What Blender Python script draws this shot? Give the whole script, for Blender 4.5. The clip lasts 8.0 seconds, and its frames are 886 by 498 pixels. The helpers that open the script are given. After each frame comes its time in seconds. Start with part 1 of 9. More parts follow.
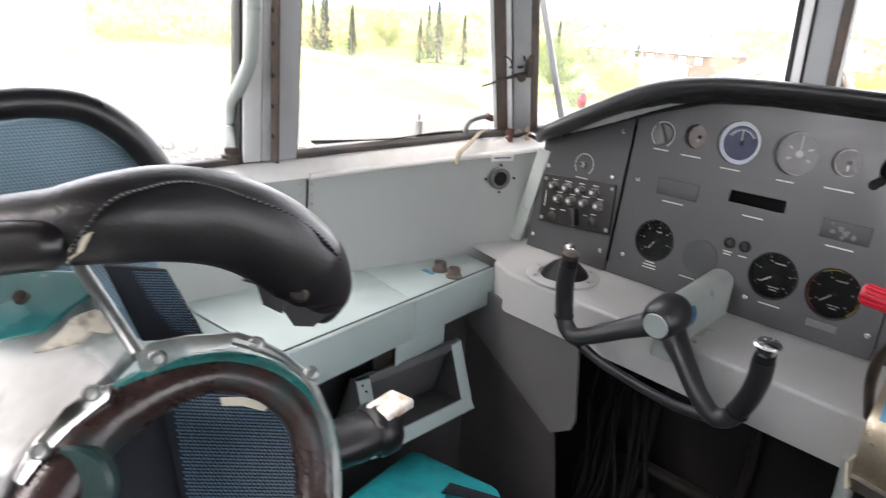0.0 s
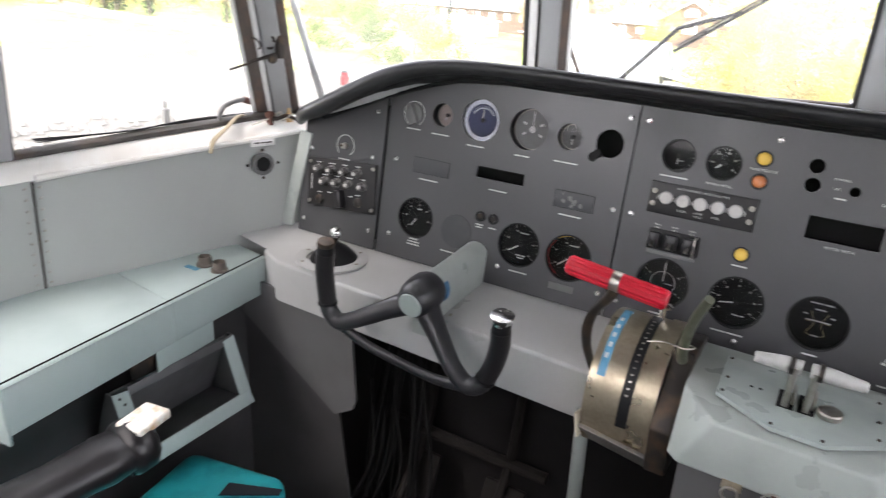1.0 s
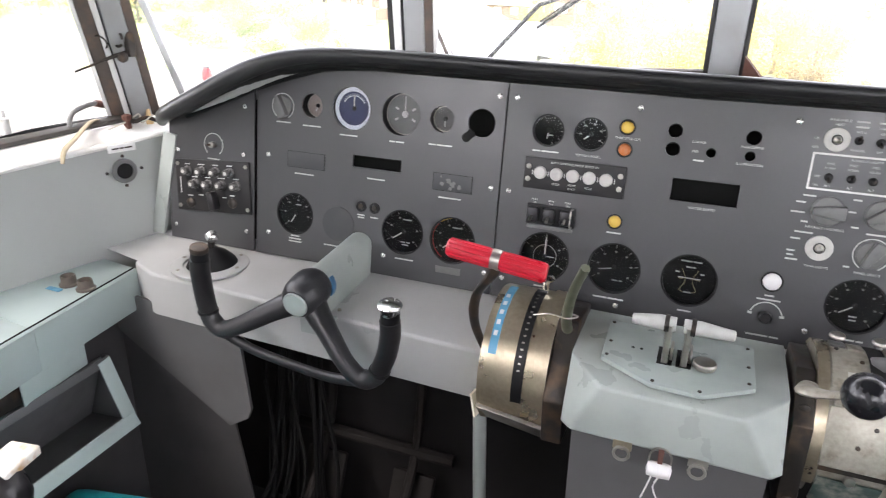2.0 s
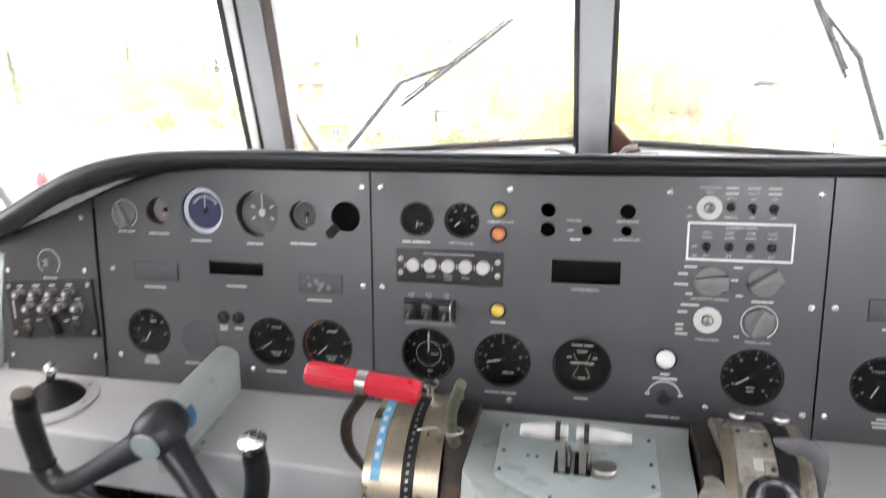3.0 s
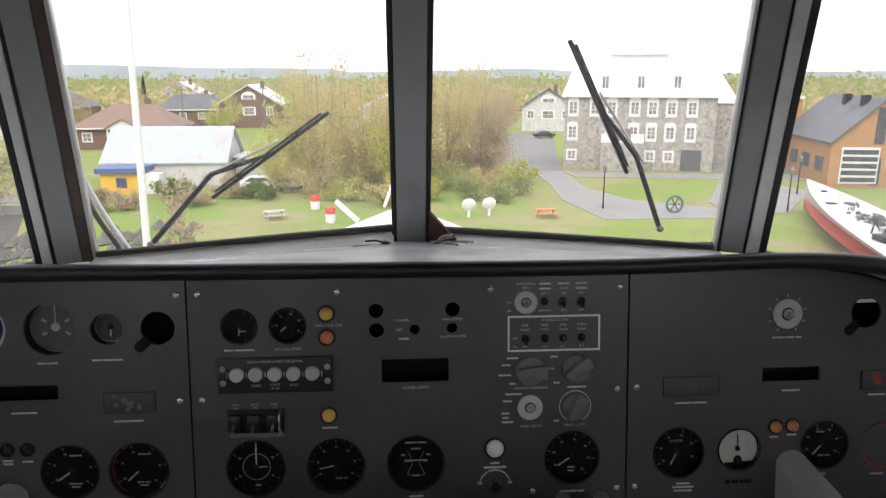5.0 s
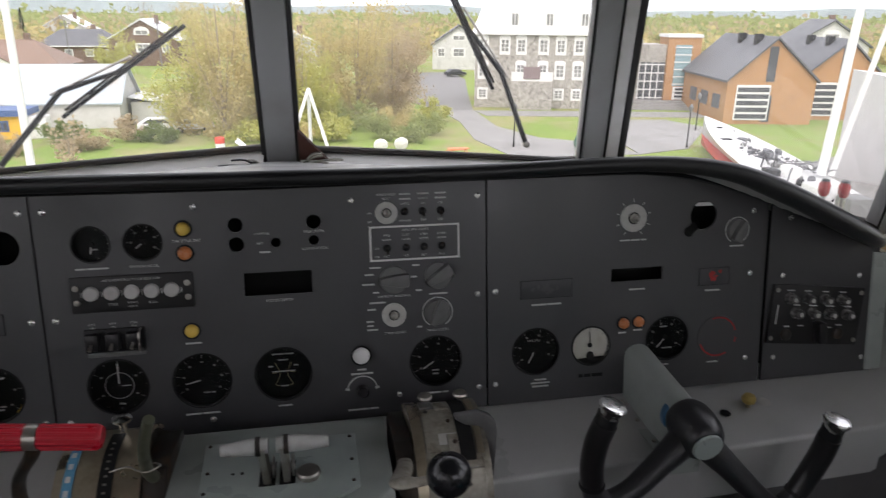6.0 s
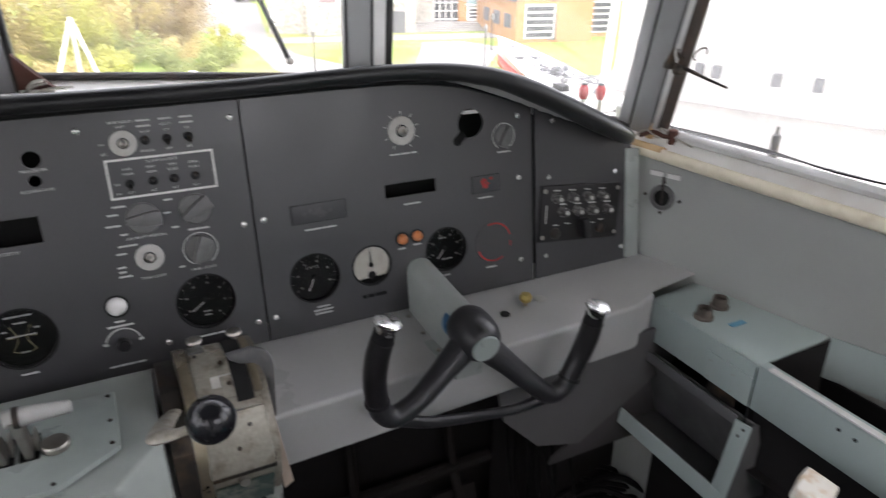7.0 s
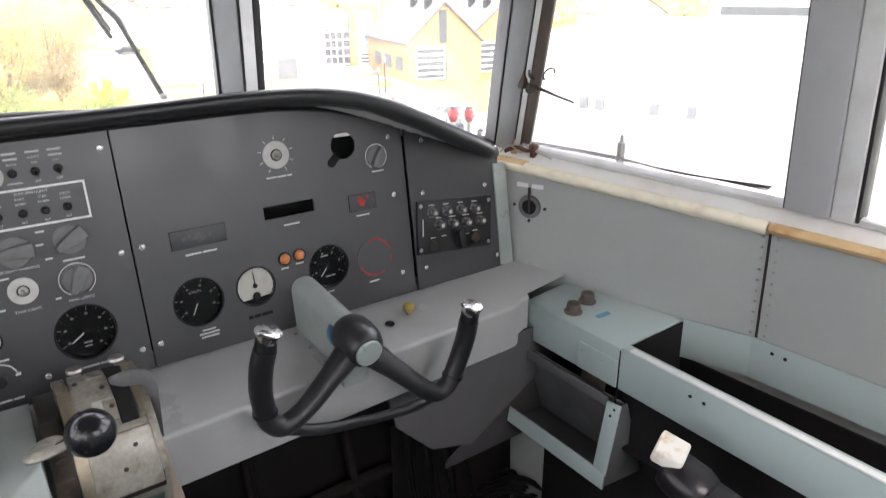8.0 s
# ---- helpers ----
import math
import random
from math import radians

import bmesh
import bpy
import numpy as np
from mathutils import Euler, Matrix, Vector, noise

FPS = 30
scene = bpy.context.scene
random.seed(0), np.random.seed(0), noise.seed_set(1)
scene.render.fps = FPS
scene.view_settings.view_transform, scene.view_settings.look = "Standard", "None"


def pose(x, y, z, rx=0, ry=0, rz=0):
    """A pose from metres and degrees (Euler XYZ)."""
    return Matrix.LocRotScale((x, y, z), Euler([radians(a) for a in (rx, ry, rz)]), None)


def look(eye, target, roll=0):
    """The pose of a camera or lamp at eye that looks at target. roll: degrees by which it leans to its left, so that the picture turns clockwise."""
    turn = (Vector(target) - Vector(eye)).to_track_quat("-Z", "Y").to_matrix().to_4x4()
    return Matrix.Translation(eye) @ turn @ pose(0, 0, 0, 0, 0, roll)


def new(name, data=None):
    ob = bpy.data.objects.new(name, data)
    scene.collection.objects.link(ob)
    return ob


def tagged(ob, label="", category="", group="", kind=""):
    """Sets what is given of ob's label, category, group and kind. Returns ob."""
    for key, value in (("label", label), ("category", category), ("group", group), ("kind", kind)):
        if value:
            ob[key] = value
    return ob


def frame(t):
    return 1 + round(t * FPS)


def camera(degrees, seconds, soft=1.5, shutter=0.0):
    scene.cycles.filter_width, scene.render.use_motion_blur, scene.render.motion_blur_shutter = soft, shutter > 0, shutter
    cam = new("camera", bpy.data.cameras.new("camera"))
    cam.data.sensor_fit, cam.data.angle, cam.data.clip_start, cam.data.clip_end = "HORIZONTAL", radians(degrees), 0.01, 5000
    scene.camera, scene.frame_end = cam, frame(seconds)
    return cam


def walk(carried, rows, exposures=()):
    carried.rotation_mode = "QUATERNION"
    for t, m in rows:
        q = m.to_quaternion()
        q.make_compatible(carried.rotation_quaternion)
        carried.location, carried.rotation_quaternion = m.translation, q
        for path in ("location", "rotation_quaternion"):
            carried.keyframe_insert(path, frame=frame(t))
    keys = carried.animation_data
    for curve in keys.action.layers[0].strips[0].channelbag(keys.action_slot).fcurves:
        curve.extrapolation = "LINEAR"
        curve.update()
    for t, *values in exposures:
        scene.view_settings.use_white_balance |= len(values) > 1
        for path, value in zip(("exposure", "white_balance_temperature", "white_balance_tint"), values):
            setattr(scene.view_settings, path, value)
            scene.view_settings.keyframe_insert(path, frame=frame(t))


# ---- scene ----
cam = camera(65.6, 8.0, soft=1.1, shutter=0.35)
PATH = [
    (0, (-0.113, -1.281, 1.249), (-1.443, 0.062, 0.596), 3.2),
    (0.5, (-0.060, -1.233, 1.267), (-1.226, 0.214, 0.526), 4.5),
    (1, (-0.018, -1.178, 1.301), (-0.944, 0.436, 0.568), 3.4),
    (1.2, (-0.010, -1.164, 1.303), (-0.855, 0.490, 0.561), 2.9),
    (2.3, (0.011, -1.134, 1.294), (-0.575, 0.621, 0.532), 0.4),
    (2.5, (0.04, -1.105, 1.309), (-0.489, 0.661, 0.534), -0.4),
    (3, (0.031, -1.009, 1.33), (-0.408, 0.845, 0.722), -2.0),
    (3.5, (0.011, -0.986, 1.393), (-0.215, 0.961, 0.994), -2.0),
    (4, (-0.01, -0.989, 1.415), (-0.11, 0.974, 1.046), -1.0),
    (4.2, (-0.01, -0.985, 1.422), (-0.059, 0.984, 1.075), -0.9),
    (5.3, (0.011, -0.986, 1.394), (0.145, 0.941, 0.876), 0.1),
    (5.4, (0.043, -1.005, 1.381), (0.179, 0.923, 0.868), -0.0),
    (5.5, (0.042, -1.006, 1.382), (0.226, 0.905, 0.82), 0.1),
    (6, (0.079, -1.026, 1.371), (0.434, 0.832, 0.721), 0.5),
    (6.5, (0.145, -0.99, 1.356), (0.679, 0.786, 0.607), 0.4),
    (7, (0.162, -1.01, 1.341), (0.991, 0.608, 0.508), 0.8),
    (7.5, (0.156, -1.06, 1.328), (1.192, 0.426, 0.481), 2.2),
    (8, (0.164, -1.107, 1.323), (1.244, 0.412, 0.598), -0.3),
]
EXPOSURES = [(t, v + 1.7, 6500, 18) for t, v in [(0.0, 0.52), (1.2, 0.66), (2.5, 1.06), (3.1, 1.08), (3.5, 0.36), (4.0, -0.58), (4.2, -0.82), (5.3, -1.40), (5.9, -1.30), (6.5, -0.66), (7.0, -0.14), (7.5, 0.2), (8.0, 0.42)]]
walk(cam, [(t, look(eye, target, roll)) for t, eye, target, roll in PATH], EXPOSURES)

# ---- light: a bright overcast day ----
world = bpy.data.worlds.new("world")
scene.world = world
world.use_nodes = True
wn = world.node_tree
sky = wn.nodes.new("ShaderNodeTexSky")
sky.sky_type, sky.sun_disc = "NISHITA", False
sky.sun_elevation, sky.sun_rotation = radians(52), radians(200)
sky.air_density, sky.dust_density, sky.ozone_density = 1.0, 6.0, 1.0
veil = wn.nodes.new("ShaderNodeMix")          # thin cloud evens the sky out
veil.data_type = "RGBA"
veil.inputs["Factor"].default_value = 0.75
veil.inputs["B"].default_value = (11.0, 11.3, 11.6, 1)
wn.links.new(sky.outputs["Color"], veil.inputs["A"])
wn.links.new(veil.outputs["Result"], wn.nodes["Background"].inputs["Color"])
wn.nodes["Background"].inputs["Strength"].default_value = 0.16
sun_data = bpy.data.lights.new("sun", "SUN")
sun_data.energy, sun_data.angle, sun_data.color = 1.3, radians(35), (1.0, 0.96, 0.9)
sun = new("sun", sun_data)
sun.rotation_euler = (radians(38), 0, radians(-20))
# ---- materials ----
def mat(name, color, rough=0.5, metal=0.0, grain=0.0, grain_size=200.0, stain=0.0, stain_size=6.0, stain_color=None,
        bump=0.0, bump_size=400.0, coat=0.0, spec=0.5, rand=0.0, detail=6.0):
    """A painted, metal or cloth surface: colour with fine grain, wide stains and a fine relief."""
    m = bpy.data.materials.new(name)
    m.use_nodes = True
    nt = m.node_tree
    b = nt.nodes["Principled BSDF"]
    b.inputs["Roughness"].default_value, b.inputs["Metallic"].default_value = rough, metal
    b.inputs["Specular IOR Level"].default_value, b.inputs["Coat Weight"].default_value = spec, coat
    rgb = nt.nodes.new("ShaderNodeRGB")
    rgb.outputs[0].default_value = (*color, 1)
    out = rgb.outputs[0]
    pos = nt.nodes.new("ShaderNodeNewGeometry").outputs["Position"]

    def tex(size, det):
        n = nt.nodes.new("ShaderNodeTexNoise")
        n.inputs["Scale"].default_value, n.inputs["Detail"].default_value = size, det
        nt.links.new(pos, n.inputs["Vector"])
        return n.outputs["Fac"]

    def blend(fac, a, bcol):
        n = nt.nodes.new("ShaderNodeMix")
        n.data_type = "RGBA"
        nt.links.new(fac, n.inputs["Factor"])
        nt.links.new(a, n.inputs["A"])
        if isinstance(bcol, tuple):
            n.inputs["B"].default_value = (*bcol, 1)
        else:
            nt.links.new(bcol, n.inputs["B"])
        return n.outputs["Result"]

    def span(fac, lo, hi, a, bb):
        n = nt.nodes.new("ShaderNodeMapRange")
        n.inputs["From Min"].default_value, n.inputs["From Max"].default_value = lo, hi
        n.inputs["To Min"].default_value, n.inputs["To Max"].default_value = a, bb
        nt.links.new(fac, n.inputs["Value"])
        return n.outputs["Result"]

    if rand:
        info = nt.nodes.new("ShaderNodeObjectInfo").outputs["Random"]
        out = blend(span(info, 0, 1, 0, rand), out, tuple(c * 0.45 for c in color))
    if stain:
        s = tex(stain_size, detail)
        out = blend(span(s, 0.48, 0.72, 0, stain), out, stain_color or tuple(c * 0.45 for c in color))
        nt.links.new(span(s, 0.35, 0.7, max(0.02, rough - 0.08), min(1, rough + 0.12)), b.inputs["Roughness"])
    if grain:
        g = tex(grain_size, 3)
        out = blend(span(g, 0.35, 0.7, 0, grain), out, tuple(min(1, c * 1.5 + 0.02) for c in color))
    nt.links.new(out, b.inputs["Base Color"])
    if bump:
        n = nt.nodes.new("ShaderNodeBump")
        n.inputs["Strength"].default_value, n.inputs["Distance"].default_value = bump, 0.002
        nt.links.new(tex(bump_size, 4), n.inputs["Height"])
        nt.links.new(n.outputs["Normal"], b.inputs["Normal"])
    return m


def glass_mat(name, tint=(1, 1, 1), rough=0.0, haze=0.0, ior=1.4):
    """Thin clear pane: lets light straight through, mirrors more at a slant, with a little dried dirt."""
    m = bpy.data.materials.new(name)
    m.use_nodes = True
    nt = m.node_tree
    nt.nodes.remove(nt.nodes["Principled BSDF"])
    clear = nt.nodes.new("ShaderNodeBsdfTransparent")
    clear.inputs["Color"].default_value = (*tint, 1)
    gloss = nt.nodes.new("ShaderNodeBsdfGlossy")
    gloss.inputs["Roughness"].default_value = rough
    fres = nt.nodes.new("ShaderNodeFresnel")
    fres.inputs["IOR"].default_value = ior
    mix = nt.nodes.new("ShaderNodeMixShader")
    nt.links.new(fres.outputs[0], mix.inputs[0])
    nt.links.new(clear.outputs[0], mix.inputs[1])
    nt.links.new(gloss.outputs[0], mix.inputs[2])
    last = mix.outputs[0]
    if haze:
        dirt = nt.nodes.new("ShaderNodeBsdfTranslucent")
        dirt.inputs["Color"].default_value = (0.9, 0.9, 0.88, 1)
        n = nt.nodes.new("ShaderNodeTexNoise")
        n.inputs["Scale"].default_value, n.inputs["Detail"].default_value = 3.0, 8
        nt.links.new(nt.nodes.new("ShaderNodeNewGeometry").outputs["Position"], n.inputs["Vector"])
        r = nt.nodes.new("ShaderNodeMapRange")
        r.inputs["From Min"].default_value, r.inputs["From Max"].default_value = 0.35, 0.75
        r.inputs["To Min"].default_value, r.inputs["To Max"].default_value = 0.25 * haze, haze
        nt.links.new(n.outputs["Fac"], r.inputs["Value"])
        mix2 = nt.nodes.new("ShaderNodeMixShader")
        nt.links.new(r.outputs["Result"], mix2.inputs[0])
        nt.links.new(last, mix2.inputs[1])
        nt.links.new(dirt.outputs[0], mix2.inputs[2])
        last = mix2.outputs[0]
    nt.links.new(last, nt.nodes["Material Output"].inputs["Surface"])
    return m


M_PANEL = mat("panel_paint", (0.037, 0.037, 0.0395), 0.40, spec=1.0, grain=0.12, grain_size=500, stain=0.3, stain_size=9, stain_color=(0.046, 0.046, 0.048), bump=0.12, bump_size=900)
M_RADIO = mat("radio_face", (0.011, 0.0105, 0.011), 0.5, stain=0.5, stain_size=40, stain_color=(0.035, 0.03, 0.028), bump=0.1)
M_SHELF = mat("shelf_paint", (0.45, 0.452, 0.445), 0.32, grain=0.10, grain_size=700, stain=0.45, stain_size=5, stain_color=(0.36, 0.36, 0.35), bump=0.12, bump_size=700)
M_WALL = mat("wall_paint", (0.385, 0.40, 0.380), 0.5, stain=0.35, stain_size=4, stain_color=(0.32, 0.32, 0.31), bump=0.08, bump_size=300)
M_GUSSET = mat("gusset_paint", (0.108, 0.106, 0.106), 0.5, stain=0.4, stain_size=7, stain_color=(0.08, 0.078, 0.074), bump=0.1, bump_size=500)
# grey set by the shade and window light inside the map pockets
M_POCKET = mat("pocket_shade_grey", (0.105, 0.107, 0.108), 0.5, stain=0.5, stain_size=9, stain_color=(0.05, 0.05, 0.05), bump=0.1, bump_size=400)
M_SEAL = mat("dirty_seal", (0.060, 0.056, 0.052), 0.6, stain=0.8, stain_size=16, stain_color=(0.12, 0.085, 0.065), bump=0.3, bump_size=150)
M_KNURL = mat("brown_bakelite", (0.11, 0.09, 0.075), 0.4, stain=0.4, stain_size=60, stain_color=(0.2, 0.17, 0.15))
M_CABLE = mat("cable_rubber", (0.006, 0.006, 0.006), 0.8, spec=0.15)
M_DIRTY = mat("dirty_iron", (0.014, 0.012, 0.011), 0.75, spec=0.2)
M_SCREW = mat("screw_head", (0.74, 0.74, 0.72), 0.26, 1.0, stain=0.5, stain_size=300)
M_HANDLE = mat("pale_handle", (0.42, 0.42, 0.40), 0.35, stain=0.4, stain_size=60, stain_color=(0.30, 0.29, 0.27))
M_COIL = mat("coiled_cable", (0.011, 0.0105, 0.0115), 0.4, spec=0.4)
M_FOAM = mat("stained_foam", (0.80, 0.77, 0.70), 0.7, stain=0.9, stain_size=42, stain_color=(0.55, 0.32, 0.12), bump=0.3, bump_size=250)
M_BLUEBAND = mat("blue_band", (0.05, 0.16, 0.30), 0.45, stain=0.4, stain_size=80)
M_BENCH = mat("bench_paint", (0.40, 0.475, 0.46), 0.42, stain=0.3, stain_size=8, stain_color=(0.31, 0.38, 0.37), bump=0.06, bump_size=500)
M_PALE = mat("pale_green_paint", (0.345, 0.375, 0.350), 0.34, stain=0.5, stain_size=12, stain_color=(0.25, 0.280, 0.258), bump=0.06, bump_size=500)
M_PLATE = mat("plate_paint", (0.32, 0.36, 0.340), 0.34, stain=0.5, stain_size=14, stain_color=(0.235, 0.272, 0.255), bump=0.05, bump_size=300)
M_POST = mat("post_paint", (0.27, 0.275, 0.28), 0.5, stain=0.4, stain_size=12, stain_color=(0.19, 0.18, 0.17), bump=0.08)
M_POSTL = mat("post_paint_light", (0.38, 0.38, 0.385), 0.5, stain=0.4, stain_size=10, stain_color=(0.29, 0.28, 0.27), bump=0.08)
M_LEDGE = mat("ledge_paint", (0.74, 0.73, 0.70), 0.45, stain=0.5, stain_size=9, stain_color=(0.52, 0.45, 0.38), bump=0.1)
M_RUBBER = mat("black_rubber", (0.012, 0.012, 0.012), 0.55, stain=0.3, stain_size=20, stain_color=(0.04, 0.04, 0.04), bump=0.1)
M_COAM = mat("coaming_vinyl", (0.011, 0.0112, 0.012), 0.38, stain=0.25, stain_size=20, stain_color=(0.035, 0.035, 0.035), bump=0.12, bump_size=900)
M_COAMTOP = mat("coaming_top", (0.76, 0.76, 0.75), 0.18, stain=0.5, stain_size=6, stain_color=(0.52, 0.515, 0.51), bump=0.1)
M_BLACK = mat("black_paint", (0.006, 0.006, 0.0065), 0.5, spec=0.35, stain=0.2, stain_size=30, stain_color=(0.025, 0.025, 0.025))
M_DIAL = mat("dial_black", (0.004, 0.004, 0.0045), 0.6, spec=0.2)
M_VOID = mat("dark_hole", (0.004, 0.004, 0.004), 0.9)
M_WHITE = mat("white_paint", (0.75, 0.74, 0.72), 0.5, stain=0.2, stain_size=30)
M_INK = mat("engraved_white", (0.56, 0.56, 0.54), 0.6)
M_CHROME = mat("chrome", (0.80, 0.80, 0.79), 0.24, 1.0, stain=0.12, stain_size=60, stain_color=(0.6, 0.58, 0.55))
M_STEEL = mat("worn_steel", (0.42, 0.40, 0.36), 0.38, 0.9, stain=0.6, stain_size=25, stain_color=(0.22, 0.19, 0.15), bump=0.1, bump_size=200)
M_BRASS = mat("bronze_drum", (0.44, 0.38, 0.28), 0.33, 0.85, grain=0.2, grain_size=150, stain=0.5, stain_size=18, stain_color=(0.26, 0.21, 0.14))
M_DARKMET = mat("dark_metal", (0.042, 0.037, 0.033), 0.45, 0.6, stain=0.6, stain_size=30, stain_color=(0.16, 0.10, 0.06), bump=0.15)
M_YOKE = mat("yoke_paint", (0.021, 0.021, 0.023), 0.36, stain=0.35, stain_size=25, stain_color=(0.04, 0.04, 0.04), bump=0.3, bump_size=260)
M_GRIP = mat("grip_plastic", (0.010, 0.009, 0.010), 0.33, grain=0.3, grain_size=500, bump=0.06, bump_size=500)
M_RED = mat("red_plastic", (0.46, 0.012, 0.028), 0.35, stain=0.4, stain_size=40, stain_color=(0.42, 0.01, 0.02), bump=0.05)
M_REDW = mat("worn_red", (0.45, 0.03, 0.03), 0.5, stain=0.6, stain_size=30)
M_TAPE = mat("blue_tape", (0.10, 0.30, 0.46), 0.4, stain=0.3, stain_size=60)
M_BALL = mat("ball_plastic", (0.010, 0.010, 0.012), 0.2, stain=0.2, stain_size=60, stain_color=(0.03, 0.03, 0.03))
M_AMBER = mat("amber_lens", (0.75, 0.50, 0.10), 0.25)
M_ORANGE = mat("orange_lens", (0.62, 0.22, 0.085), 0.25, stain=0.4, stain_size=160, stain_color=(0.45, 0.2, 0.12))
M_CREAM = mat("cream_plastic", (0.78, 0.72, 0.57), 0.45, stain=0.4, stain_size=30, stain_color=(0.5, 0.42, 0.28))
M_WOODY = mat("bare_wood", (0.60, 0.42, 0.22), 0.45, stain=0.8, stain_size=22, stain_color=(0.30, 0.14, 0.04))
M_RUST = mat("rust", (0.085, 0.034, 0.024), 0.75, stain=0.7, stain_size=40, stain_color=(0.09, 0.035, 0.02), bump=0.3)
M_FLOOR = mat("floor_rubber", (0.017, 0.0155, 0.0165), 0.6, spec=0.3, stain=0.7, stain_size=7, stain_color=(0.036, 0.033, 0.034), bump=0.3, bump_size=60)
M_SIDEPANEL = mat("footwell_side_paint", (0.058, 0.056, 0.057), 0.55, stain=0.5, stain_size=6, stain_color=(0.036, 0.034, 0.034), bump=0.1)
# near-black base that carries the shade of the footwells and the open tray
M_SHADED = mat("recess_shade", (0.013, 0.012, 0.0125), 0.7, spec=0.2, stain=0.4, stain_size=6, stain_color=(0.02, 0.018, 0.017))
M_CEIL = mat("ceiling_panel", (0.50, 0.50, 0.48), 0.7, stain=0.3, stain_size=4)
M_TEAL = mat("teal_vinyl", (0.012, 0.36, 0.40), 0.45, stain=0.4, stain_size=25, stain_color=(0.015, 0.15, 0.18), bump=0.2, bump_size=200)
M_TEALP = mat("teal_chipped_paint", (0.022, 0.011, 0.010), 0.30, grain=0.35, grain_size=300, stain=1.0, stain_size=26, stain_color=(0.006, 0.040, 0.038), bump=0.2, bump_size=160)
M_LEATHER = mat("black_leather", (0.010, 0.009, 0.010), 0.33, stain=0.3, stain_size=14, stain_color=(0.035, 0.032, 0.035), bump=0.14, bump_size=350)
M_DECK = mat("deck_white", (0.78, 0.78, 0.77), 0.5, stain=0.3, stain_size=4)
M_WIRE = mat("wire", (0.45, 0.43, 0.38), 0.5, rand=0.8)
M_GLASS = glass_mat("window_glass", (0.98, 0.985, 0.98), 0.0, 0.03)
M_GLASSD = glass_mat("dusty_window_glass", (0.97, 0.975, 0.97), 0.0, 0.05)
M_DIALGLASS = glass_mat("dial_glass", (0.95, 0.95, 0.95), 0.03, 0.0, 1.20)


def leaf_mat(name, color):
    """Thin spring leaves: half of the light shines through them."""
    m = bpy.data.materials.new(name)
    m.use_nodes = True
    nt = m.node_tree
    nt.nodes.remove(nt.nodes["Principled BSDF"])
    noise_tex = nt.nodes.new("ShaderNodeTexNoise")
    noise_tex.inputs["Scale"].default_value = 0.35
    nt.links.new(nt.nodes.new("ShaderNodeNewGeometry").outputs["Position"], noise_tex.inputs["Vector"])
    mixc = nt.nodes.new("ShaderNodeMix")
    mixc.data_type = "RGBA"
    mixc.inputs["A"].default_value = (*color, 1)
    mixc.inputs["B"].default_value = (color[0] * 0.78, color[1] * 0.74, color[2] * 0.7, 1)
    nt.links.new(noise_tex.outputs["Fac"], mixc.inputs["Factor"])
    both = nt.nodes.new("ShaderNodeMixShader")
    both.inputs[0].default_value = 0.5
    for k, kind in ((1, "ShaderNodeBsdfDiffuse"), (2, "ShaderNodeBsdfTranslucent")):
        n = nt.nodes.new(kind)
        nt.links.new(mixc.outputs["Result"], n.inputs["Color"])
        nt.links.new(n.outputs[0], both.inputs[k])
    nt.links.new(both.outputs[0], nt.nodes["Material Output"].inputs["Surface"])
    return m
# ---- mesh tools ----
def part(name, bm, material, parent=None, label="", sharp=0.6, at=None):
    """Links a bmesh as one mesh object, under a thing or a part if one is given."""
    for f in bm.faces:
        f.smooth = True
    for e in bm.edges:
        if len(e.link_faces) != 2 or e.calc_face_angle(0) > sharp:
            e.smooth = False
    me = bpy.data.meshes.new(name)
    bm.to_mesh(me)
    bm.free()
    me.materials.append(material)
    ob = new(name, me)
    if parent is not None:
        ob.parent = parent
    if at is not None:
        ob.matrix_basis = at
    return tagged(ob, label)


def shared(name, source, parent, at):
    """Another object on the mesh of an alike piece."""
    ob = new(name, source.data)
    ob.parent = parent
    ob.matrix_basis = at
    return ob


def thing(name, label, category, m=None, group="", kind=""):
    e = new(name)
    e.empty_display_size = 0.05
    if m is not None:
        e.matrix_basis = m
    return tagged(e, label, category, group, kind)


def solid(name, bm, material, label, category="", kind="", group="", at=None, sharp=0.6):
    """A thing or a piece of the setting that is one mesh."""
    return tagged(part(name, bm, material, None, label, sharp, at), "", category, group, kind)


def T(x, y, z):
    return Matrix.Translation((x, y, z))


def R(deg, axis):
    return Matrix.Rotation(radians(deg), 4, axis)


def box(bm, c, s, bevel=0.0, m=None, seg=2):
    """A box of size s round c, with rounded edges."""
    mm = T(*c) @ Matrix.Diagonal((s[0], s[1], s[2], 1))
    if m is not None:
        mm = m @ mm
    g = bmesh.ops.create_cube(bm, size=1.0, matrix=mm)
    if bevel:
        es = list({e for v in g["verts"] for e in v.link_edges})
        bmesh.ops.bevel(bm, geom=es, offset=bevel, segments=seg, affect="EDGES", profile=0.5)
    return bm


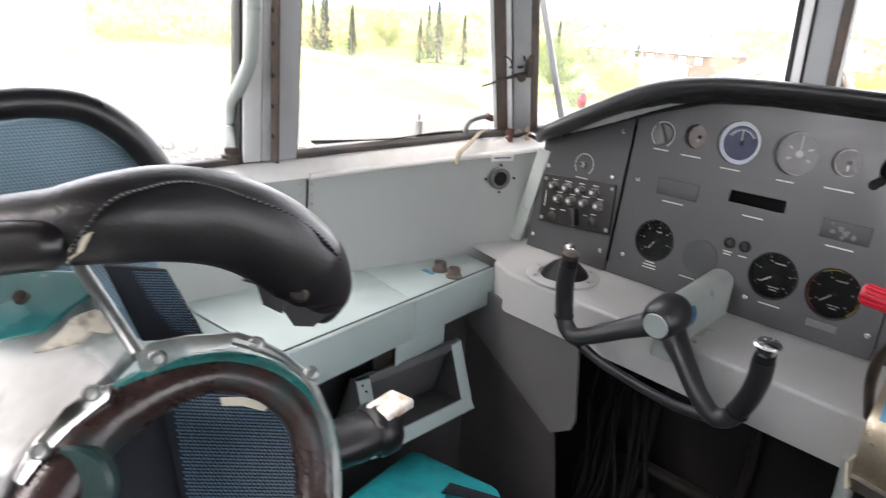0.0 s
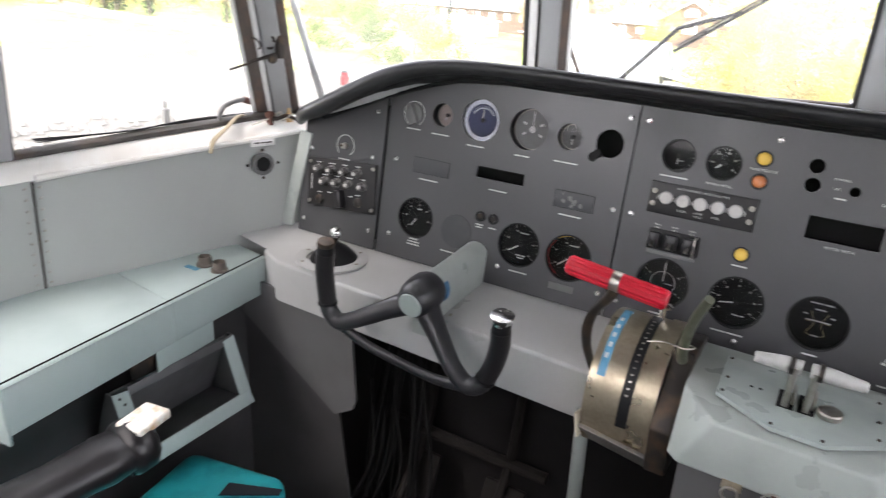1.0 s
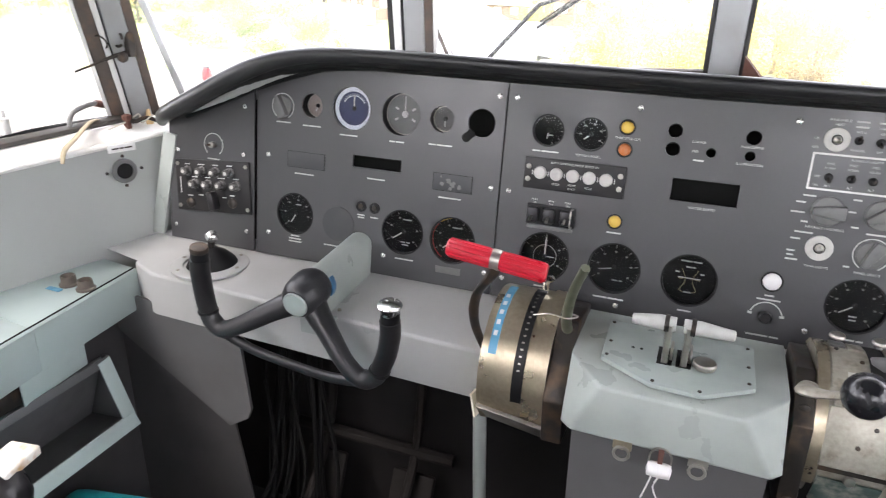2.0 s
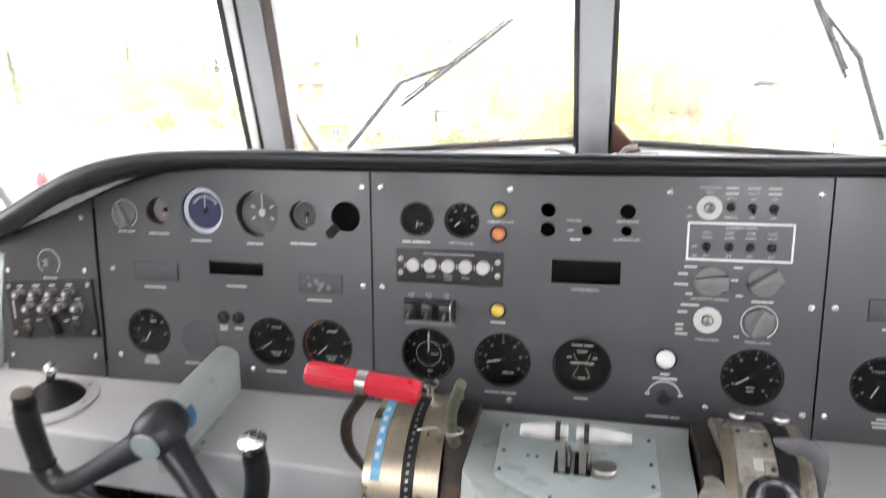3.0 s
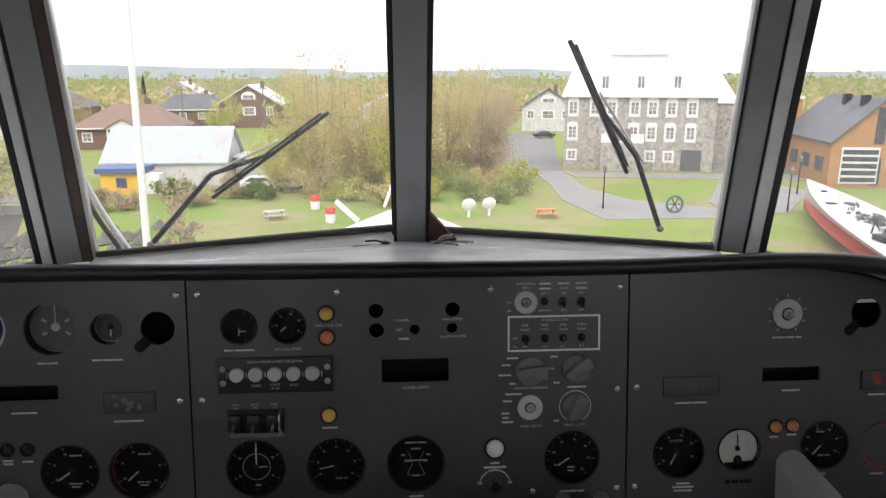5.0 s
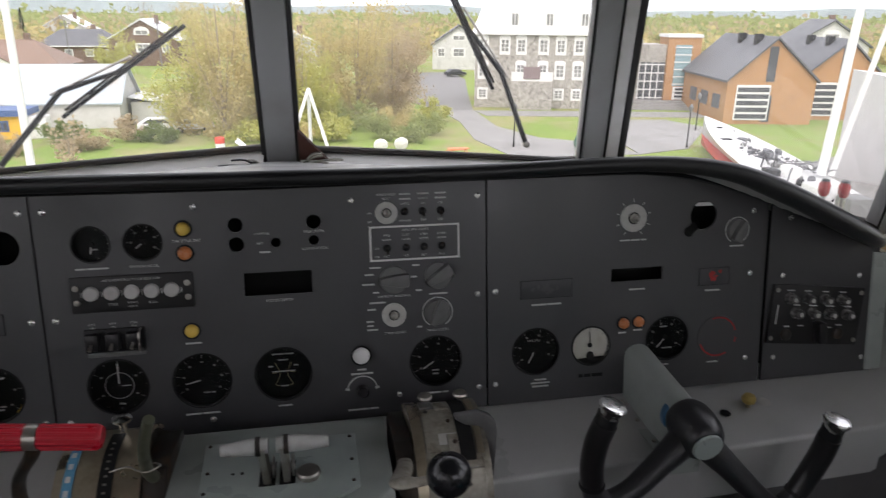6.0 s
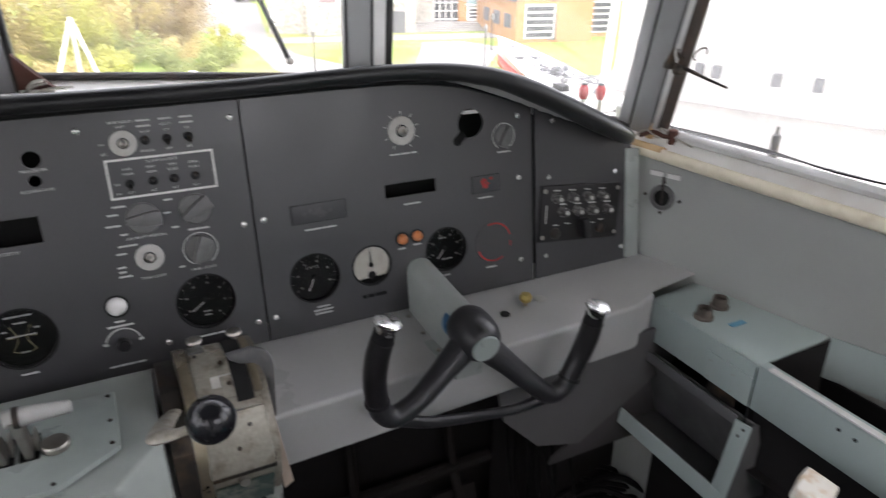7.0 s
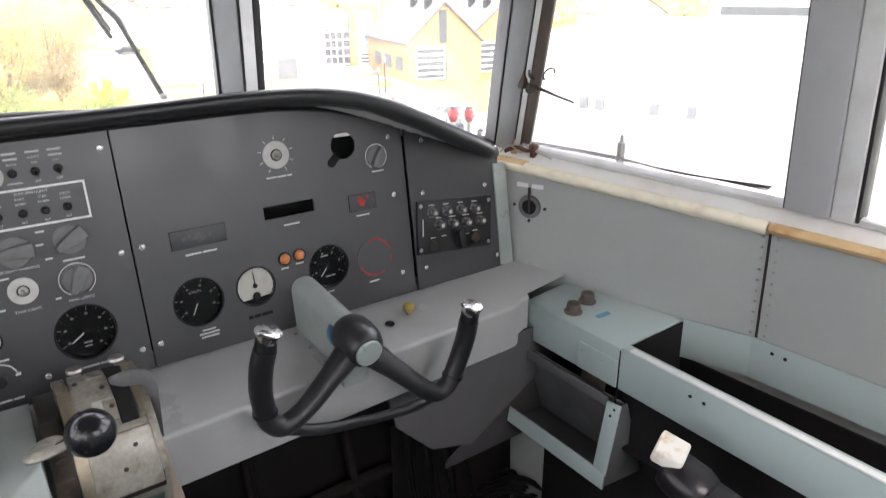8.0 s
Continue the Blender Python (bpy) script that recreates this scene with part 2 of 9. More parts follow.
def lathe(bm, profile, m=None, n=28, axis="y", front=True):
    """Turns a profile of (radius, height) round an axis; the height runs along it. Ends are closed, the first one only if front is set."""
    rows = []
    for r, h in profile:
        row = []
        for i in range(n):
            a = 2 * math.pi * i / n
            p = Vector((r * math.cos(a), h, r * math.sin(a))) if axis == "y" else Vector((r * math.cos(a), r * math.sin(a), h))
            row.append(bm.verts.new(m @ p if m is not None else p))
        rows.append(row)
    faces = []
    for a, b in zip(rows, rows[1:]):
        for i in range(n):
            j = (i + 1) % n
            faces.append(bm.faces.new((a[i], a[j], b[j], b[i])))
    for row in (rows[0], rows[-1]) if front else (rows[-1],):
        faces.append(bm.faces.new(row))
    bmesh.ops.recalc_face_normals(bm, faces=faces)
    return bm


def spline(points, step=6):
    """A smooth line through the points."""
    p = [Vector(q) for q in points]
    out = []
    for i in range(len(p) - 1):
        a, b, c, d = p[max(i - 1, 0)], p[i], p[i + 1], p[min(i + 2, len(p) - 1)]
        for k in range(step):
            t = k / step
            out.append(0.5 * ((2 * b) + (c - a) * t + (2 * a - 5 * b + 4 * c - d) * t * t + (3 * b - a - 3 * c + d) * t ** 3))
    out.append(p[-1])
    return out


def tube(bm, points, radius, n=10, flat=1.0, smooth=6, up=(0, 0, 1), closed=False):
    """A round bar along a line; radius may be one number or one for each point; flat squeezes it along its own upward side."""
    line = spline(points, smooth) if smooth else [Vector(q) for q in points]
    rad = radius if isinstance(radius, (list, tuple)) else [radius] * len(points)
    rs = []
    for k in range(len(line)):
        s = k / (len(line) - 1) * (len(rad) - 1)
        i = min(int(s), len(rad) - 2) if len(rad) > 1 else 0
        rs.append(rad[i] + (rad[min(i + 1, len(rad) - 1)] - rad[i]) * (s - i))
    rows = []
    ref = Vector(up)
    for k, c in enumerate(line):
        d = (line[min(k + 1, len(line) - 1)] - line[max(k - 1, 0)]).normalized()
        side = d.cross(ref)
        if side.length < 1e-4:
            side = d.cross(Vector((1, 0, 0)))
        side.normalize()
        top = side.cross(d).normalized()
        rows.append([bm.verts.new(c + rs[k] * (math.cos(2 * math.pi * i / n) * side + flat * math.sin(2 * math.pi * i / n) * top)) for i in range(n)])
    faces = []
    for a, b in zip(rows, rows[1:]):
        for i in range(n):
            j = (i + 1) % n
            faces.append(bm.faces.new((a[i], a[j], b[j], b[i])))
    if not closed:
        faces += [bm.faces.new(rows[0]), bm.faces.new(rows[-1])]
    bmesh.ops.recalc_face_normals(bm, faces=faces)
    return bm


def prism(bm, outline, depth, m=None, bevel=0.0):
    """A plate: the outline of (x, z), from y = 0 to y = depth."""
    f = [Vector((x, 0, z)) for x, z in outline]
    b = [Vector((x, depth, z)) for x, z in outline]
    vs = [bm.verts.new(m @ p if m is not None else p) for p in f + b]
    n = len(outline)
    faces = [bm.faces.new(vs[:n]), bm.faces.new(vs[n:])]
    for i in range(n):
        j = (i + 1) % n
        faces.append(bm.faces.new((vs[i], vs[j], vs[n + j], vs[n + i])))
    bmesh.ops.recalc_face_normals(bm, faces=faces)
    if bevel:
        es = list({e for f in faces[:1] for e in f.edges})
        bmesh.ops.bevel(bm, geom=es, offset=bevel, segments=2, affect="EDGES", profile=0.5)
    return bm


def hull8(bm, a, b, thick_dir, bevel=0.0):
    """A slab between quad a and the same quad shifted by thick_dir."""
    vs = [bm.verts.new(Vector(p)) for p in a] + [bm.verts.new(Vector(p) + Vector(thick_dir)) for p in a]
    n = len(a)
    faces = [bm.faces.new(vs[:n]), bm.faces.new(vs[n:])]
    for i in range(n):
        j = (i + 1) % n
        faces.append(bm.faces.new((vs[i], vs[j], vs[n + j], vs[n + i])))
    bmesh.ops.recalc_face_normals(bm, faces=faces)
    if bevel:
        bmesh.ops.bevel(bm, geom=list({e for f in faces for e in f.edges}), offset=bevel, segments=2, affect="EDGES", profile=0.5)
    return bm


def slab(points, thick, bevel=0.0, bm=None):
    """A flat sheet through the points, made thick along thick."""
    return hull8(bm or bmesh.new(), points, None, thick, bevel)


def bar(bm, a, b, w, d, side, bevel=0.0, ext=0.0):
    """A square bar from a to b, w wide along side and d deep."""
    a, b, side = Vector(a), Vector(b), Vector(side)
    u = (b - a).normalized()
    a, b = a - u * ext, b + u * ext
    side = (side - u * side.dot(u)).normalized()
    dep = u.cross(side).normalized()
    q = [a - side * w / 2 - dep * d / 2, a + side * w / 2 - dep * d / 2, a + side * w / 2 + dep * d / 2, a - side * w / 2 + dep * d / 2]
    return hull8(bm, q, None, b - a, bevel)
# ---- the cabin's shell; the bow points along +y, x = 0 is the middle ----
GROUND = -11.0
FOOT = {"m": (0.015, 0.42, 1.06), "w": (0.632, 0.275, 1.09), "c": (1.165, 0.055, 0.985), "s": (1.300, -0.575, 0.965), "r": (1.330, -1.75, 0.965)}
HEAD = {"m": (0.015, 0.170, 1.610), "w": (0.577, 0.090, 1.600), "c": (1.011, -0.215, 1.600), "s": (1.235, -0.575, 1.680), "r": (1.250, -1.75, 1.700)}


def at_side(p, s):
    return Vector((p[0] if s > 0 else 0.02 - p[0], p[1], p[2]))


def corner(table, k, s):
    """A window corner; the port side stands a little aft of the other."""
    dx, dy = {"c": (-0.028, -0.021), "s": (0.0, -0.010)}.get(k, (0, 0)) if s < 0 else (0, 0)
    return at_side(table[k], s) + Vector((dx, dy, 0))


def lerp(a, b, t):
    return Vector(a).lerp(Vector(b), t)


# floor, ceiling, rear
solid("floor", slab([(-1.6, -2.4, 0), (1.6, -2.4, 0), (1.6, 0.5, 0), (-1.6, 0.5, 0)], (0, 0, -0.05)), M_FLOOR, "dark worn rubber floor in the footwells", kind="structure")
bm = bmesh.new()
head_line = [HEAD[k] for k in "mwcsr"]
ring = [at_side(p, -1) for p in head_line[::-1]] + [Vector(p) for p in head_line[1:]]
inner = [Vector((v.x * 0.8, v.y - 0.12 if abs(v.x) < 1 else v.y, 1.92)) for v in ring]
lo = [bm.verts.new(v + Vector((0, 0, 0.03))) for v in ring]
hi = [bm.verts.new(v) for v in inner]
for i in range(len(lo) - 1):
    bm.faces.new((lo[i], lo[i + 1], hi[i + 1], hi[i]))
bm.faces.new(hi)
bmesh.ops.solidify(bm, geom=bm.faces[:], thickness=0.03)
solid("ceiling", bm, M_CEIL, "pale grey curved cabin ceiling over the windows", kind="structure")
# unseen rear bulkhead; port opening follows dial reflections, starboard one added for light
bm = bmesh.new()
for c, sz in (((0, -1.78, 0.60), (3.0, 0.06, 1.20)), ((0, -1.78, 1.82), (3.0, 0.06, 0.24)), ((-1.36, -1.78, 1.45), (0.28, 0.06, 0.50)), ((0.0, -1.78, 1.45), (0.80, 0.06, 0.50)), ((1.36, -1.78, 1.45), (0.28, 0.06, 0.50))):
    box(bm, c, sz)
solid("wall_rear", bm, M_WALL, "unseen grey bulkhead behind the seats with two light openings", kind="structure")

# side walls below the windows: they follow the bow's curve
WALL_LOW = [(1.115, 0.03), (1.200, -0.16), (1.255, -0.40), (1.295, -0.52), (1.315, -0.80), (1.325, -1.75)]
WALL_TOP = [(1.140, 0.07), (1.175, -0.10), (1.235, -0.36), (1.272, -0.525), (1.295, -0.80), (1.310, -1.75)]


def wall_panel(side, i, j, name, label):
    bm = bmesh.new()
    z_top = [0.945, 0.937, 0.927, 0.92, 0.92, 0.92]
    rows = []
    for k in range(i, j + 1):
        for z, src in ((0.0, WALL_LOW), (0.70, WALL_LOW), (z_top[k], WALL_TOP)):
            p = at_side((src[k][0] + (0.02 if z == 0 else 0), src[k][1], z), side)
            rows.append(bm.verts.new(p))
    n = j - i + 1
    for k in range(n - 1):
        for r in range(2):
            a, b = k * 3 + r, (k + 1) * 3 + r
            bm.faces.new((rows[a], rows[b], rows[b + 1], rows[a + 1]))
    bmesh.ops.recalc_face_normals(bm, faces=bm.faces[:])
    bmesh.ops.solidify(bm, geom=bm.faces[:], thickness=-0.012 if side > 0 else -0.012)
    return solid(name, bm, M_WALL, label, kind="structure")


for side, tag in ((1, "starboard"), (-1, "port")):
    wall_panel(side, 0, 3, "wall_front_" + tag, "grey painted sheet metal side wall beside the panel")
    wall_panel(side, 3, 5, "wall_aft_" + tag, "grey painted sheet metal wall beside the bench")

# foredeck outside, under the windscreen
bm = bmesh.new()
deck = [(-1.5, -0.6, 0.88), (-1.35, 0.1, 0.90), (-0.75, 0.36, 0.97), (0.015, 0.50, 1.0), (0.77, 0.36, 0.97), (1.37, 0.1, 0.90), (1.5, -0.6, 0.88)]
tip = [(-1.9, -0.6, 0.5), (-1.7, 0.6, 0.55), (-1.0, 1.3, 0.6), (0.015, 1.6, 0.62), (1.0, 1.3, 0.6), (1.7, 0.6, 0.55), (1.9, -0.6, 0.5)]
a = [bm.verts.new(p) for p in deck]
b = [bm.verts.new(p) for p in tip]
for i in range(6):
    bm.faces.new((a[i], a[i + 1], b[i + 1], b[i]))
bmesh.ops.solidify(bm, geom=bm.faces[:], thickness=0.03)
solid("foredeck", bm, M_DECK, "white painted foredeck outside below the windscreen", kind="structure")


# window posts, sills, heads and panes
def window_post(name, k, side, w, d, label, m=M_POST, edges=((-1, 0.010, "r"), (1, 0.010, "r"))):
    """A post with strips along it: r rubber, p pale metal, b browned sealant, g grey metal; each row is a side, a width and a kind, from the post outwards."""
    a, b = corner(FOOT, k, side), corner(HEAD, k, side)
    bm = bmesh.new()
    turn = {"m": (1, 0, 0), "w": (1, -0.35, 0), "c": (0.75, -1, 0), "s": (0.12, -1, 0)}[k]
    turn = (turn[0] * side, turn[1], 0)
    bar(bm, a, b + (b - a) * 0.07, w, d, turn, 0.006)
    post = solid(name, bm, m, label, kind="structure")
    u = (b - a).normalized()
    sd = Vector(turn)
    sd = (sd - u * sd.dot(u)).normalized()
    reach = {-1: w / 2, 1: w / 2}
    for s, width, kind in edges:
        g = bmesh.new()
        off = sd * (reach[s] + width / 2) * s
        reach[s] += width
        bar(g, a + off, b + off, width, d * {"r": 0.70, "b": 0.80, "p": 0.90, "g": 0.84}[kind], turn, min(0.002, width * 0.3), 0.0)
        part({"r": "gasket", "p": "pale_strip", "b": "sealant", "g": "grey_strip"}[kind], g, {"r": M_RUBBER, "p": M_STRIP, "b": M_SEALANT, "g": M_POSTL}[kind], post, {"r": "black rubber gasket", "p": "pale metal strip", "b": "browned old sealant", "g": "light grey metal strip"}[kind])
    return post


M_STRIP = mat("pale_strip", (0.62, 0.62, 0.61), 0.4, stain=0.5, stain_size=14, stain_color=(0.42, 0.40, 0.38))
M_SEALANT = mat("old_sealant", (0.075, 0.060, 0.052), 0.7, stain=0.7, stain_size=35, stain_color=(0.16, 0.10, 0.07), bump=0.4, bump_size=120)
window_post("post_centre", "m", 1, 0.058, 0.05, "grey centre post of the windscreen")
for side in (1, -1):
    window_post("post_windscreen", "w", side, 0.042, 0.05, "grey weathered post between windscreen and quarter window", M_POST,
                ((1, 0.005, "r"), (1, 0.022, "p"), (1, 0.014, "r"), (-1, 0.005, "r"), (-1, 0.006, "p")) if side > 0 else ((1, 0.006, "r"), (1, 0.016, "p"), (1, 0.012, "r"), (-1, 0.018, "b"), (-1, 0.007, "p")))
    window_post("post_corner", "c", side, 0.040, 0.05, "grey weathered corner post with rust stains", M_POST,
                ((1, 0.003, "r"), (1, 0.011, "p"), (1, 0.022, "b"), (-1, 0.004, "r"), (-1, 0.022, "g")) if side > 0 else ((1, 0.003, "r"), (1, 0.011, "p"), (1, 0.026, "b"), (1, 0.008, "p"), (-1, 0.018, "b")))
    window_post("post_side", "s", side, 0.074, 0.06, "light grey square post between side windows", M_POSTL, ((1, 0.034, "p"), (1, 0.006, "r"), (-1, 0.004, "r")))

n_win = 0
for side in (1, -1):
    for ka, kb in (("m", "w"), ("w", "c"), ("c", "s"), ("s", "r")):
        n_win += 1
        q = [corner(FOOT, ka, side), corner(FOOT, kb, side), corner(HEAD, kb, side), corner(HEAD, ka, side)]
        nrm = (q[1] - q[0]).cross(q[3] - q[0]).normalized()
        if nrm.y < 0 if ka in "mw" else nrm.x * side < 0:
            nrm = -nrm
        w = thing("window_%d" % n_win, "aged cabin window in a rubber seal", "", kind="structure")
        p = part("pane", slab([v + nrm * 0.012 for v in q], nrm * 0.004), M_GLASS if ka == "m" else M_GLASSD, w)
        p.visible_shadow = False
        for nm, u, v in (("window_sill", q[0], q[1]), ("window_head", q[3], q[2])):
            bm = bmesh.new()
            bar(bm, u, v, 0.020, 0.012, nrm, 0.003)
            part(nm, bm, M_STRIP if side > 0 and ka in "cs" else M_SEAL, w, "weathered seal")
# inner sills of the windscreen: dark rubber lying on a white ledge
M_SILL = mat("sill_white", (0.78, 0.77, 0.74), 0.4, stain=0.4, stain_size=12, stain_color=(0.60, 0.57, 0.52), bump=0.08)
for side, pts in ((-1, ((-0.560, 0.262, 1.098), (-0.268, 0.335, 1.106), (-0.020, 0.402, 1.110))), (1, ((0.052, 0.402, 1.106), (0.324, 0.335, 1.100), (0.600, 0.268, 1.092)))):
    e = thing("windscreen_sill", "white ledge with dark rubber under the windscreen", "", kind="structure")
    bm = bmesh.new()
    tube(bm, pts, [0.0065, 0.0085, 0.0095], 10, 0.75, 5) if side < 0 else tube(bm, pts, [0.0095, 0.0085, 0.0065], 10, 0.75, 5)
    part("sill_rubber", bm, M_SEAL, e, "dark perished rubber strip")
    bm = bmesh.new()
    line = spline(pts, 4)
    rows = [(bm.verts.new(p + Vector((0, -0.002, -0.006))), bm.verts.new((p.x, p.y - 0.055, 1.084))) for p in line]
    for (a, b), (c, d) in zip(rows, rows[1:]):
        bm.faces.new((a, c, d, b))
    bmesh.ops.recalc_face_normals(bm, faces=bm.faces[:])
    bmesh.ops.solidify(bm, geom=bm.faces[:], thickness=0.003)
    part("ledge", bm, M_SILL, e, "white painted ledge")
# ---- instrument panel frame ----
LEAN_P = math.degrees(math.atan2(0.0235, 0.162))


def on_panel(u, v, out=0.0):
    """A pose on the panel: u along it, v up it from the middle row of screws, out towards the seats; its own y points into the panel."""
    return T(0, 0, 0.93) @ R(-LEAN_P, "X") @ T(u, -out, v)


def top_v(u):
    """The panel's upper edge."""
    x = abs(u)
    pts = [(0, 0.192), (0.60, 0.196), (0.70, 0.188), (0.78, 0.166), (0.87, 0.134), (0.95, 0.100), (1.04, 0.064), (1.12, 0.040)]
    for (a, va), (b, vb) in zip(pts, pts[1:]):
        if x <= b:
            return va + (vb - va) * (x - a) / (b - a)
    return pts[-1][1]


V_LOW = -0.200
# round and slotted openings cut through the plates: (u, v, radius) and (u0, v0, u1, v1)
ROUND = [(-0.723, 0.115, 0.0235), (-0.637, 0.117, 0.0410), (-0.533, 0.115, 0.0390), (-0.450, 0.114, 0.0240), (-0.374, 0.114, 0.0255),
         (-0.757, -0.105, 0.0415), (-0.516, -0.108, 0.0425), (-0.413, -0.109, 0.0440),
         (-0.253, 0.113, 0.0265), (-0.180, 0.113, 0.0270), (-0.045, 0.133, 0.0115), (-0.045, 0.103, 0.0115), (0.014, 0.103, 0.0078), (0.073, 0.133, 0.0115), (0.072, 0.104, 0.0080),
         (-0.236, -0.111, 0.0440), (-0.112, -0.112, 0.0440), (0.013, -0.112, 0.0440), (0.262, -0.111, 0.0430),
         (0.436, -0.109, 0.0410), (0.536, -0.107, 0.0345), (0.679, -0.104, 0.0395), (0.738, 0.114, 0.0250)]
SLOTS = [(-0.629, 0.007, -0.526, 0.030), (0.570, 0.005, 0.665, 0.028), (-0.038, 0.020, 0.066, 0.057)]
ip = thing("instrument_panel", "dark grey instrument panel in five screwed sections", "instrument panel", T(0, 0, 0.93) @ R(-LEAN_P, "X"))
EDGES = [-1.075, -0.853, -0.330, 0.350, 0.867, 1.100]


def plate(outline, holes, depth):
    """A sheet with openings in it."""
    bm = bmesh.new()
    for loop in [outline] + holes:
        vs = [bm.verts.new((x, 0, z)) for x, z in loop]
        for i in range(len(vs)):
            bm.edges.new((vs[i], vs[(i + 1) % len(vs)]))
    bmesh.ops.triangle_fill(bm, edges=bm.edges[:], use_beauty=True, normal=(0, -1, 0))
    for f in bm.faces:
        if f.normal.y > 0:
            f.normal_flip()
    r = bmesh.ops.extrude_face_region(bm, geom=bm.faces[:])
    bmesh.ops.translate(bm, verts=[g for g in r["geom"] if isinstance(g, bmesh.types.BMVert)], vec=(0, depth, 0))
    bmesh.ops.recalc_face_normals(bm, faces=bm.faces[:])
    return bm


def circle(u, v, r, n=36):
    return [(u + r * math.cos(2 * math.pi * i / n), v + r * math.sin(2 * math.pi * i / n)) for i in range(n)]


for a, b in zip(EDGES, EDGES[1:]):
    holes = [circle(*h) for h in ROUND if a < h[0] < b] + [[(p, q), (r, q), (r, s), (p, s)] for p, q, r, s in SLOTS if a < p < b]
    a, b = a + (0.0034 if a in (-0.853, 0.867) else 0.0014), b - (0.0034 if b in (-0.853, 0.867) else 0.0014)
    us = [a + (b - a) * i / 14 for i in range(15)]
    part("panel_section", plate([(a, V_LOW), (b, V_LOW)] + [(u, top_v(u)) for u in us[::-1]], holes, 0.004), M_PANEL, ip, sharp=0.3)
us = [-1.08 + 2.18 * i / 40 for i in range(41)]
part("backing", prism(bmesh.new(), [(-1.08, V_LOW), (1.10, V_LOW)] + [(u, top_v(u) - 0.001) for u in us[::-1]], 0.02, T(0, 0.060, 0)), M_VOID, ip, "black hollow behind the panel")

# coaming: a padded lip over the panel
lip = [(-1.085, 0.0, 0.985), (-1.02, -0.06, 1.018), (-0.94, -0.075, 1.058), (-0.80, -0.078, 1.125), (-0.69, -0.08, 1.152), (-0.55, -0.08, 1.160), (-0.3, -0.08, 1.158),
       (0, -0.08, 1.156), (0.3, -0.08, 1.155), (0.55, -0.08, 1.160), (0.69, -0.08, 1.150), (0.80, -0.078, 1.118), (0.94, -0.075, 1.054), (1.02, -0.06, 1.014), (1.085, 0.0, 0.985)]
lip_r = [0.0115, 0.0150, 0.0180, 0.0175, 0.0140, 0.0118, 0.0115, 0.0115, 0.0115, 0.0118, 0.0140, 0.0175, 0.0180, 0.0150, 0.0115]
lip = [(x, y, z + 0.0105 - r) for (x, y, z), r in zip(lip, lip_r)]
co = thing("glare_shield", "black padded coaming over the instrument panel", "glare shield", T(0, 0, 0))
part("lip", tube(bmesh.new(), lip, lip_r, 16, smooth=5), M_COAM, co, "black padded lip")
bm = bmesh.new()
front = spline(lip, 5)
rows = []
for p in front:
    back_y = 0.40 - 0.2 * min(1, abs(p.x) / 0.68) if abs(p.x) < 0.68 else 0.20 - (abs(p.x) - 0.68) * 0.36
    z_back = 1.072 if abs(p.x) < 0.68 else 1.072 - (abs(p.x) - 0.68) * 0.24
    rows.append((bm.verts.new(p + Vector((0, 0.004, 0.006))), bm.verts.new((p.x, max(back_y, p.y + 0.05), min(z_back + 0.01, p.z + 0.005)))))
for (a, b), (c, d) in zip(rows, rows[1:]):
    bm.faces.new((a, c, d, b))
bmesh.ops.recalc_face_normals(bm, faces=bm.faces[:])
bmesh.ops.solidify(bm, geom=bm.faces[:], thickness=0.008)
part("top_sheet", bm, M_COAMTOP, co, "grey sheet behind the lip", sharp=1.0)
bm = bmesh.new()
rows = [(bm.verts.new(p + Vector((0, 0.006, -0.008))), bm.verts.new(on_panel(max(-1.075, min(1.1, p.x)), top_v(p.x)).translation)) for p in front]
for (a, b), (c, d) in zip(rows, rows[1:]):
    bm.faces.new((a, c, d, b))
bmesh.ops.recalc_face_normals(bm, faces=bm.faces[:])
part("under_sheet", bm, M_BLACK, co, sharp=1.0)
part("edge_trim", tube(bmesh.new(), [on_panel(u, top_v(u), 0.002).translation for u in us[1:-1]], 0.0065, 8, smooth=0), M_BLACK, co, "black edging over the panel's top edge")

# shelf below the panel: top board and front face
def shelf_z(y):
    return 0.7325 + 0.11 * min(0, y + 0.03)


outline = [(-1.12, 0.03), (-1.205, -0.118), (-1.062, -0.146), (-1.0, -0.172), (-0.3, -0.196), (0.3, -0.196), (1.0, -0.172), (1.055, -0.152), (1.215, -0.128), (1.12, 0.03)]
sh = thing("console_shelf", "grey painted shelf along the foot of the instrument panel", "shelf", T(0, 0, 0))
bm = bmesh.new()
rim = outline[2:-2]
top_row = [bm.verts.new((x, y, shelf_z(y))) for x, y in outline]
bm.faces.new(top_row)
last = top_row[2:-2]
for k in range(1, 5):
    a = math.pi / 2 * k / 4
    row = [bm.verts.new((x, y - 0.007 * math.sin(a), shelf_z(y) - 0.007 * (1 - math.cos(a)))) for x, y in rim]
    for i in range(len(rim) - 1):
        bm.faces.new((last[i], last[i + 1], row[i + 1], row[i]))
    last = row
bmesh.ops.recalc_face_normals(bm, faces=bm.faces[:])
part("top", bm, M_SHELF, sh, "grey top with a rounded front edge", sharp=0.7)
bm = bmesh.new()
a = [bm.verts.new((x, y - 0.007, shelf_z(y) - 0.007)) for x, y in rim]
b = [bm.verts.new((x, y - 0.006, shelf_z(y) - 0.094)) for x, y in rim]
c = [bm.verts.new((x, y + 0.05, shelf_z(y) - 0.093)) for x, y in rim]
for p, q in ((a, b), (b, c)):
    for i in range(len(rim) - 1):
        bm.faces.new((p[i], p[i + 1], q[i + 1], q[i]))
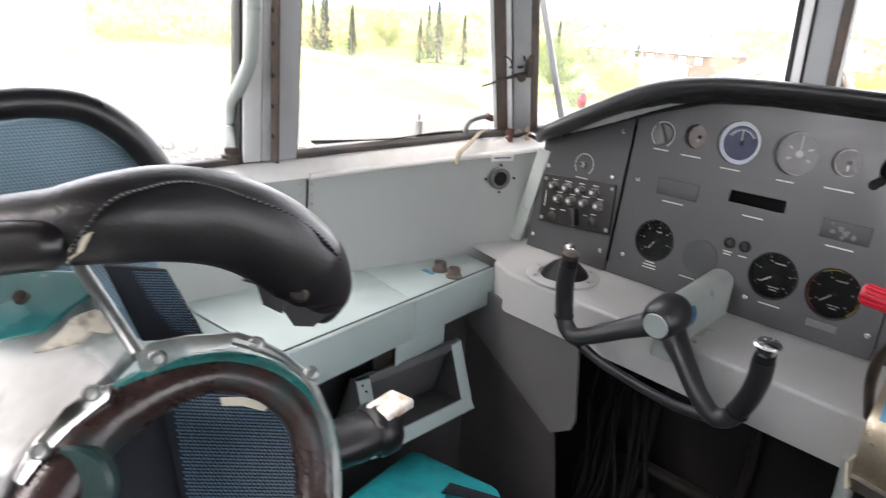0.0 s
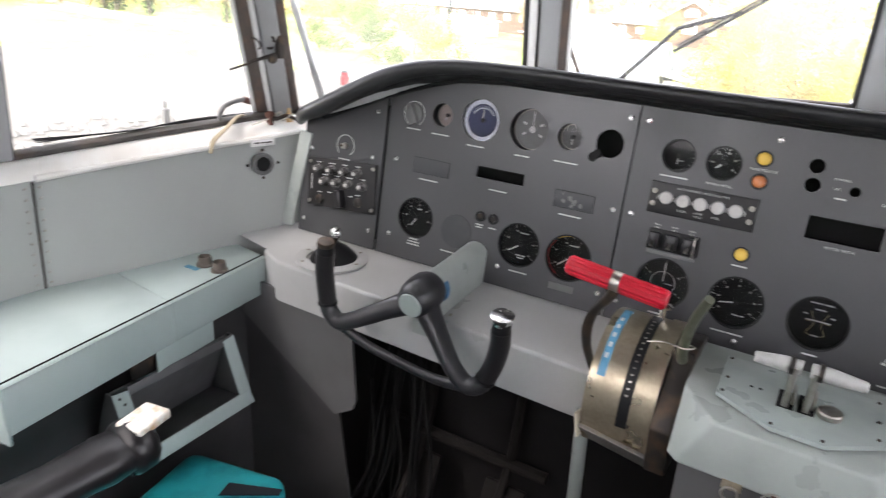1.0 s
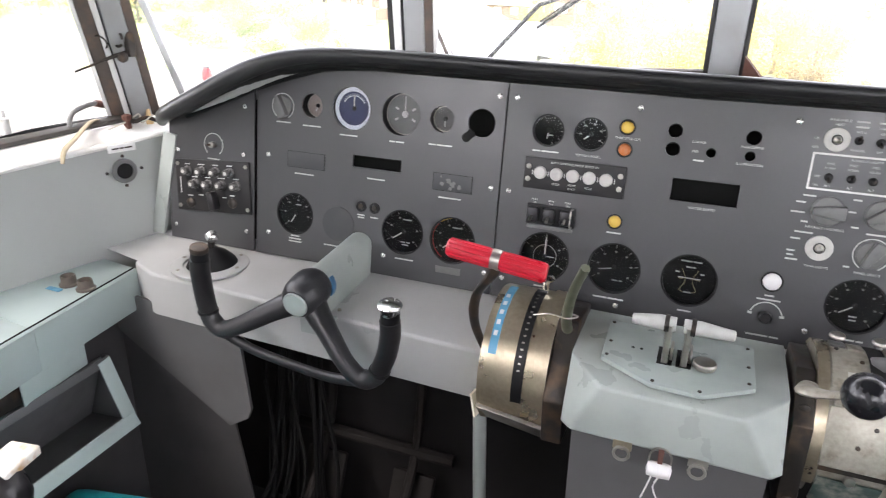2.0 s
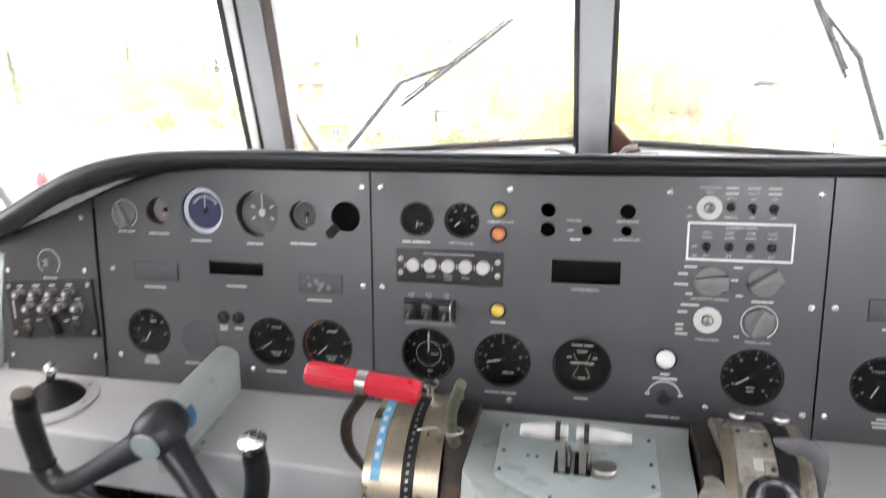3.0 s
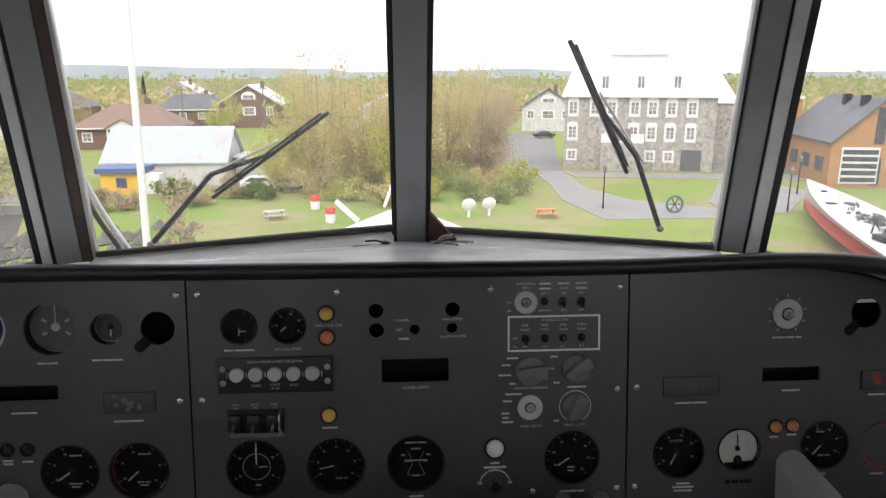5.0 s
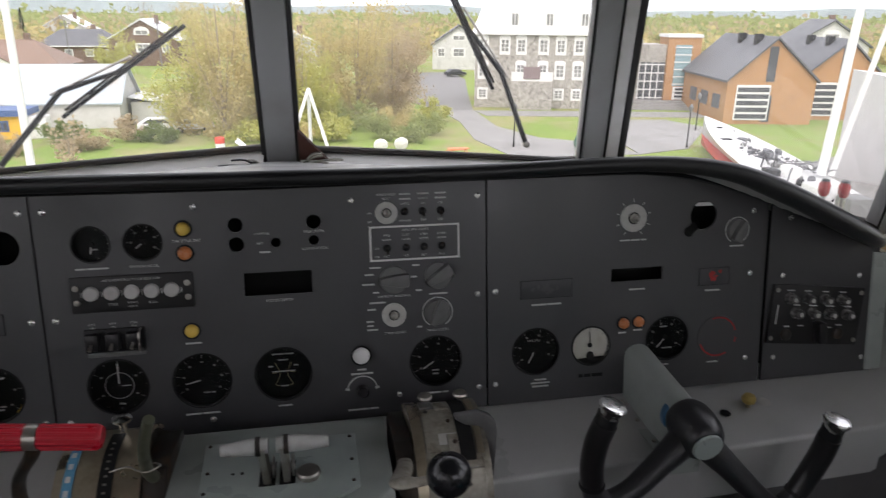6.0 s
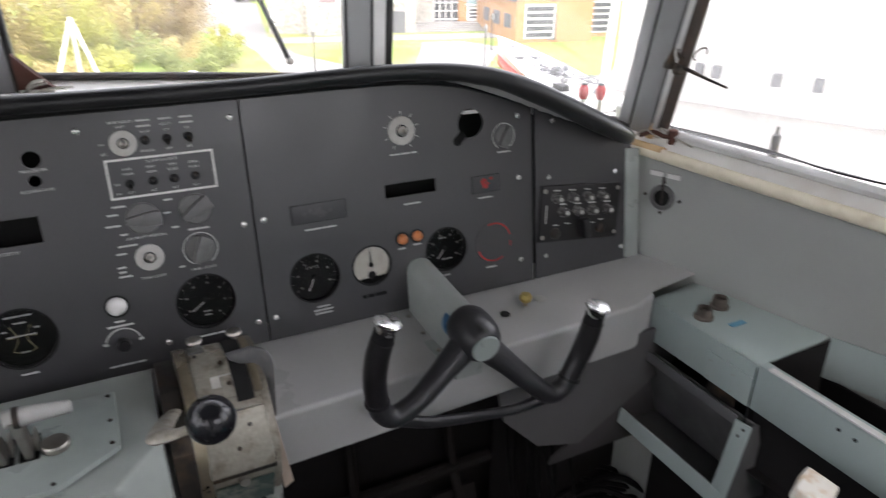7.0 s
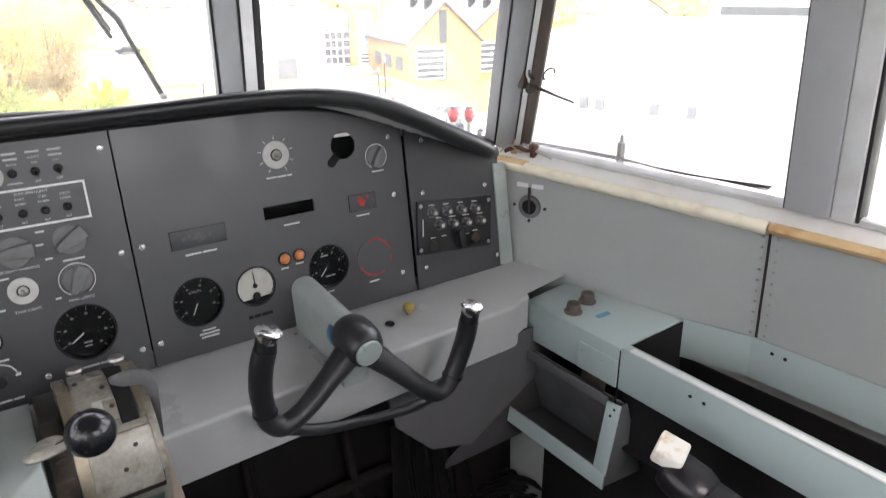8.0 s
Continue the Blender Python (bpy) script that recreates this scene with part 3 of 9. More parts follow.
bmesh.ops.recalc_face_normals(bm, faces=bm.faces[:])
part("front_face", bm, M_SHELF, sh, sharp=0.5)
solid("footwell_bulkhead", slab([(-1.2, 0.05, 0), (1.2, 0.05, 0), (1.2, 0.05, 0.73), (-1.2, 0.05, 0.73)], (0, 0.03, 0)), M_SHADED, "bulkhead under the shelf with footwell shade in its colour", kind="structure")
# ---- side benches ----
def bench(side, label):
    e = thing("side_bench", label, "side console", T(0, 0, 0.70), group="side benches")
    X = lambda x: x if side > 0 else -x
    tray = side > 0

    def quad(pts, thick, m, nm, bev=0.0, lab="", parent=None):
        return part(nm, slab([(X(x), y, z) for x, y, z in pts], (X(thick[0]), thick[1], thick[2]), bev), m, parent or e, lab)

    xa, xb, xc, yb, yc = (1.060, 1.062, 1.066, -0.400, -1.6) if tray else (1.062, 1.036, 0.996, -0.420, -0.76)
    quad([(xa, -0.147, 0), (1.222, -0.126, 0), (1.282, -0.390, 0), (xb, yb, 0)], (0, 0, -0.005), M_BENCH, "top", 0.0012)
    if tray:
        quad([(xb, yb - 0.001, 0.003), (xb + 0.022, yb - 0.001, 0.003), (xc + 0.022, yc, 0.003), (xc, yc, 0.003)], (0, 0, -0.006), M_BENCH, "rim", 0.002, "pale rim of the open tray")
        for (x0, y0_), (x1, y1_) in zip(((1.243, yb), (1.284, -0.52), (1.303, -0.80)), ((1.284, -0.52), (1.303, -0.80), (1.313, yc))):
            quad([(x0, y0_, 0.006), (x0 + 0.003, y0_, -0.078), (x1 + 0.003, y1_, -0.078), (x1, y1_, 0.006)], (0.003, 0, 0), M_BENCH, "tray_outer_side")
        # inside the tray the shade is painted in: near-black instead of bench paint
        quad([(xb + 0.018, yb, -0.004), (xb + 0.018, yb, -0.20), (xc + 0.018, yc, -0.20), (xc + 0.018, yc, -0.004)], (0.003, 0, 0), M_SHADED, "tray_inner_side", 0.0, "inner side with shade in its colour")
        quad([(xb, yb, -0.20), (1.30, yb, -0.20), (1.33, yc, -0.20), (xc, yc, -0.20)], (0, 0, -0.004), M_SHADED, "tray_floor", 0.0, "tray floor with shade in its colour")
        quad([(1.250, yb, -0.078), (1.255, yb, -0.20), (1.325, yc, -0.20), (1.320, yc, -0.078)], (0.004, 0, 0), M_SHADED, "tray_back", 0.0, "tray back with shade in its colour")
        quad([(xb, yb, -0.004), (1.27, yb, -0.004), (1.28, yb, -0.20), (xb, yb, -0.20)], (0, 0.004, 0), M_SHADED, "tray_end", 0.0, "tray end with shade in its colour")
        for y in (-0.56, -0.585):
            part("hole", lathe(bmesh.new(), [(0.0035, 0), (0.0035, 0.001), (0.0005, 0.001)], T(1.2865, y, -0.012) @ R(-90, "Z"), 10), M_VOID, e)
        part("lip_beam", slab([(xb - 0.001, yb - 0.02, 0.006), (xb + 0.012, yb - 0.02, 0.006), (xc + 0.012, yc, 0.006), (xc - 0.002, yc, 0.006)], (0, 0, -0.004), 0.0015), M_WHITE, e, "bright worn edge strip")
        for y in (-0.550, -0.576):
            part("hole", lathe(bmesh.new(), [(0.0032, 0), (0.0032, 0.001), (0.0005, 0.001)], T(1.0615, y, -0.021) @ R(-90, "Z"), 10), M_VOID, e)
    else:
        quad([(xb, yb, 0), (1.275, -0.395, 0), (1.305, -0.79, 0), (xc, yc, 0)], (0, 0, -0.005), M_BENCH, "top_aft", 0.0012)
        quad([(xc, yc, 0), (1.305, -0.79, 0), (1.305, -0.79, -0.10), (xc, yc, -0.10)], (0, 0.006, 0), M_BENCH, "end_face", 0.001)
        quad([(1.12, -0.80, -0.045), (1.31, -0.80, -0.045), (1.32, -1.7, -0.045), (1.16, -1.7, -0.045)], (0, 0, -0.005), M_BENCH, "rear_top")
        quad([(1.12, -0.80, -0.05), (1.16, -1.7, -0.05), (1.16, -1.7, -0.30), (1.12, -0.80, -0.30)], (0.006, 0, 0), M_BENCH, "rear_face")
        bm = bmesh.new()
        bar(bm, (X(xa + 0.014), -0.147, 0.0012), (X(xc + 0.014), yc, 0.0012), 0.0016, 0.0026, (1, 0, 0))
        part("groove", bm, M_SHADED, e, "dark joint along the top")
    drop = -0.084
    quad([(xa, -0.147, 0), (xb, yb, 0), (xb, yb, drop), (xa, -0.147, drop)], (0.007, 0, 0), M_BENCH, "front_face", 0.002)
    quad([(xb, yb, 0), (xc, yc, 0), (xc, yc, drop), (xb, yb, drop)], (0.007, 0, 0), M_BENCH, "front_face_aft", 0.002)
    cy = -0.290 if tray else -0.300
    cover = quad([(1.0495, -0.320, -0.045), (1.0345, -0.470, -0.045), (1.0345, -0.470, -0.128), (1.0495, -0.320, -0.128)] if not tray else [(xa + 0.001, -0.302, -0.026), (xb - 0.001, -0.398, -0.026), (xb - 0.001, -0.398, -0.082), (xa + 0.001, -0.302, -0.082)], (-0.003, 0, 0), M_BENCH, "cover_plate", 0.0008)
    for y in (-0.31, -0.36) if tray else (-0.345, -0.44):
        for z in (-0.042, -0.075):
            part("rivet", lathe(bmesh.new(), [(0.003, 0), (0.002, -0.001), (0.0004, -0.0013)], T(X(1.0590 if tray else 1.0460 + 0.1 * (y + 0.345)), y, z) @ R(-90 * side, "Z"), 8), M_STEEL, cover)
    for x, y in ((1.100, -0.243), (1.158, -0.226)) if tray else ((1.130, -0.260), (1.084, -0.262)):
        part("knurled_knob", lathe(bmesh.new(), [(0.0185, 0), (0.0185, 0.004), (0.0150, 0.006), (0.0138, 0.020), (0.0128, 0.021), (0.0118, 0.020), (0.0112, 0.012), (0.001, 0.012)], T(X(x), y, 0), 18, "z"), M_KNURL, e, "brown knurled knob")
    part("label_strip", box(bmesh.new(), (X(1.138), -0.288, 0.0012), (0.034, 0.011, 0.002), 0, R(0, "Z")), M_TAPE, e, "small blue label strip")
    quad([(1.135, -0.15, -0.09), (1.135, -1.6, -0.09), (1.135, -1.6, -0.70), (1.135, -0.15, -0.70)], (0.02, 0, 0), M_SHADED if tray else M_SIDEPANEL, "kick_board", 0.0, "dark board below")
    return e


bench(1, "pale blue-green painted side bench with open tray")
bench(-1, "pale blue-green painted side bench with closed top")


def map_pocket(side, label):
    """An open-fronted bin hung under the bench: pale strips round its mouth, plates behind in a grey darkened for the
    shade inside.
    """
    e = thing("map_pocket", label, "storage bin", T(1.05, -0.275, 0.595) if side > 0 else T(-1.035, -0.424, 0.572), group="map pockets")
    X = lambda x: x * side
    ya, yf = (-0.146, 0.145) if side > 0 else (-0.140, 0.140)
    tilt, low = (-0.030, -0.168) if side > 0 else (-0.050, -0.142)       # the mouth's lower edge stands out towards the seat

    def mouth(y, t):
        """A point of the mouth, t from its upper edge (0) to its lower edge (1)."""
        return Vector((X(tilt * t), y, low * t))

    def plate_of(nm, pts, thick, m, lab="", bev=0.0008):
        return part(nm, slab(pts, thick, bev), m, e, lab)

    def inside(y, x, z):
        return Vector((X(x), y, z))

    out = Vector((X(-0.004), 0, 0))
    w = 0.028
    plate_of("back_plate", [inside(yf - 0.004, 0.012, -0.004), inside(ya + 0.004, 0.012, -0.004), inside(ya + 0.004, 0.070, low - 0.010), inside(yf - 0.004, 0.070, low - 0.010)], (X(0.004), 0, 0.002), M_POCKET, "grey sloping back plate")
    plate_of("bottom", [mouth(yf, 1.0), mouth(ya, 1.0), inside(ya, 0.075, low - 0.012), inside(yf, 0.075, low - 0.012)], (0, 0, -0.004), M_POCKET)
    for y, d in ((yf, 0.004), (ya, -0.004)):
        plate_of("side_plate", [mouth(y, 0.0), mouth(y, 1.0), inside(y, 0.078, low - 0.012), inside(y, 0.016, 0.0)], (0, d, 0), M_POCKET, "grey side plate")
    plate_of("lower_strip", [mouth(yf, 0.83), mouth(ya, 0.83), mouth(ya - 0.004, 1.03), mouth(yf + 0.004, 1.03)], out, M_BENCH, "pale strip along the mouth")
    plate_of("side_strip", [mouth(ya - 0.004, 0.0), mouth(ya + w, 0.02), mouth(ya + w, 0.83), mouth(ya - 0.004, 0.86)], out, M_BENCH, "pale strip beside the mouth")
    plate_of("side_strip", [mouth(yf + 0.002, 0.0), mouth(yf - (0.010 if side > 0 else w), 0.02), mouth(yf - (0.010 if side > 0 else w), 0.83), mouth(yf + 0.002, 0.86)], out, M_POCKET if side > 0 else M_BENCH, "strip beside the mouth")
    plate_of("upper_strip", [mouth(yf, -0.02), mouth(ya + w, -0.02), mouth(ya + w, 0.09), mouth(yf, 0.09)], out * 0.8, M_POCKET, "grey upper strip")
    plate_of("hanger", [inside(ya + 0.05, 0.010, 0.0), inside(ya + 0.11, 0.010, 0.0), inside(ya + 0.11, 0.014, 0.030), inside(ya + 0.05, 0.014, 0.030)], (X(0.003), 0, 0), M_DARKMET, "dark hanger strap")
    for dy, t in ((0.008, 0.07), (0.014, 0.16)):
        p = mouth(ya + dy, t) + out * 1.1
        part("rivet", lathe(bmesh.new(), [(0.003, 0.001), (0.0024, -0.001), (0.0004, -0.0016)], T(*p) @ R(-90 * side, "Z"), 8), M_DARKMET, e)
    return e


map_pocket(1, "grey metal map pocket tilted open under the bench")
map_pocket(-1, "grey metal map pocket tilted open under the bench")
for side in (1, -1):
    pts = [(side * x, z) for x, z in (((1.00, 0.645), (0.70, 0.630), (0.72, 0.54), (0.80, 0.455), (0.90, 0.425), (1.130, 0.560), (1.11, 0.65)) if side > 0 else
                                      ((1.00, 0.645), (0.805, 0.628), (0.790, 0.440), (0.800, 0.415), (0.848, 0.384), (1.120, 0.560), (1.11, 0.65)))]
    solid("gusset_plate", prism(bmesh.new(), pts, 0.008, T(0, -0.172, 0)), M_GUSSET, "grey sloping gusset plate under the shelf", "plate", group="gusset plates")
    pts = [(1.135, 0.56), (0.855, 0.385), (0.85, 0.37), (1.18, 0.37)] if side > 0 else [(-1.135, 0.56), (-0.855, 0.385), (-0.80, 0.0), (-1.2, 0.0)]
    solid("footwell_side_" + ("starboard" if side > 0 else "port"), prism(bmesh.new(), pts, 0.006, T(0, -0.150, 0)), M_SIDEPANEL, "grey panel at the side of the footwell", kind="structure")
# sheet added beside the bulkhead; the shade behind the cables is its colour
solid("footwell_lining", slab([(0.80, -0.015, 0.0), (1.45, -0.015, 0.0), (1.45, -0.015, 0.42), (0.80, -0.015, 0.42)], (0, 0.006, 0)), M_SHADED, "added shade-dark sheet closing the side of the footwell", kind="structure")
# ---- lettering ----
BUILT_TEXT = {}


def letters(text, size):
    """Flat letters in the x-z plane, centred, from the built-in font."""
    key = (text, size)
    if key not in BUILT_TEXT:
        cu = bpy.data.curves.new("lettering", "FONT")
        cu.body, cu.size, cu.align_x, cu.align_y, cu.resolution_u = text, size, "CENTER", "CENTER", 2
        ob = new("lettering", cu)
        me = bpy.data.meshes.new_from_object(ob.evaluated_get(bpy.context.evaluated_depsgraph_get()))
        bpy.data.objects.remove(ob)
        me.transform(R(90, "X"))
        me.materials.append(M_INK)
        BUILT_TEXT[key] = me
    return BUILT_TEXT[key]


def write(text, u, v, size=0.0048, parent=None, out=0.0008):
    ob = new("lettering", letters(text, size))
    ob.parent = parent or ip
    ob.matrix_basis = T(u, -out, v)
    return ob


def bars(u, v, widths, h=0.0026, parent=None, out=0.0006, m=None):
    """Writing too small to read: one bar for each word."""
    bm = bmesh.new()
    total = sum(widths) + 0.002 * (len(widths) - 1)
    x = u - total / 2
    for w in widths:
        box(bm, (x + w / 2, 0, v), (w, 0.0008, h))
        x += w + 0.002
    return part("lettering", bm, m or M_INK, parent or ip, at=T(0, -out, 0))


# ---- screws of the panel ----
bm = lathe(bmesh.new(), [(0.0048, 0.0), (0.0046, -0.0010), (0.0030, -0.0020), (0.0010, -0.0022)], None, 14)
box(bm, (0, -0.0021, 0), (0.0070, 0.0006, 0.0011))
screw_mesh = None
SCREWS = [(-0.822, 0.010), (-0.346, 0.0), (-0.820, -0.152), (-0.554, -0.160), (-0.345, -0.160), (-0.345, 0.164), (-0.313, 0.164), (-0.313, 0.0), (-0.310, -0.163), (-0.104, 0.164), (0.132, 0.164),
          (0.335, 0.164), (0.334, 0.0), (0.365, 0.002), (0.199, -0.164), (0.335, -0.163), (0.364, -0.162), (-0.100, -0.178), (0.834, 0.118), (0.834, 0.006), (0.836, -0.153),
          (0.901, -0.003), (1.060, -0.012), (0.909, 0.102), (0.893, -0.157), (1.080, -0.172), (-1.052, -0.005), (-0.883, 0.002), (-0.880, 0.100), (-0.875, -0.160), (-1.060, -0.170)]
for i, (u, v) in enumerate(SCREWS):
    at = T(u, 0, v) @ R(random.uniform(0, 180), "Y")
    if i == 0:
        screw_mesh = part("screw", bm, M_SCREW, ip, at=at)
    else:
        shared("screw", screw_mesh, ip, at)


# ---- round dials ----
M_FAINT = mat("faded_figures", (0.30, 0.30, 0.285), 0.6)


def arc(bm, r0, r1, a0, a1, y, n=24):
    """A flat ring piece; angles in degrees, clockwise from the top."""
    vs = []
    for i in range(n + 1):
        a = radians(a0 + (a1 - a0) * i / n)
        vs.append((bm.verts.new((r0 * math.sin(a), y, r0 * math.cos(a))), bm.verts.new((r1 * math.sin(a), y, r1 * math.cos(a)))))
    for (p, q), (s, t) in zip(vs, vs[1:]):
        bm.faces.new((p, q, t, s))
    return bm


def stroke(bm, a, r0, r1, w, y):
    a = radians(a)
    d, s = Vector((math.sin(a), 0, math.cos(a))), Vector((math.cos(a), 0, -math.sin(a)))
    q = [d * r0 - s * w / 2, d * r0 + s * w / 2, d * r1 + s * w / 2, d * r1 - s * w / 2]
    bm.faces.new([bm.verts.new(p + Vector((0, y, 0))) for p in q])
    return bm


def dial(label, u, v, r, depth=0.007, face=None, needle=(225, 0.62), ticks=(-130, 130, 13), numbers=True, words=((0.0, 0.012, (0.014,)),),
         red=None, amber=None, glass=True, name="gauge", rim=True, needle_m=None):
    e = thing(name, label, "gauge", on_panel(u, v), group="panel instruments")
    face = face or M_DIAL
    if rim:
        part("bezel", lathe(bmesh.new(), [(r + 0.0000, 0.004), (r + 0.0018, -0.0006), (r + 0.0012, -0.0014), (r - 0.0010, -0.0012), (r - 0.0014, depth), (r - 0.0022, depth + 0.02), (0.001, depth + 0.02)], None, 40, "y", False), M_BLACK, e, "black rim")
    else:
        part("case", lathe(bmesh.new(), [(r + 0.0008, 0.0030), (r + 0.001, depth + 0.004), (0.001, depth + 0.004)], None, 40, "y", False), M_BLACK, e, "black case")
    part("dial_face", lathe(bmesh.new(), [(r - 0.0008, depth + 0.003), (r - 0.0008, depth), (0.0005, depth)], None, 40), face, e)
    y = depth - 0.0006
    if not rim:
        part("edge_ring", arc(bmesh.new(), r - 0.0022, r - 0.0004, 0, 360, depth - 0.0015, 48), M_STEEL, e, "thin metal ring")
    if ticks:
        bm = bmesh.new()
        a0, a1, n = ticks
        for i in range(n):
            big = i % 2 == 0
            stroke(bm, a0 + (a1 - a0) * i / (n - 1), r * (0.80 if big else 0.86), r * 0.93, 0.0012 if big else 0.0007, y)
        part("scale_marks", bm, M_FAINT, e, "faded white scale marks")
        if numbers:
            bm = bmesh.new()
            for i in range(0, n, 2):
                a = radians(a0 + (a1 - a0) * i / (n - 1))
                box(bm, (r * 0.66 * math.sin(a), y, r * 0.66 * math.cos(a)), (0.0042, 0.0004, 0.0030))
            part("scale_figures", bm, M_FAINT, e)
    for dx, dz, ws in words:
        bars(dx, dz, ws, 0.0022, e, out=-y)
    for spec, m in ((red, M_REDW), (amber, M_AMBER)):
        if spec:
            part("coloured_arc", arc(bmesh.new(), r * 0.93, r * 0.985, spec[0], spec[1], y), m, e, "painted limit arc")
    if needle:
        a, ln = needle
        bm = bmesh.new()
        stroke(bm, a, r * 0.06, r * ln, 0.0021, y - 0.0014)
        part("needle", bm, needle_m or M_WHITE, e, "white needle")
        part("hub", lathe(bmesh.new(), [(0.0042, y), (0.0040, y - 0.002), (0.001, y - 0.0024)], None, 16), M_BLACK, e)
    if glass:
        g = part("glass", lathe(bmesh.new(), [(r - 0.0012, min(0.001, depth - 0.004)), (r - 0.0012, min(0.0022, depth - 0.003)), (0.0005, min(0.0022, depth - 0.003))], None, 40), M_DIALGLASS, e, "dusty glass")
        g.visible_shadow = False
    return e


M_CDIAL = mat("compass_blue", (0.035, 0.045, 0.13), 0.35, stain=0.3, stain_size=40)
M_CRING = mat("compass_ring", (0.84, 0.88, 0.98), 0.25)
# dark face lifted to mid grey in place of reflections on its glass
M_GREYDIAL = mat("grey_dial", (0.17, 0.17, 0.168), 0.4, stain=0.3, stain_size=60)
M_MILK = mat("milky_dial", (0.78, 0.76, 0.68), 0.4, stain=0.4, stain_size=60, stain_color=(0.5, 0.46, 0.36))
M_DIMDIAL = mat("dim_dial", (0.075, 0.073, 0.074), 0.4, stain=0.5, stain_size=50, stain_color=(0.14, 0.135, 0.13))
# pinkish face made paler to stand in for the window mirrored in the glass
M_PINKDIAL = mat("pinkish_dial_reflection", (0.36, 0.29, 0.27), 0.4, stain=0.4, stain_size=60)

# upper row, port section: deep-set dials
dial("deep-set round dial with window reflection painted into its pinkish face", -0.723, 0.115, 0.0235, 0.024, M_PINKDIAL, (200, 0.5), None, words=(), rim=False)
e = dial("large deep-set blue dial with pale ring", -0.637, 0.117, 0.0410, 0.014, M_CDIAL, (0, 0.62), None, words=(), rim=False)
part("pale_ring", arc(bmesh.new(), 0.0322, 0.0404, 0, 360, 0.0105, 48), M_CRING, e, "pale blue ring")
bm = bmesh.new()
arc(bm, 0.023, 0.0245, -62, 62, 0.0130)
for i in range(13):
    stroke(bm, -60 + 120 * i / 12, 0.0245, 0.0285, 0.0009, 0.0130)
part("scale_arc", bm, M_CRING, e)
e = dial("large deep-set grey dial with white index", -0.533, 0.115, 0.0390, 0.022, M_GREYDIAL, (0, 0.85), None, words=(), rim=False)
bm = bmesh.new()
for a in (60, 120, 240, 300):
    stroke(bm, a, 0.016, 0.024, 0.004, 0.0212)
lathe(bm, [(0.007, 0.0215), (0.0065, 0.019), (0.001, 0.0185)], None, 16)
part("index_marks", bm, M_WHITE, e)
dial("small deep-set dial with dim face", -0.450, 0.114, 0.0240, 0.018, M_DIMDIAL, (180, 0.60), (100, 260, 13), False, words=(), rim=False)
# lower row, port section
dial("black gauge with white needle and figures", -0.757, -0.105, 0.0415, 0.008, None, (212, 0.55), (-135, 100, 11), words=((0.004, 0.018, (0.012,)),))
dial("black gauge with white needle and figures", -0.516, -0.108, 0.0425, 0.008, None, (235, 0.62), (-120, 130, 11), words=((0.006, 0.024, (0.018,)), (0.004, -0.021, (0.010, 0.008)), (0.004, -0.026, (0.013,))))
dial("black gauge with red and amber arcs", -0.413, -0.109, 0.0440, 0.008, None, (228, 0.6), (-120, 130, 11), words=((0.006, 0.024, (0.018,)), (0.004, -0.021, (0.010, 0.008)), (0.004, -0.026, (0.013,))), red=(-150, -48), amber=(-40, 140))
# centre section
dial("small black gauge with white needle", -0.253, 0.113, 0.0265, 0.006, None, (188, 0.55), (20, 160, 9), False, ((0.004, -0.008, (0.009,)),))
dial("small black gauge with white needle", -0.180, 0.113, 0.0270, 0.006, None, (232, 0.55), (-90, 120, 9), True, ())
e = dial("black clock gauge with two white hands", -0.236, -0.111, 0.0440, 0.007, None, (0, 0.82), (0, 330, 12), words=((0.002, -0.03, (0.009,)),))
bm = bmesh.new()
arc(bm, 0.0205, 0.0215, 0, 360, 0.0064, 40)
stroke(bm, 90, 0.0, 0.017, 0.0018, 0.0052)
part("inner_ring", bm, M_INK, e, "thin white inner ring")
dial("black gauge with white needle and figures", -0.112, -0.112, 0.0440, 0.007, None, (258, 0.62), (-120, 120, 13), words=((0.008, -0.022, (0.010, 0.006)),))
e = dial("black trim indicator with a yellow and white diagram", 0.013, -0.112, 0.0440, 0.007, None, None, None, words=((0.0, 0.032, (0.018, 0.014)), (0.0, 0.022, (0.016,)), (-0.02, 0.012, (0.007,)), (0.02, 0.012, (0.007,)), (0.0, -0.022, (0.012,))))
bm = bmesh.new()
for s in (-1, 1):
    for (x0, z0), (x1, z1) in (((0.013, 0.018), (0.006, 0.003)), ((0.006, 0.003), (0.006, -0.005)), ((0.006, -0.005), (0.014, -0.019)), ((0.018, 0.001), (0.010, 0.001)), ((0.014, -0.019), (0.008, -0.022))):
        bar(bm, (s * x0, 0.0064, z0), (s * x1, 0.0064, z1), 0.0016, 0.0006, (0, 1, 0))
part("diagram", bm, mat("diagram_paint", (0.5, 0.47, 0.25), 0.5), e, "pale yellow diagram")
bm = box(bmesh.new(), (0, 0.0062, 0.003), (0.036, 0.0006, 0.0018))
part("pointer_bar", bm, M_WHITE, e)
dial("black speed gauge with white needle", 0.262, -0.111, 0.0430, 0.007, None, (237, 0.6), (-118, 140, 13), words=((0.0, -0.018, (0.012,)), (0.0, -0.024, (0.010,))))
# starboard section
e = dial("black speed gauge marked knots", 0.436, -0.109, 0.0410, 0.008, None, (207, 0.6), (-125, 110, 11), words=())
write("KNOTS", -0.002, 0.017, 0.0065, e, out=-0.0072)
e = dial("round meter with a white half face", 0.536, -0.107, 0.0345, 0.006, M_MILK, (-3, 0.72), (-50, 50, 9), False, (), needle_m=M_BLACK)
bm = bmesh.new()
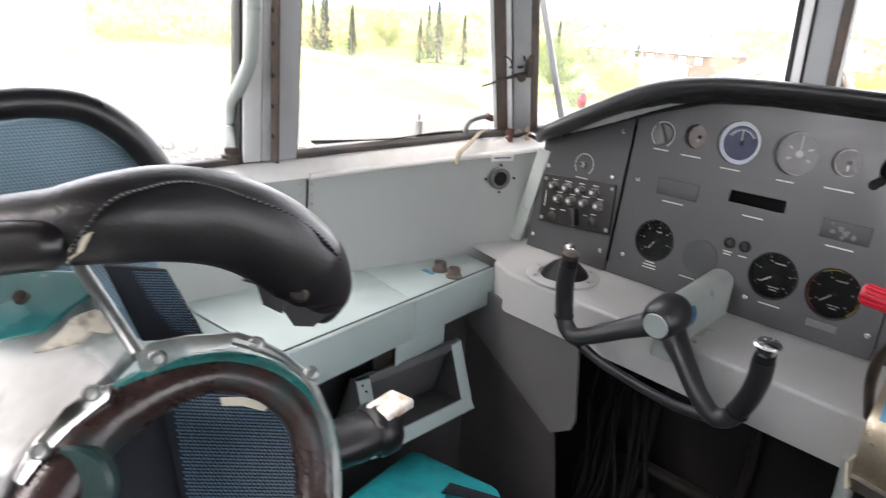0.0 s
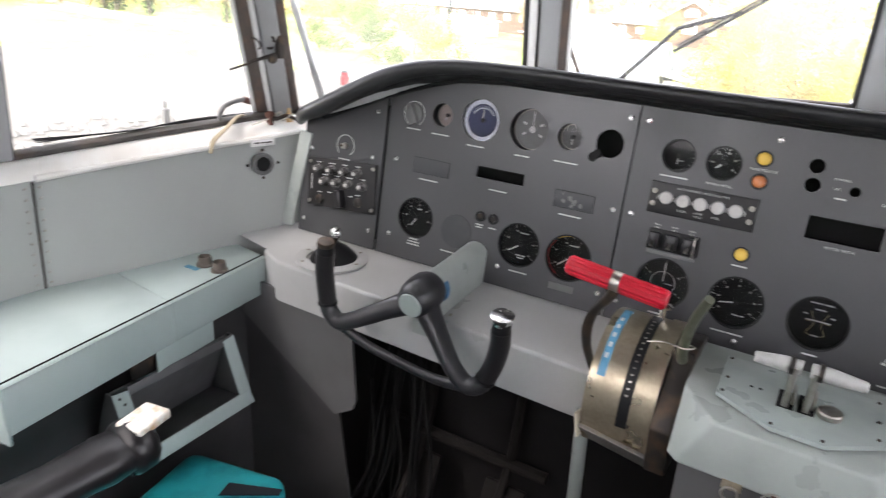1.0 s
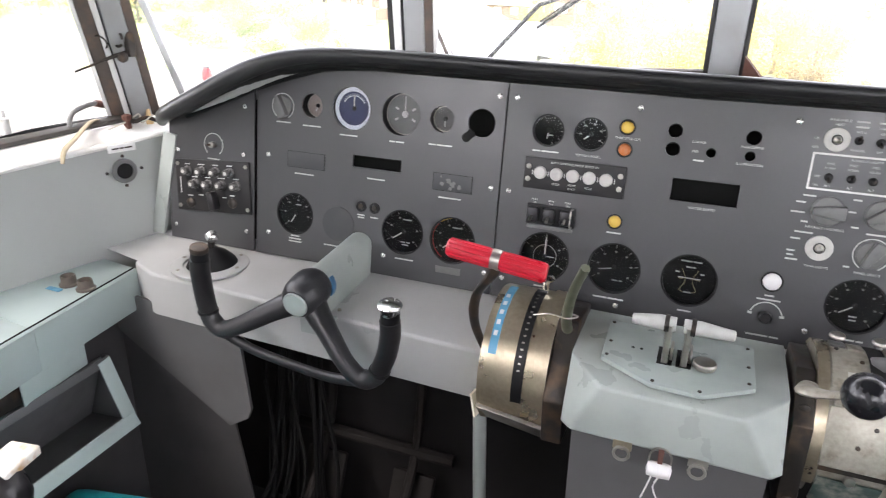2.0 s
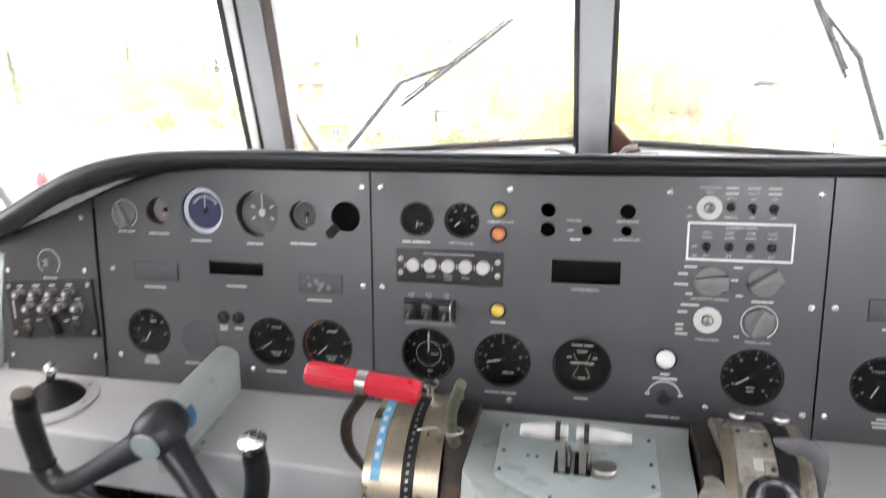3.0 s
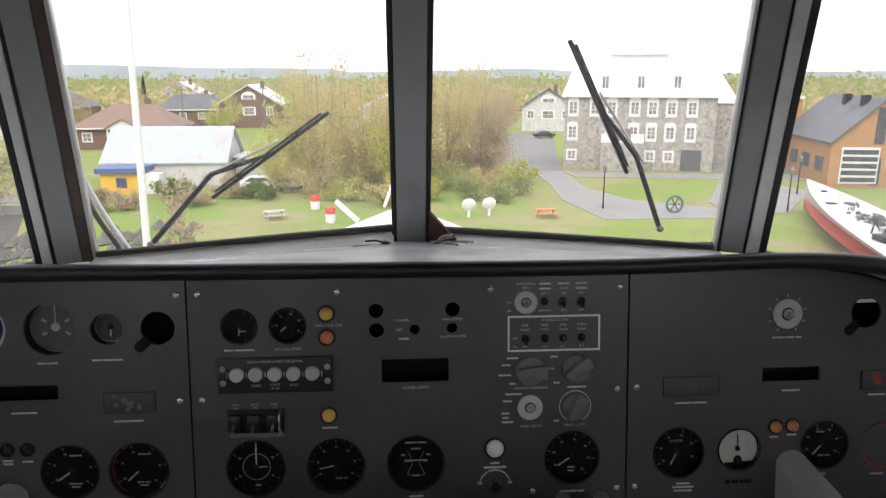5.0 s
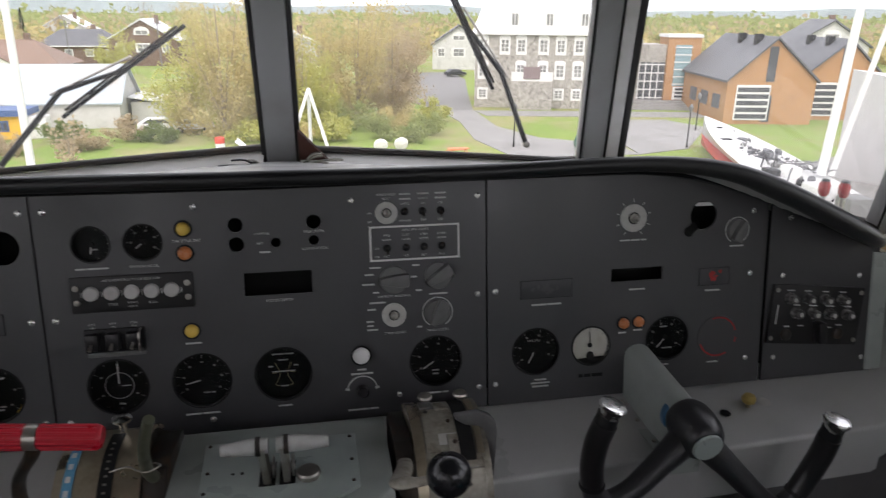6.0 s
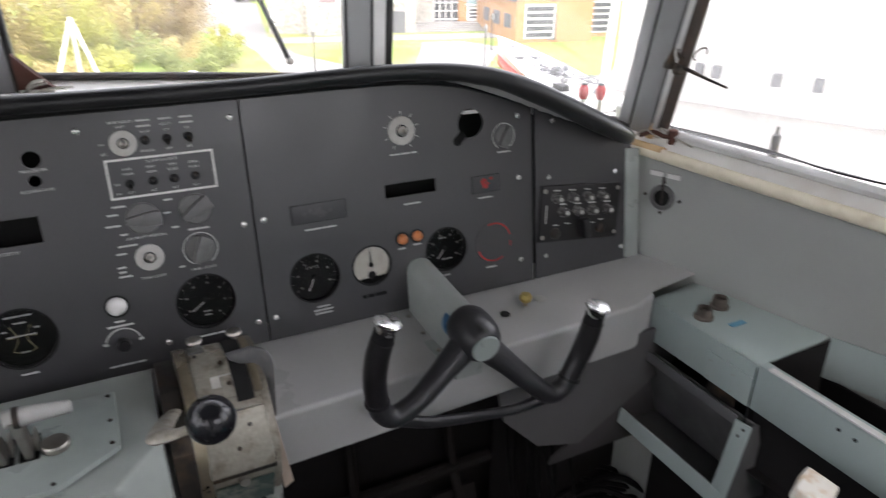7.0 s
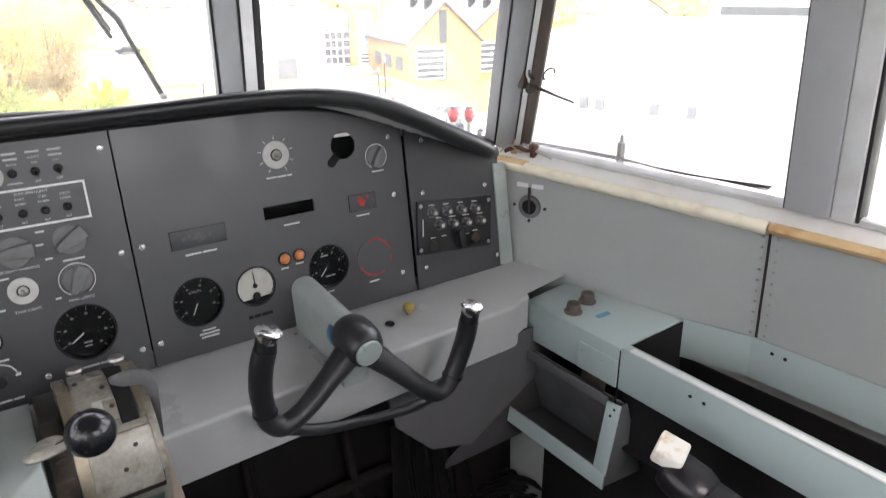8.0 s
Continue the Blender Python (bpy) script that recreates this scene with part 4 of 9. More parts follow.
vs = [bm.verts.new((0.0330 * math.sin(radians(a)), 0.0040, 0.0330 * math.cos(radians(a)))) for a in range(128, 233, 7)]
f = bm.faces.new(vs)
part("black_cover", bm, M_BLACK, e, "black lower cover")
part("adjuster", lathe(bmesh.new(), [(0.007, 0.0038), (0.006, 0.001), (0.002, 0.0005)], T(0, 0, -0.018), 16), M_BLACK, e)
dial("black gauge with white needle and figures", 0.679, -0.104, 0.0395, 0.008, None, (222, 0.6), (-110, 120, 11), words=((-0.004, 0.02, (0.014,)), (0.004, -0.02, (0.009, 0.008))))


# ---- knobs, lamps, switches ----
def lamp(u, v, r, m, label):
    e = thing("indicator_lamp", label, "indicator lamp", on_panel(u, v), group="panel lamps")
    part("bezel", lathe(bmesh.new(), [(r + 0.003, 0.0), (r + 0.0028, -0.002), (r + 0.0005, -0.0025), (r, -0.001)], None, 24), M_BLACK, e)
    part("lens", lathe(bmesh.new(), [(r, -0.001), (r * 0.95, -0.005), (r * 0.75, -0.0085), (r * 0.4, -0.0105), (0.0005, -0.011)], None, 24), m, e)
    return e


lamp(-0.121, 0.131, 0.0105, M_AMBER, "yellow indicator lamp in the panel")
lamp(-0.121, 0.094, 0.0105, M_ORANGE, "orange indicator lamp in the panel")
lamp(-0.121, -0.029, 0.0105, M_AMBER, "yellow indicator lamp in the panel")
lamp(0.595, -0.070, 0.0095, M_ORANGE, "orange indicator lamp beside the meter")
lamp(0.623, -0.069, 0.0095, M_ORANGE, "orange indicator lamp beside the meter")
lamp(0.138, -0.091, 0.0140, M_WHITE, "white round push lamp on the panel")

M_KNOBG = mat("grey_knob", (0.15, 0.15, 0.145), 0.38, stain=0.5, stain_size=60, stain_color=(0.10, 0.10, 0.098))
M_KNOBW = mat("white_knob_plate", (0.52, 0.51, 0.48), 0.45, stain=0.4, stain_size=80, stain_color=(0.36, 0.35, 0.32))


def bar_knob(u, v, r, turn, label, ring=0.0):
    e = thing("rotary_knob", label, "knob", on_panel(u, v), group="panel knobs")
    part("skirt", lathe(bmesh.new(), [(r, 0.0), (r, -0.003), (r * 0.92, -0.005), (r * 0.55, -0.0055)], None, 32), M_KNOBG, e)
    wing = [(-r * 0.98, r * 0.20), (-r * 0.45, r * 0.30), (r * 0.25, r * 0.42), (r * 0.99, r * 0.46), (r * 1.04, 0.0), (r * 0.99, -r * 0.46), (r * 0.25, -r * 0.42), (-r * 0.45, -r * 0.30), (-r * 0.98, -r * 0.20)]
    part("grip", prism(bmesh.new(), wing, 0.013, R(turn, "Y") @ T(0, -0.0175, 0), 0.0025), M_KNOBG, e, "wedge shaped finger grip")
    if ring:
        part("dial_ring", arc(bmesh.new(), ring - 0.0016, ring, -150, 150, -0.0005, 40), M_INK, e, "white engraved ring")
    return e


def disc_knob(u, v, r, label, spokes=0):
    e = thing("selector_switch", label, "switch", on_panel(u, v), group="panel knobs")
    part("disc", lathe(bmesh.new(), [(r, 0.0), (r, -0.002), (r - 0.001, -0.003), (r * 0.4, -0.003), (r * 0.38, -0.0015)], None, 32), M_KNOBW, e, "worn white disc")
    part("stem", lathe(bmesh.new(), [(r * 0.34, -0.003), (r * 0.34, -0.006), (r * 0.2, -0.007), (r * 0.17, -0.016), (0.001, -0.018)], None, 18), M_STEEL, e)
    part("socket", lathe(bmesh.new(), [(r * 0.44, -0.0028), (r * 0.42, -0.0038), (r * 0.30, -0.0038)], None, 20), M_BLACK, e)
    if spokes:
        bm = bmesh.new()
        for i in range(spokes):
            stroke(bm, -150 + 300 * i / (spokes - 1), r * 1.12, r * 1.36, 0.0012, -0.0006)
        part("tick_marks", bm, M_INK, e)
    return e


bar_knob(-0.789, 0.109, 0.0215, 70, "grey knob with a white ring", 0.0255)
bar_knob(0.804, 0.085, 0.0195, 115, "grey knob with a white ring", 0.0235)
bar_knob(0.195, 0.033, 0.0235, 0, "grey bar knob for warning lamps")
bar_knob(0.268, 0.036, 0.0230, -30, "grey bar knob on the panel")
bar_knob(0.266, -0.026, 0.0215, -60, "grey bar knob inside a white ring", 0.0258)
disc_knob(0.187, 0.142, 0.0180, "white disc selector switch")
disc_knob(0.194, -0.026, 0.0200, "white disc selector switch")
disc_knob(0.607, 0.115, 0.0240, "white disc selector with tick marks", 9)


def toggle(u, v, up=0, size=1.0):
    e = thing("toggle_switch", "small black toggle switch with metal lever", "switch", on_panel(u, v), group="toggle switches")
    part("collar", lathe(bmesh.new(), [(0.0062 * size, 0.0), (0.0062 * size, -0.002), (0.004 * size, -0.004), (0.002, -0.0045)], None, 12), M_BLACK, e)
    bm = bmesh.new()
    tube(bm, [(0, -0.003, 0), (0, -0.013 * size, up * 0.006 * size)], [0.0015 * size, 0.0026 * size], 8, smooth=0)
    part("lever", bm, M_DARKMET, e)
    return e


for u in (0.216, 0.245, 0.274):
    toggle(u, 0.143, random.choice((-1, 1)))
for u in (0.186, 0.217, 0.246, 0.275):
    toggle(u, 0.085, random.choice((-1, 0, 1)))

# white frame round the running-light switches
bm = bmesh.new()
for c, s in (((0.2315, 0, 0.1195), (0.146, 0.0012, 0.003)), ((0.2315, 0, 0.0655), (0.146, 0.0012, 0.003)), ((0.160, 0, 0.0925), (0.003, 0.0012, 0.051)), ((0.303, 0, 0.0925), (0.003, 0.0012, 0.051))):
    box(bm, c, s)
part("white_frame", bm, M_WHITE, ip, "painted white frame", at=T(0, -0.0004, 0))

# mode selector box
e = thing("mode_selector", "black selector box with five pale push buttons", "selector", on_panel(-0.200, 0.038))
part("face_plate", box(bmesh.new(), (0, -0.002, 0), (0.174, 0.006, 0.055), 0.0012), M_RADIO, e)
btn = None
for i in range(5):
    at = T(-0.058 + 0.0285 * i, -0.005, 0.002)
    if btn is None:
        btn = part("push_button", lathe(bmesh.new(), [(0.0112, 0), (0.0110, -0.004), (0.0095, -0.006), (0.001, -0.0062)], None, 22), mat("pale_button", (0.50, 0.49, 0.47), 0.5, stain=0.3, stain_size=90), e, "pale round button", at=at)
    else:
        shared("push_button", btn, e, at)
for i in range(6):
    bars(-0.0722 + 0.0285 * i, 0.001, (0.0014,), 0.008, e, out=0.0054)
for x in (-0.079, 0.079):
    for z in (-0.011, 0.011):
        part("corner_screw", lathe(bmesh.new(), [(0.0048, -0.005), (0.0045, -0.0068), (0.002, -0.0074)], T(x, 0, z), 12), M_STEEL, e)
write("AUTO-CONTROL MODE SELECTOR", 0, 0.021, 0.0052, e, 0.0055)
write("STEER", -0.029, -0.016, 0.0055, e, 0.0055)
write("HEAVE", -0.001, -0.0145, 0.0050, e, 0.0055)
write("HOLD", -0.001, -0.0205, 0.0050, e, 0.0055)
write("ROLL", 0.028, -0.016, 0.0055, e, 0.0055)

# three guarded switches
e = thing("switch_block", "black block of three guarded switches", "switch", on_panel(-0.232, -0.034))
part("base", box(bmesh.new(), (0, -0.002, 0.0), (0.086, 0.005, 0.036), 0.001), M_BLACK, e)
for i in range(3):
    x = -0.031 + 0.0295 * i
    sw = part("guard", box(bmesh.new(), (x, -0.010, 0.0), (0.019, 0.014, 0.026), 0.003), M_GRIP, e, "black switch guard")
    bm = bmesh.new()
    tube(bm, [(x, -0.016, -0.002), (x - 0.001, -0.024, -0.009)], [0.002, 0.003], 8, smooth=0)
    part("lever", bm, M_STEEL, sw)
bm = bmesh.new()
tube(bm, [(0.038, -0.004, 0.016), (0.038, -0.020, 0.014), (0.038, -0.020, -0.014), (0.038, -0.004, -0.016)], 0.0016, 8, smooth=3)
part("bail", bm, M_STEEL, e, "bent wire bail")
part("name_strip", box(bmesh.new(), (0.0, -0.001, -0.0235), (0.082, 0.003, 0.006), 0.0006), M_KNOBG, e, "grey name strip")
for i, w in enumerate((("PORT", "ON"), ("BOW", "ON"), ("STBD", "ON"))):
    write(w[0], -0.263 + 0.0295 * i, -0.009, 0.0046)
    write(w[1], -0.263 + 0.0295 * i, -0.0145, 0.0046)

# two jack sockets, dimmer with its arc, blank plates
for u in (-0.606, -0.577):
    e = thing("jack_socket", "round black jack socket", "socket", on_panel(u, -0.069), group="jack sockets")
    part("collar", lathe(bmesh.new(), [(0.0110, 0), (0.0105, -0.003), (0.0075, -0.0035), (0.0065, -0.001)], None, 20), M_BLACK, e)
    part("core", lathe(bmesh.new(), [(0.0060, -0.001), (0.0055, -0.004), (0.001, -0.0045)], None, 14), M_DARKMET, e)
e = thing("dimmer_knob", "small black dimmer knob under a white arc", "knob", on_panel(0.138, -0.151))
part("knob", lathe(bmesh.new(), [(0.0095, 0), (0.0092, -0.012), (0.0075, -0.014), (0.001, -0.014)], None, 20), M_GRIP, e)
bm = arc(bmesh.new(), 0.0235, 0.0255, -75, 75, -0.0006, 24)
for s in (-1, 1):
    stroke(bm, 82 * s, 0.021, 0.028, 0.004, -0.0006)
part("arc_mark", bm, M_INK, e, "white arc")
e = thing("dimmer_knob", "tiny knob inside a white ring", "knob", on_panel(-0.958, 0.015))
part("knob", lathe(bmesh.new(), [(0.007, 0), (0.0065, -0.010), (0.001, -0.011)], None, 16), M_STEEL, e)
part("ring_mark", arc(bmesh.new(), 0.0225, 0.0245, -140, 140, -0.0006, 36), M_INK, e, "white ring")
part("lead", tube(bmesh.new(), [(0.0, -0.010, 0.0), (-0.006, -0.012, 0.0), (-0.012, -0.006, -0.001)], 0.0022, 8), M_DARKMET, e)
M_PANEL2 = mat("blank_paint", (0.056, 0.057, 0.060), 0.45, stain=0.5, stain_size=30, stain_color=(0.078, 0.078, 0.078), bump=0.1)
for u, v, w, h, extra in ((-0.733, 0.007, 0.084, 0.031, 0), (-0.421, 0.0, 0.076, 0.031, 1), (0.4535, 0.001, 0.090, 0.030, 1), (0.7635, 0.004, 0.056, 0.030, 2)):
    e = thing("blank_plate", ("grey blanking plate with faint smudges", "grey blanking plate with scratched marks", "grey blanking plate with a worn red patch")[extra], "blank plate", on_panel(u, v), group="blank plates")
    part("plate", box(bmesh.new(), (0, -0.0006, 0), (w, 0.003, h), 0.0009), M_PANEL2, e)
    bm = bmesh.new()
    for c, sz in (((0, -0.0006, h / 2), (w + 0.002, 0.0016, 0.0012)), ((0, -0.0006, -h / 2), (w + 0.002, 0.0016, 0.0012)), ((w / 2, -0.0006, 0), (0.0012, 0.0016, h)), ((-w / 2, -0.0006, 0), (0.0012, 0.0016, h))):
        box(bm, c, sz)
    part("edge_line", bm, M_VOID, e, "dark line round the plate")
    if extra:
        for k in range(9):
            bm = bmesh.new()
            x, z, q = random.gauss(-0.04, 0.13) * w, random.gauss(0, 0.16) * h, random.uniform(0.002, 0.006)
            vs = [bm.verts.new((x + q * random.uniform(0.6, 1.3) * math.cos(i * 0.7), -0.0024 - 0.00005 * k, z + q * random.uniform(0.6, 1.3) * math.sin(i * 0.7))) for i in range(9)]
            bm.faces.new(vs)
            part("smudge", bm, M_REDW if extra == 2 else M_KNOBG if extra == 1 and u < 0 else M_PANEL, e, "worn red paint" if extra == 2 else "dull smear")
e = thing("blank_cover", "round grey blanking cover", "blank plate", on_panel(-0.656, -0.112), group="blank plates")
part("disc", lathe(bmesh.new(), [(0.0355, 0), (0.0350, -0.0018), (0.001, -0.0020)], None, 36), M_PANEL2, e)
e = thing("blank_cover", "round cover with a scratched red ring", "blank plate", on_panel(0.777, -0.108), group="blank plates")
part("disc", lathe(bmesh.new(), [(0.0395, 0), (0.0390, -0.0012), (0.001, -0.0014)], None, 36), M_PANEL, e)
bm = bmesh.new()
for a0, a1 in ((-20, 75), (95, 110), (150, 250)):
    arc(bm, 0.034, 0.037, a0, a1, -0.0020, 12)
part("red_ring", bm, M_REDW, e, "worn red paint ring")
part("name_plate", box(bmesh.new(), (-0.417, -0.0006, -0.168), (0.050, 0.0014, 0.013), 0.0004), M_KNOBG, ip, "pale name plate")

# keyhole openings beside the speed dials
for s, u, v in ((-1, -0.374, 0.114), (1, 0.738, 0.114)):
    bm = bmesh.new()
    tube(bm, [(u - 0.014, -0.0006, v - 0.016), (u - 0.028, -0.0006, v - 0.029)], 0.0078, 14, 0.12, 0, (0, 1, 0))
    lathe(bm, [(0.0085, -0.0002), (0.0085, -0.0012), (0.001, -0.0012)], T(u - 0.027, 0, v - 0.028), 20)
    part("slot_tail", bm, M_VOID, ip, "black tail of the keyhole opening")
part("label_strip", box(bmesh.new(), (0.740, 0.004, 0.133), (0.032, 0.002, 0.006)), M_WHITE, ip, "white strip behind the opening")

# engraved captions
for u, v, w in ((-0.787, 0.078, (0.016, 0.014)), (-0.722, 0.076, (0.012, 0.026)), (-0.640, 0.066, (0.012, 0.024)), (-0.538, 0.064, (0.012, 0.016)), (-0.450, 0.067, (0.014, 0.030)),
                (-0.737, -0.021, (0.044,)), (-0.577, -0.012, (0.038,)), (-0.424, -0.029, (0.044,)), (-0.755, -0.151, (0.020,)), (-0.755, -0.157, (0.028,)), (-0.755, -0.163, (0.030,)),
                (-0.671, -0.158, (0.032,)), (-0.509, -0.161, (0.038,)), (-0.606, -0.086, (0.016,)), (-0.606, -0.091, (0.014,)), (-0.577, -0.088, (0.016,)), (-0.254, 0.077, (0.014, 0.030)),
                (-0.237, -0.166, (0.024,)), (-0.115, -0.166, (0.024, 0.026)), (0.013, -0.165, (0.022,)), (-0.120, -0.049, (0.024,)), (0.138, -0.115, (0.014,)), (0.138, -0.122, (0.036,)),
                (0.138, -0.184, (0.034, 0.014)), (0.262, -0.166, (0.028, 0.010)), (0.608, 0.077, (0.018, 0.016, 0.010)), (0.618, -0.010, (0.030,)), (0.454, -0.026, (0.026, 0.024)),
                (0.762, -0.021, (0.028,)), (0.804, 0.057, (0.026,)), (0.444, -0.160, (0.022,)), (0.444, -0.166, (0.034,)), (0.444, -0.172, (0.030,)), (0.593, -0.087, (0.014,)),
                (0.622, -0.084, (0.016,)), (0.666, -0.152, (0.034,)), (0.770, -0.155, (0.022,)), (-0.958, -0.015, (0.030,))):
    bars(u, v, w)
bars(0.536, -0.160, (0.008, 0.012, 0.020), 0.006, m=M_BLACK)
write("THROTTLE CUT", -0.118, 0.1125, 0.0058)
write("VERTICAL ACCEL.", -0.180, 0.077, 0.0054)
write("CHANNEL", -0.006, 0.118, 0.0050)
write("FEET", -0.010, 0.103, 0.0050)
write("MAX DEPTH", 0.073, 0.118, 0.0058)
write("ILLUMINATION", 0.073, 0.091, 0.0058)
write("WATER DEPTH", 0.014, 0.011, 0.0062)
bars(-0.003, 0.089, (0.016,))
write("WINDSHIELD", 0.187, 0.171, 0.0052)
write("HEAT", 0.187, 0.1645, 0.0052)
for u, w in ((0.217, ("AIR", "MODULE", "AUTO")), (0.246, ("ANCHOR", "LIGHTS", "ON")), (0.274, (None, None, "ON"))):
    for i, t in enumerate(w):
        if t and t not in ("MODULE", "ANCHOR", "AIR"):
            write(t, u, 0.171 - 0.0078 * i, 0.0048)
        else:
            bars(u, 0.171 - 0.0078 * i, (0.018,))
write("MANUAL", 0.217, 0.1285, 0.0048)
write("OFF", 0.246, 0.1285, 0.0048)
write("OFF", 0.274, 0.1285, 0.0048)
write("OFF", 0.160, 0.1285, 0.0048)
write("ON", 0.160, 0.142, 0.0048)
write("RUNNING LIGHTS", 0.233, 0.1135, 0.0052)
for u, w in ((0.186, "FWD"), (0.217, "PORT"), (0.246, "STBD"), (0.275, "STERN")):
    write(w, u, 0.1055, 0.0048)
    write("NORM", u, 0.0985, 0.0048)
    write("ALT", u, 0.0715, 0.0048)
write("OFF", 0.170, 0.085, 0.0045)
write("ON", 0.170, 0.0715, 0.0045)
write("AIRCRAFT WARNING", 0.195, 0.0055, 0.0056)
bars(0.268, 0.0055, (0.030,))
write("PANEL LIGHTS", 0.266, -0.0565, 0.0056)
write("TANK LIGHTS", 0.195, -0.0565, 0.0056)
for u, v, w in ((0.166, 0.054, 0.018), (0.156, 0.043, 0.014), (0.154, 0.027, 0.020), (0.166, 0.013, 0.010), (0.232, 0.055, 0.012), (0.228, 0.036, 0.010), (0.236, 0.013, 0.010),
                (0.168, -0.004, 0.026), (0.158, -0.015, 0.014), (0.155, -0.035, 0.012), (0.155, -0.042, 0.010), (0.158, -0.049, 0.018), (0.236, -0.049, 0.008)):
    bars(u, v, (w,))


# ---- radio boxes ----
# the lighter blotches are highlights painted onto the dark knobs
M_RADKNOB = mat("radio_knob_glints", (0.10, 0.097, 0.094), 0.25, stain=0.5, stain_size=160, stain_color=(0.24, 0.23, 0.22))


def radio(u, v, turn, label):
    e = thing("radio_control_box", label, "radio", on_panel(u, v) @ R(turn, "Y"))
    part("face_plate", box(bmesh.new(), (0, -0.003, 0), (0.188, 0.008, 0.110), 0.0015), M_RADIO, e)
    knob = cap = None
    for row, (z, xs) in enumerate(((0.031, (-0.061, -0.025, 0.011, 0.047)), (0.004, (-0.044, -0.010, 0.025, 0.062)))):
        for x in xs:
            at = T(x, -0.007, z)
            if knob is None:
                knob = part("knob", lathe(bmesh.new(), [(0.0110, 0), (0.0110, -0.003), (0.0088, -0.004), (0.0084, -0.015), (0.0070, -0.0168), (0.001, -0.0170)], None, 16), M_RADKNOB, e, "grey knob", at=at)
            else:
                shared("knob", knob, e, at)
            if cap is None:
                cap = part("knob_cap", lathe(bmesh.new(), [(0.0040, -0.0165), (0.0038, -0.0176), (0.0005, -0.0178)], None, 12), M_KNOBW, e, "pale knob tip", at=at)
            else:
                shared("knob_cap", cap, e, at)
            bars(x, z + 0.0145, (random.uniform(0.012, 0.018),), 0.002, e, out=0.0075)
    part("selector", box(bmesh.new(), (0.0, -0.016, -0.030), (0.016, 0.022, 0.040), 0.004, R(-12, "Y")), M_GRIP, e, "black bar selector")
    for x, z in ((-0.058, -0.038), (0.050, -0.033)):
        part("small_knob", lathe(bmesh.new(), [(0.011, -0.007), (0.0105, -0.010), (0.008, -0.012), (0.001, -0.013)], T(x, 0, z), 16), M_DARKMET, e)
        bars(x, z + 0.016, (0.012,), 0.002, e, out=0.0075)
    for x in (-0.087, 0.087):
        for z in (-0.045, 0.045):
            part("corner_screw", lathe(bmesh.new(), [(0.0045, -0.007), (0.0040, -0.0088), (0.001, -0.0092)], T(x, 0, z), 10), M_STEEL, e)
    bars(-0.030, -0.020, (0.012,), 0.002, e, out=0.0075)
    bars(0.030, -0.022, (0.010,), 0.002, e, out=0.0075)
    bars(-0.082, 0.0, (0.002,), 0.035, e, out=0.0075)
    return e


radio(0.971, -0.081, 5.5, "black radio control box with small knobs")
radio(-0.957, -0.073, -3.8, "black radio control box with worn knobs")
# pale corner strips at the panel's ends
for s, u0, u1 in ((1, 1.101, 1.105), (-1, -1.070, -1.110)):
    bm = bmesh.new()
    hull8(bm, [on_panel(u0 - 0.017, 0.030, 0.004).translation, on_panel(u0 + 0.017, 0.026, 0.004).translation, on_panel(u1 + 0.017, -0.198, 0.004).translation, on_panel(u1 - 0.017, -0.198, 0.004).translation], None, Vector((0, 0.010, 0)), 0.002)
    solid("corner_strip", bm, M_PALE, "pale green strip at the end of the panel", "trim", "structure")
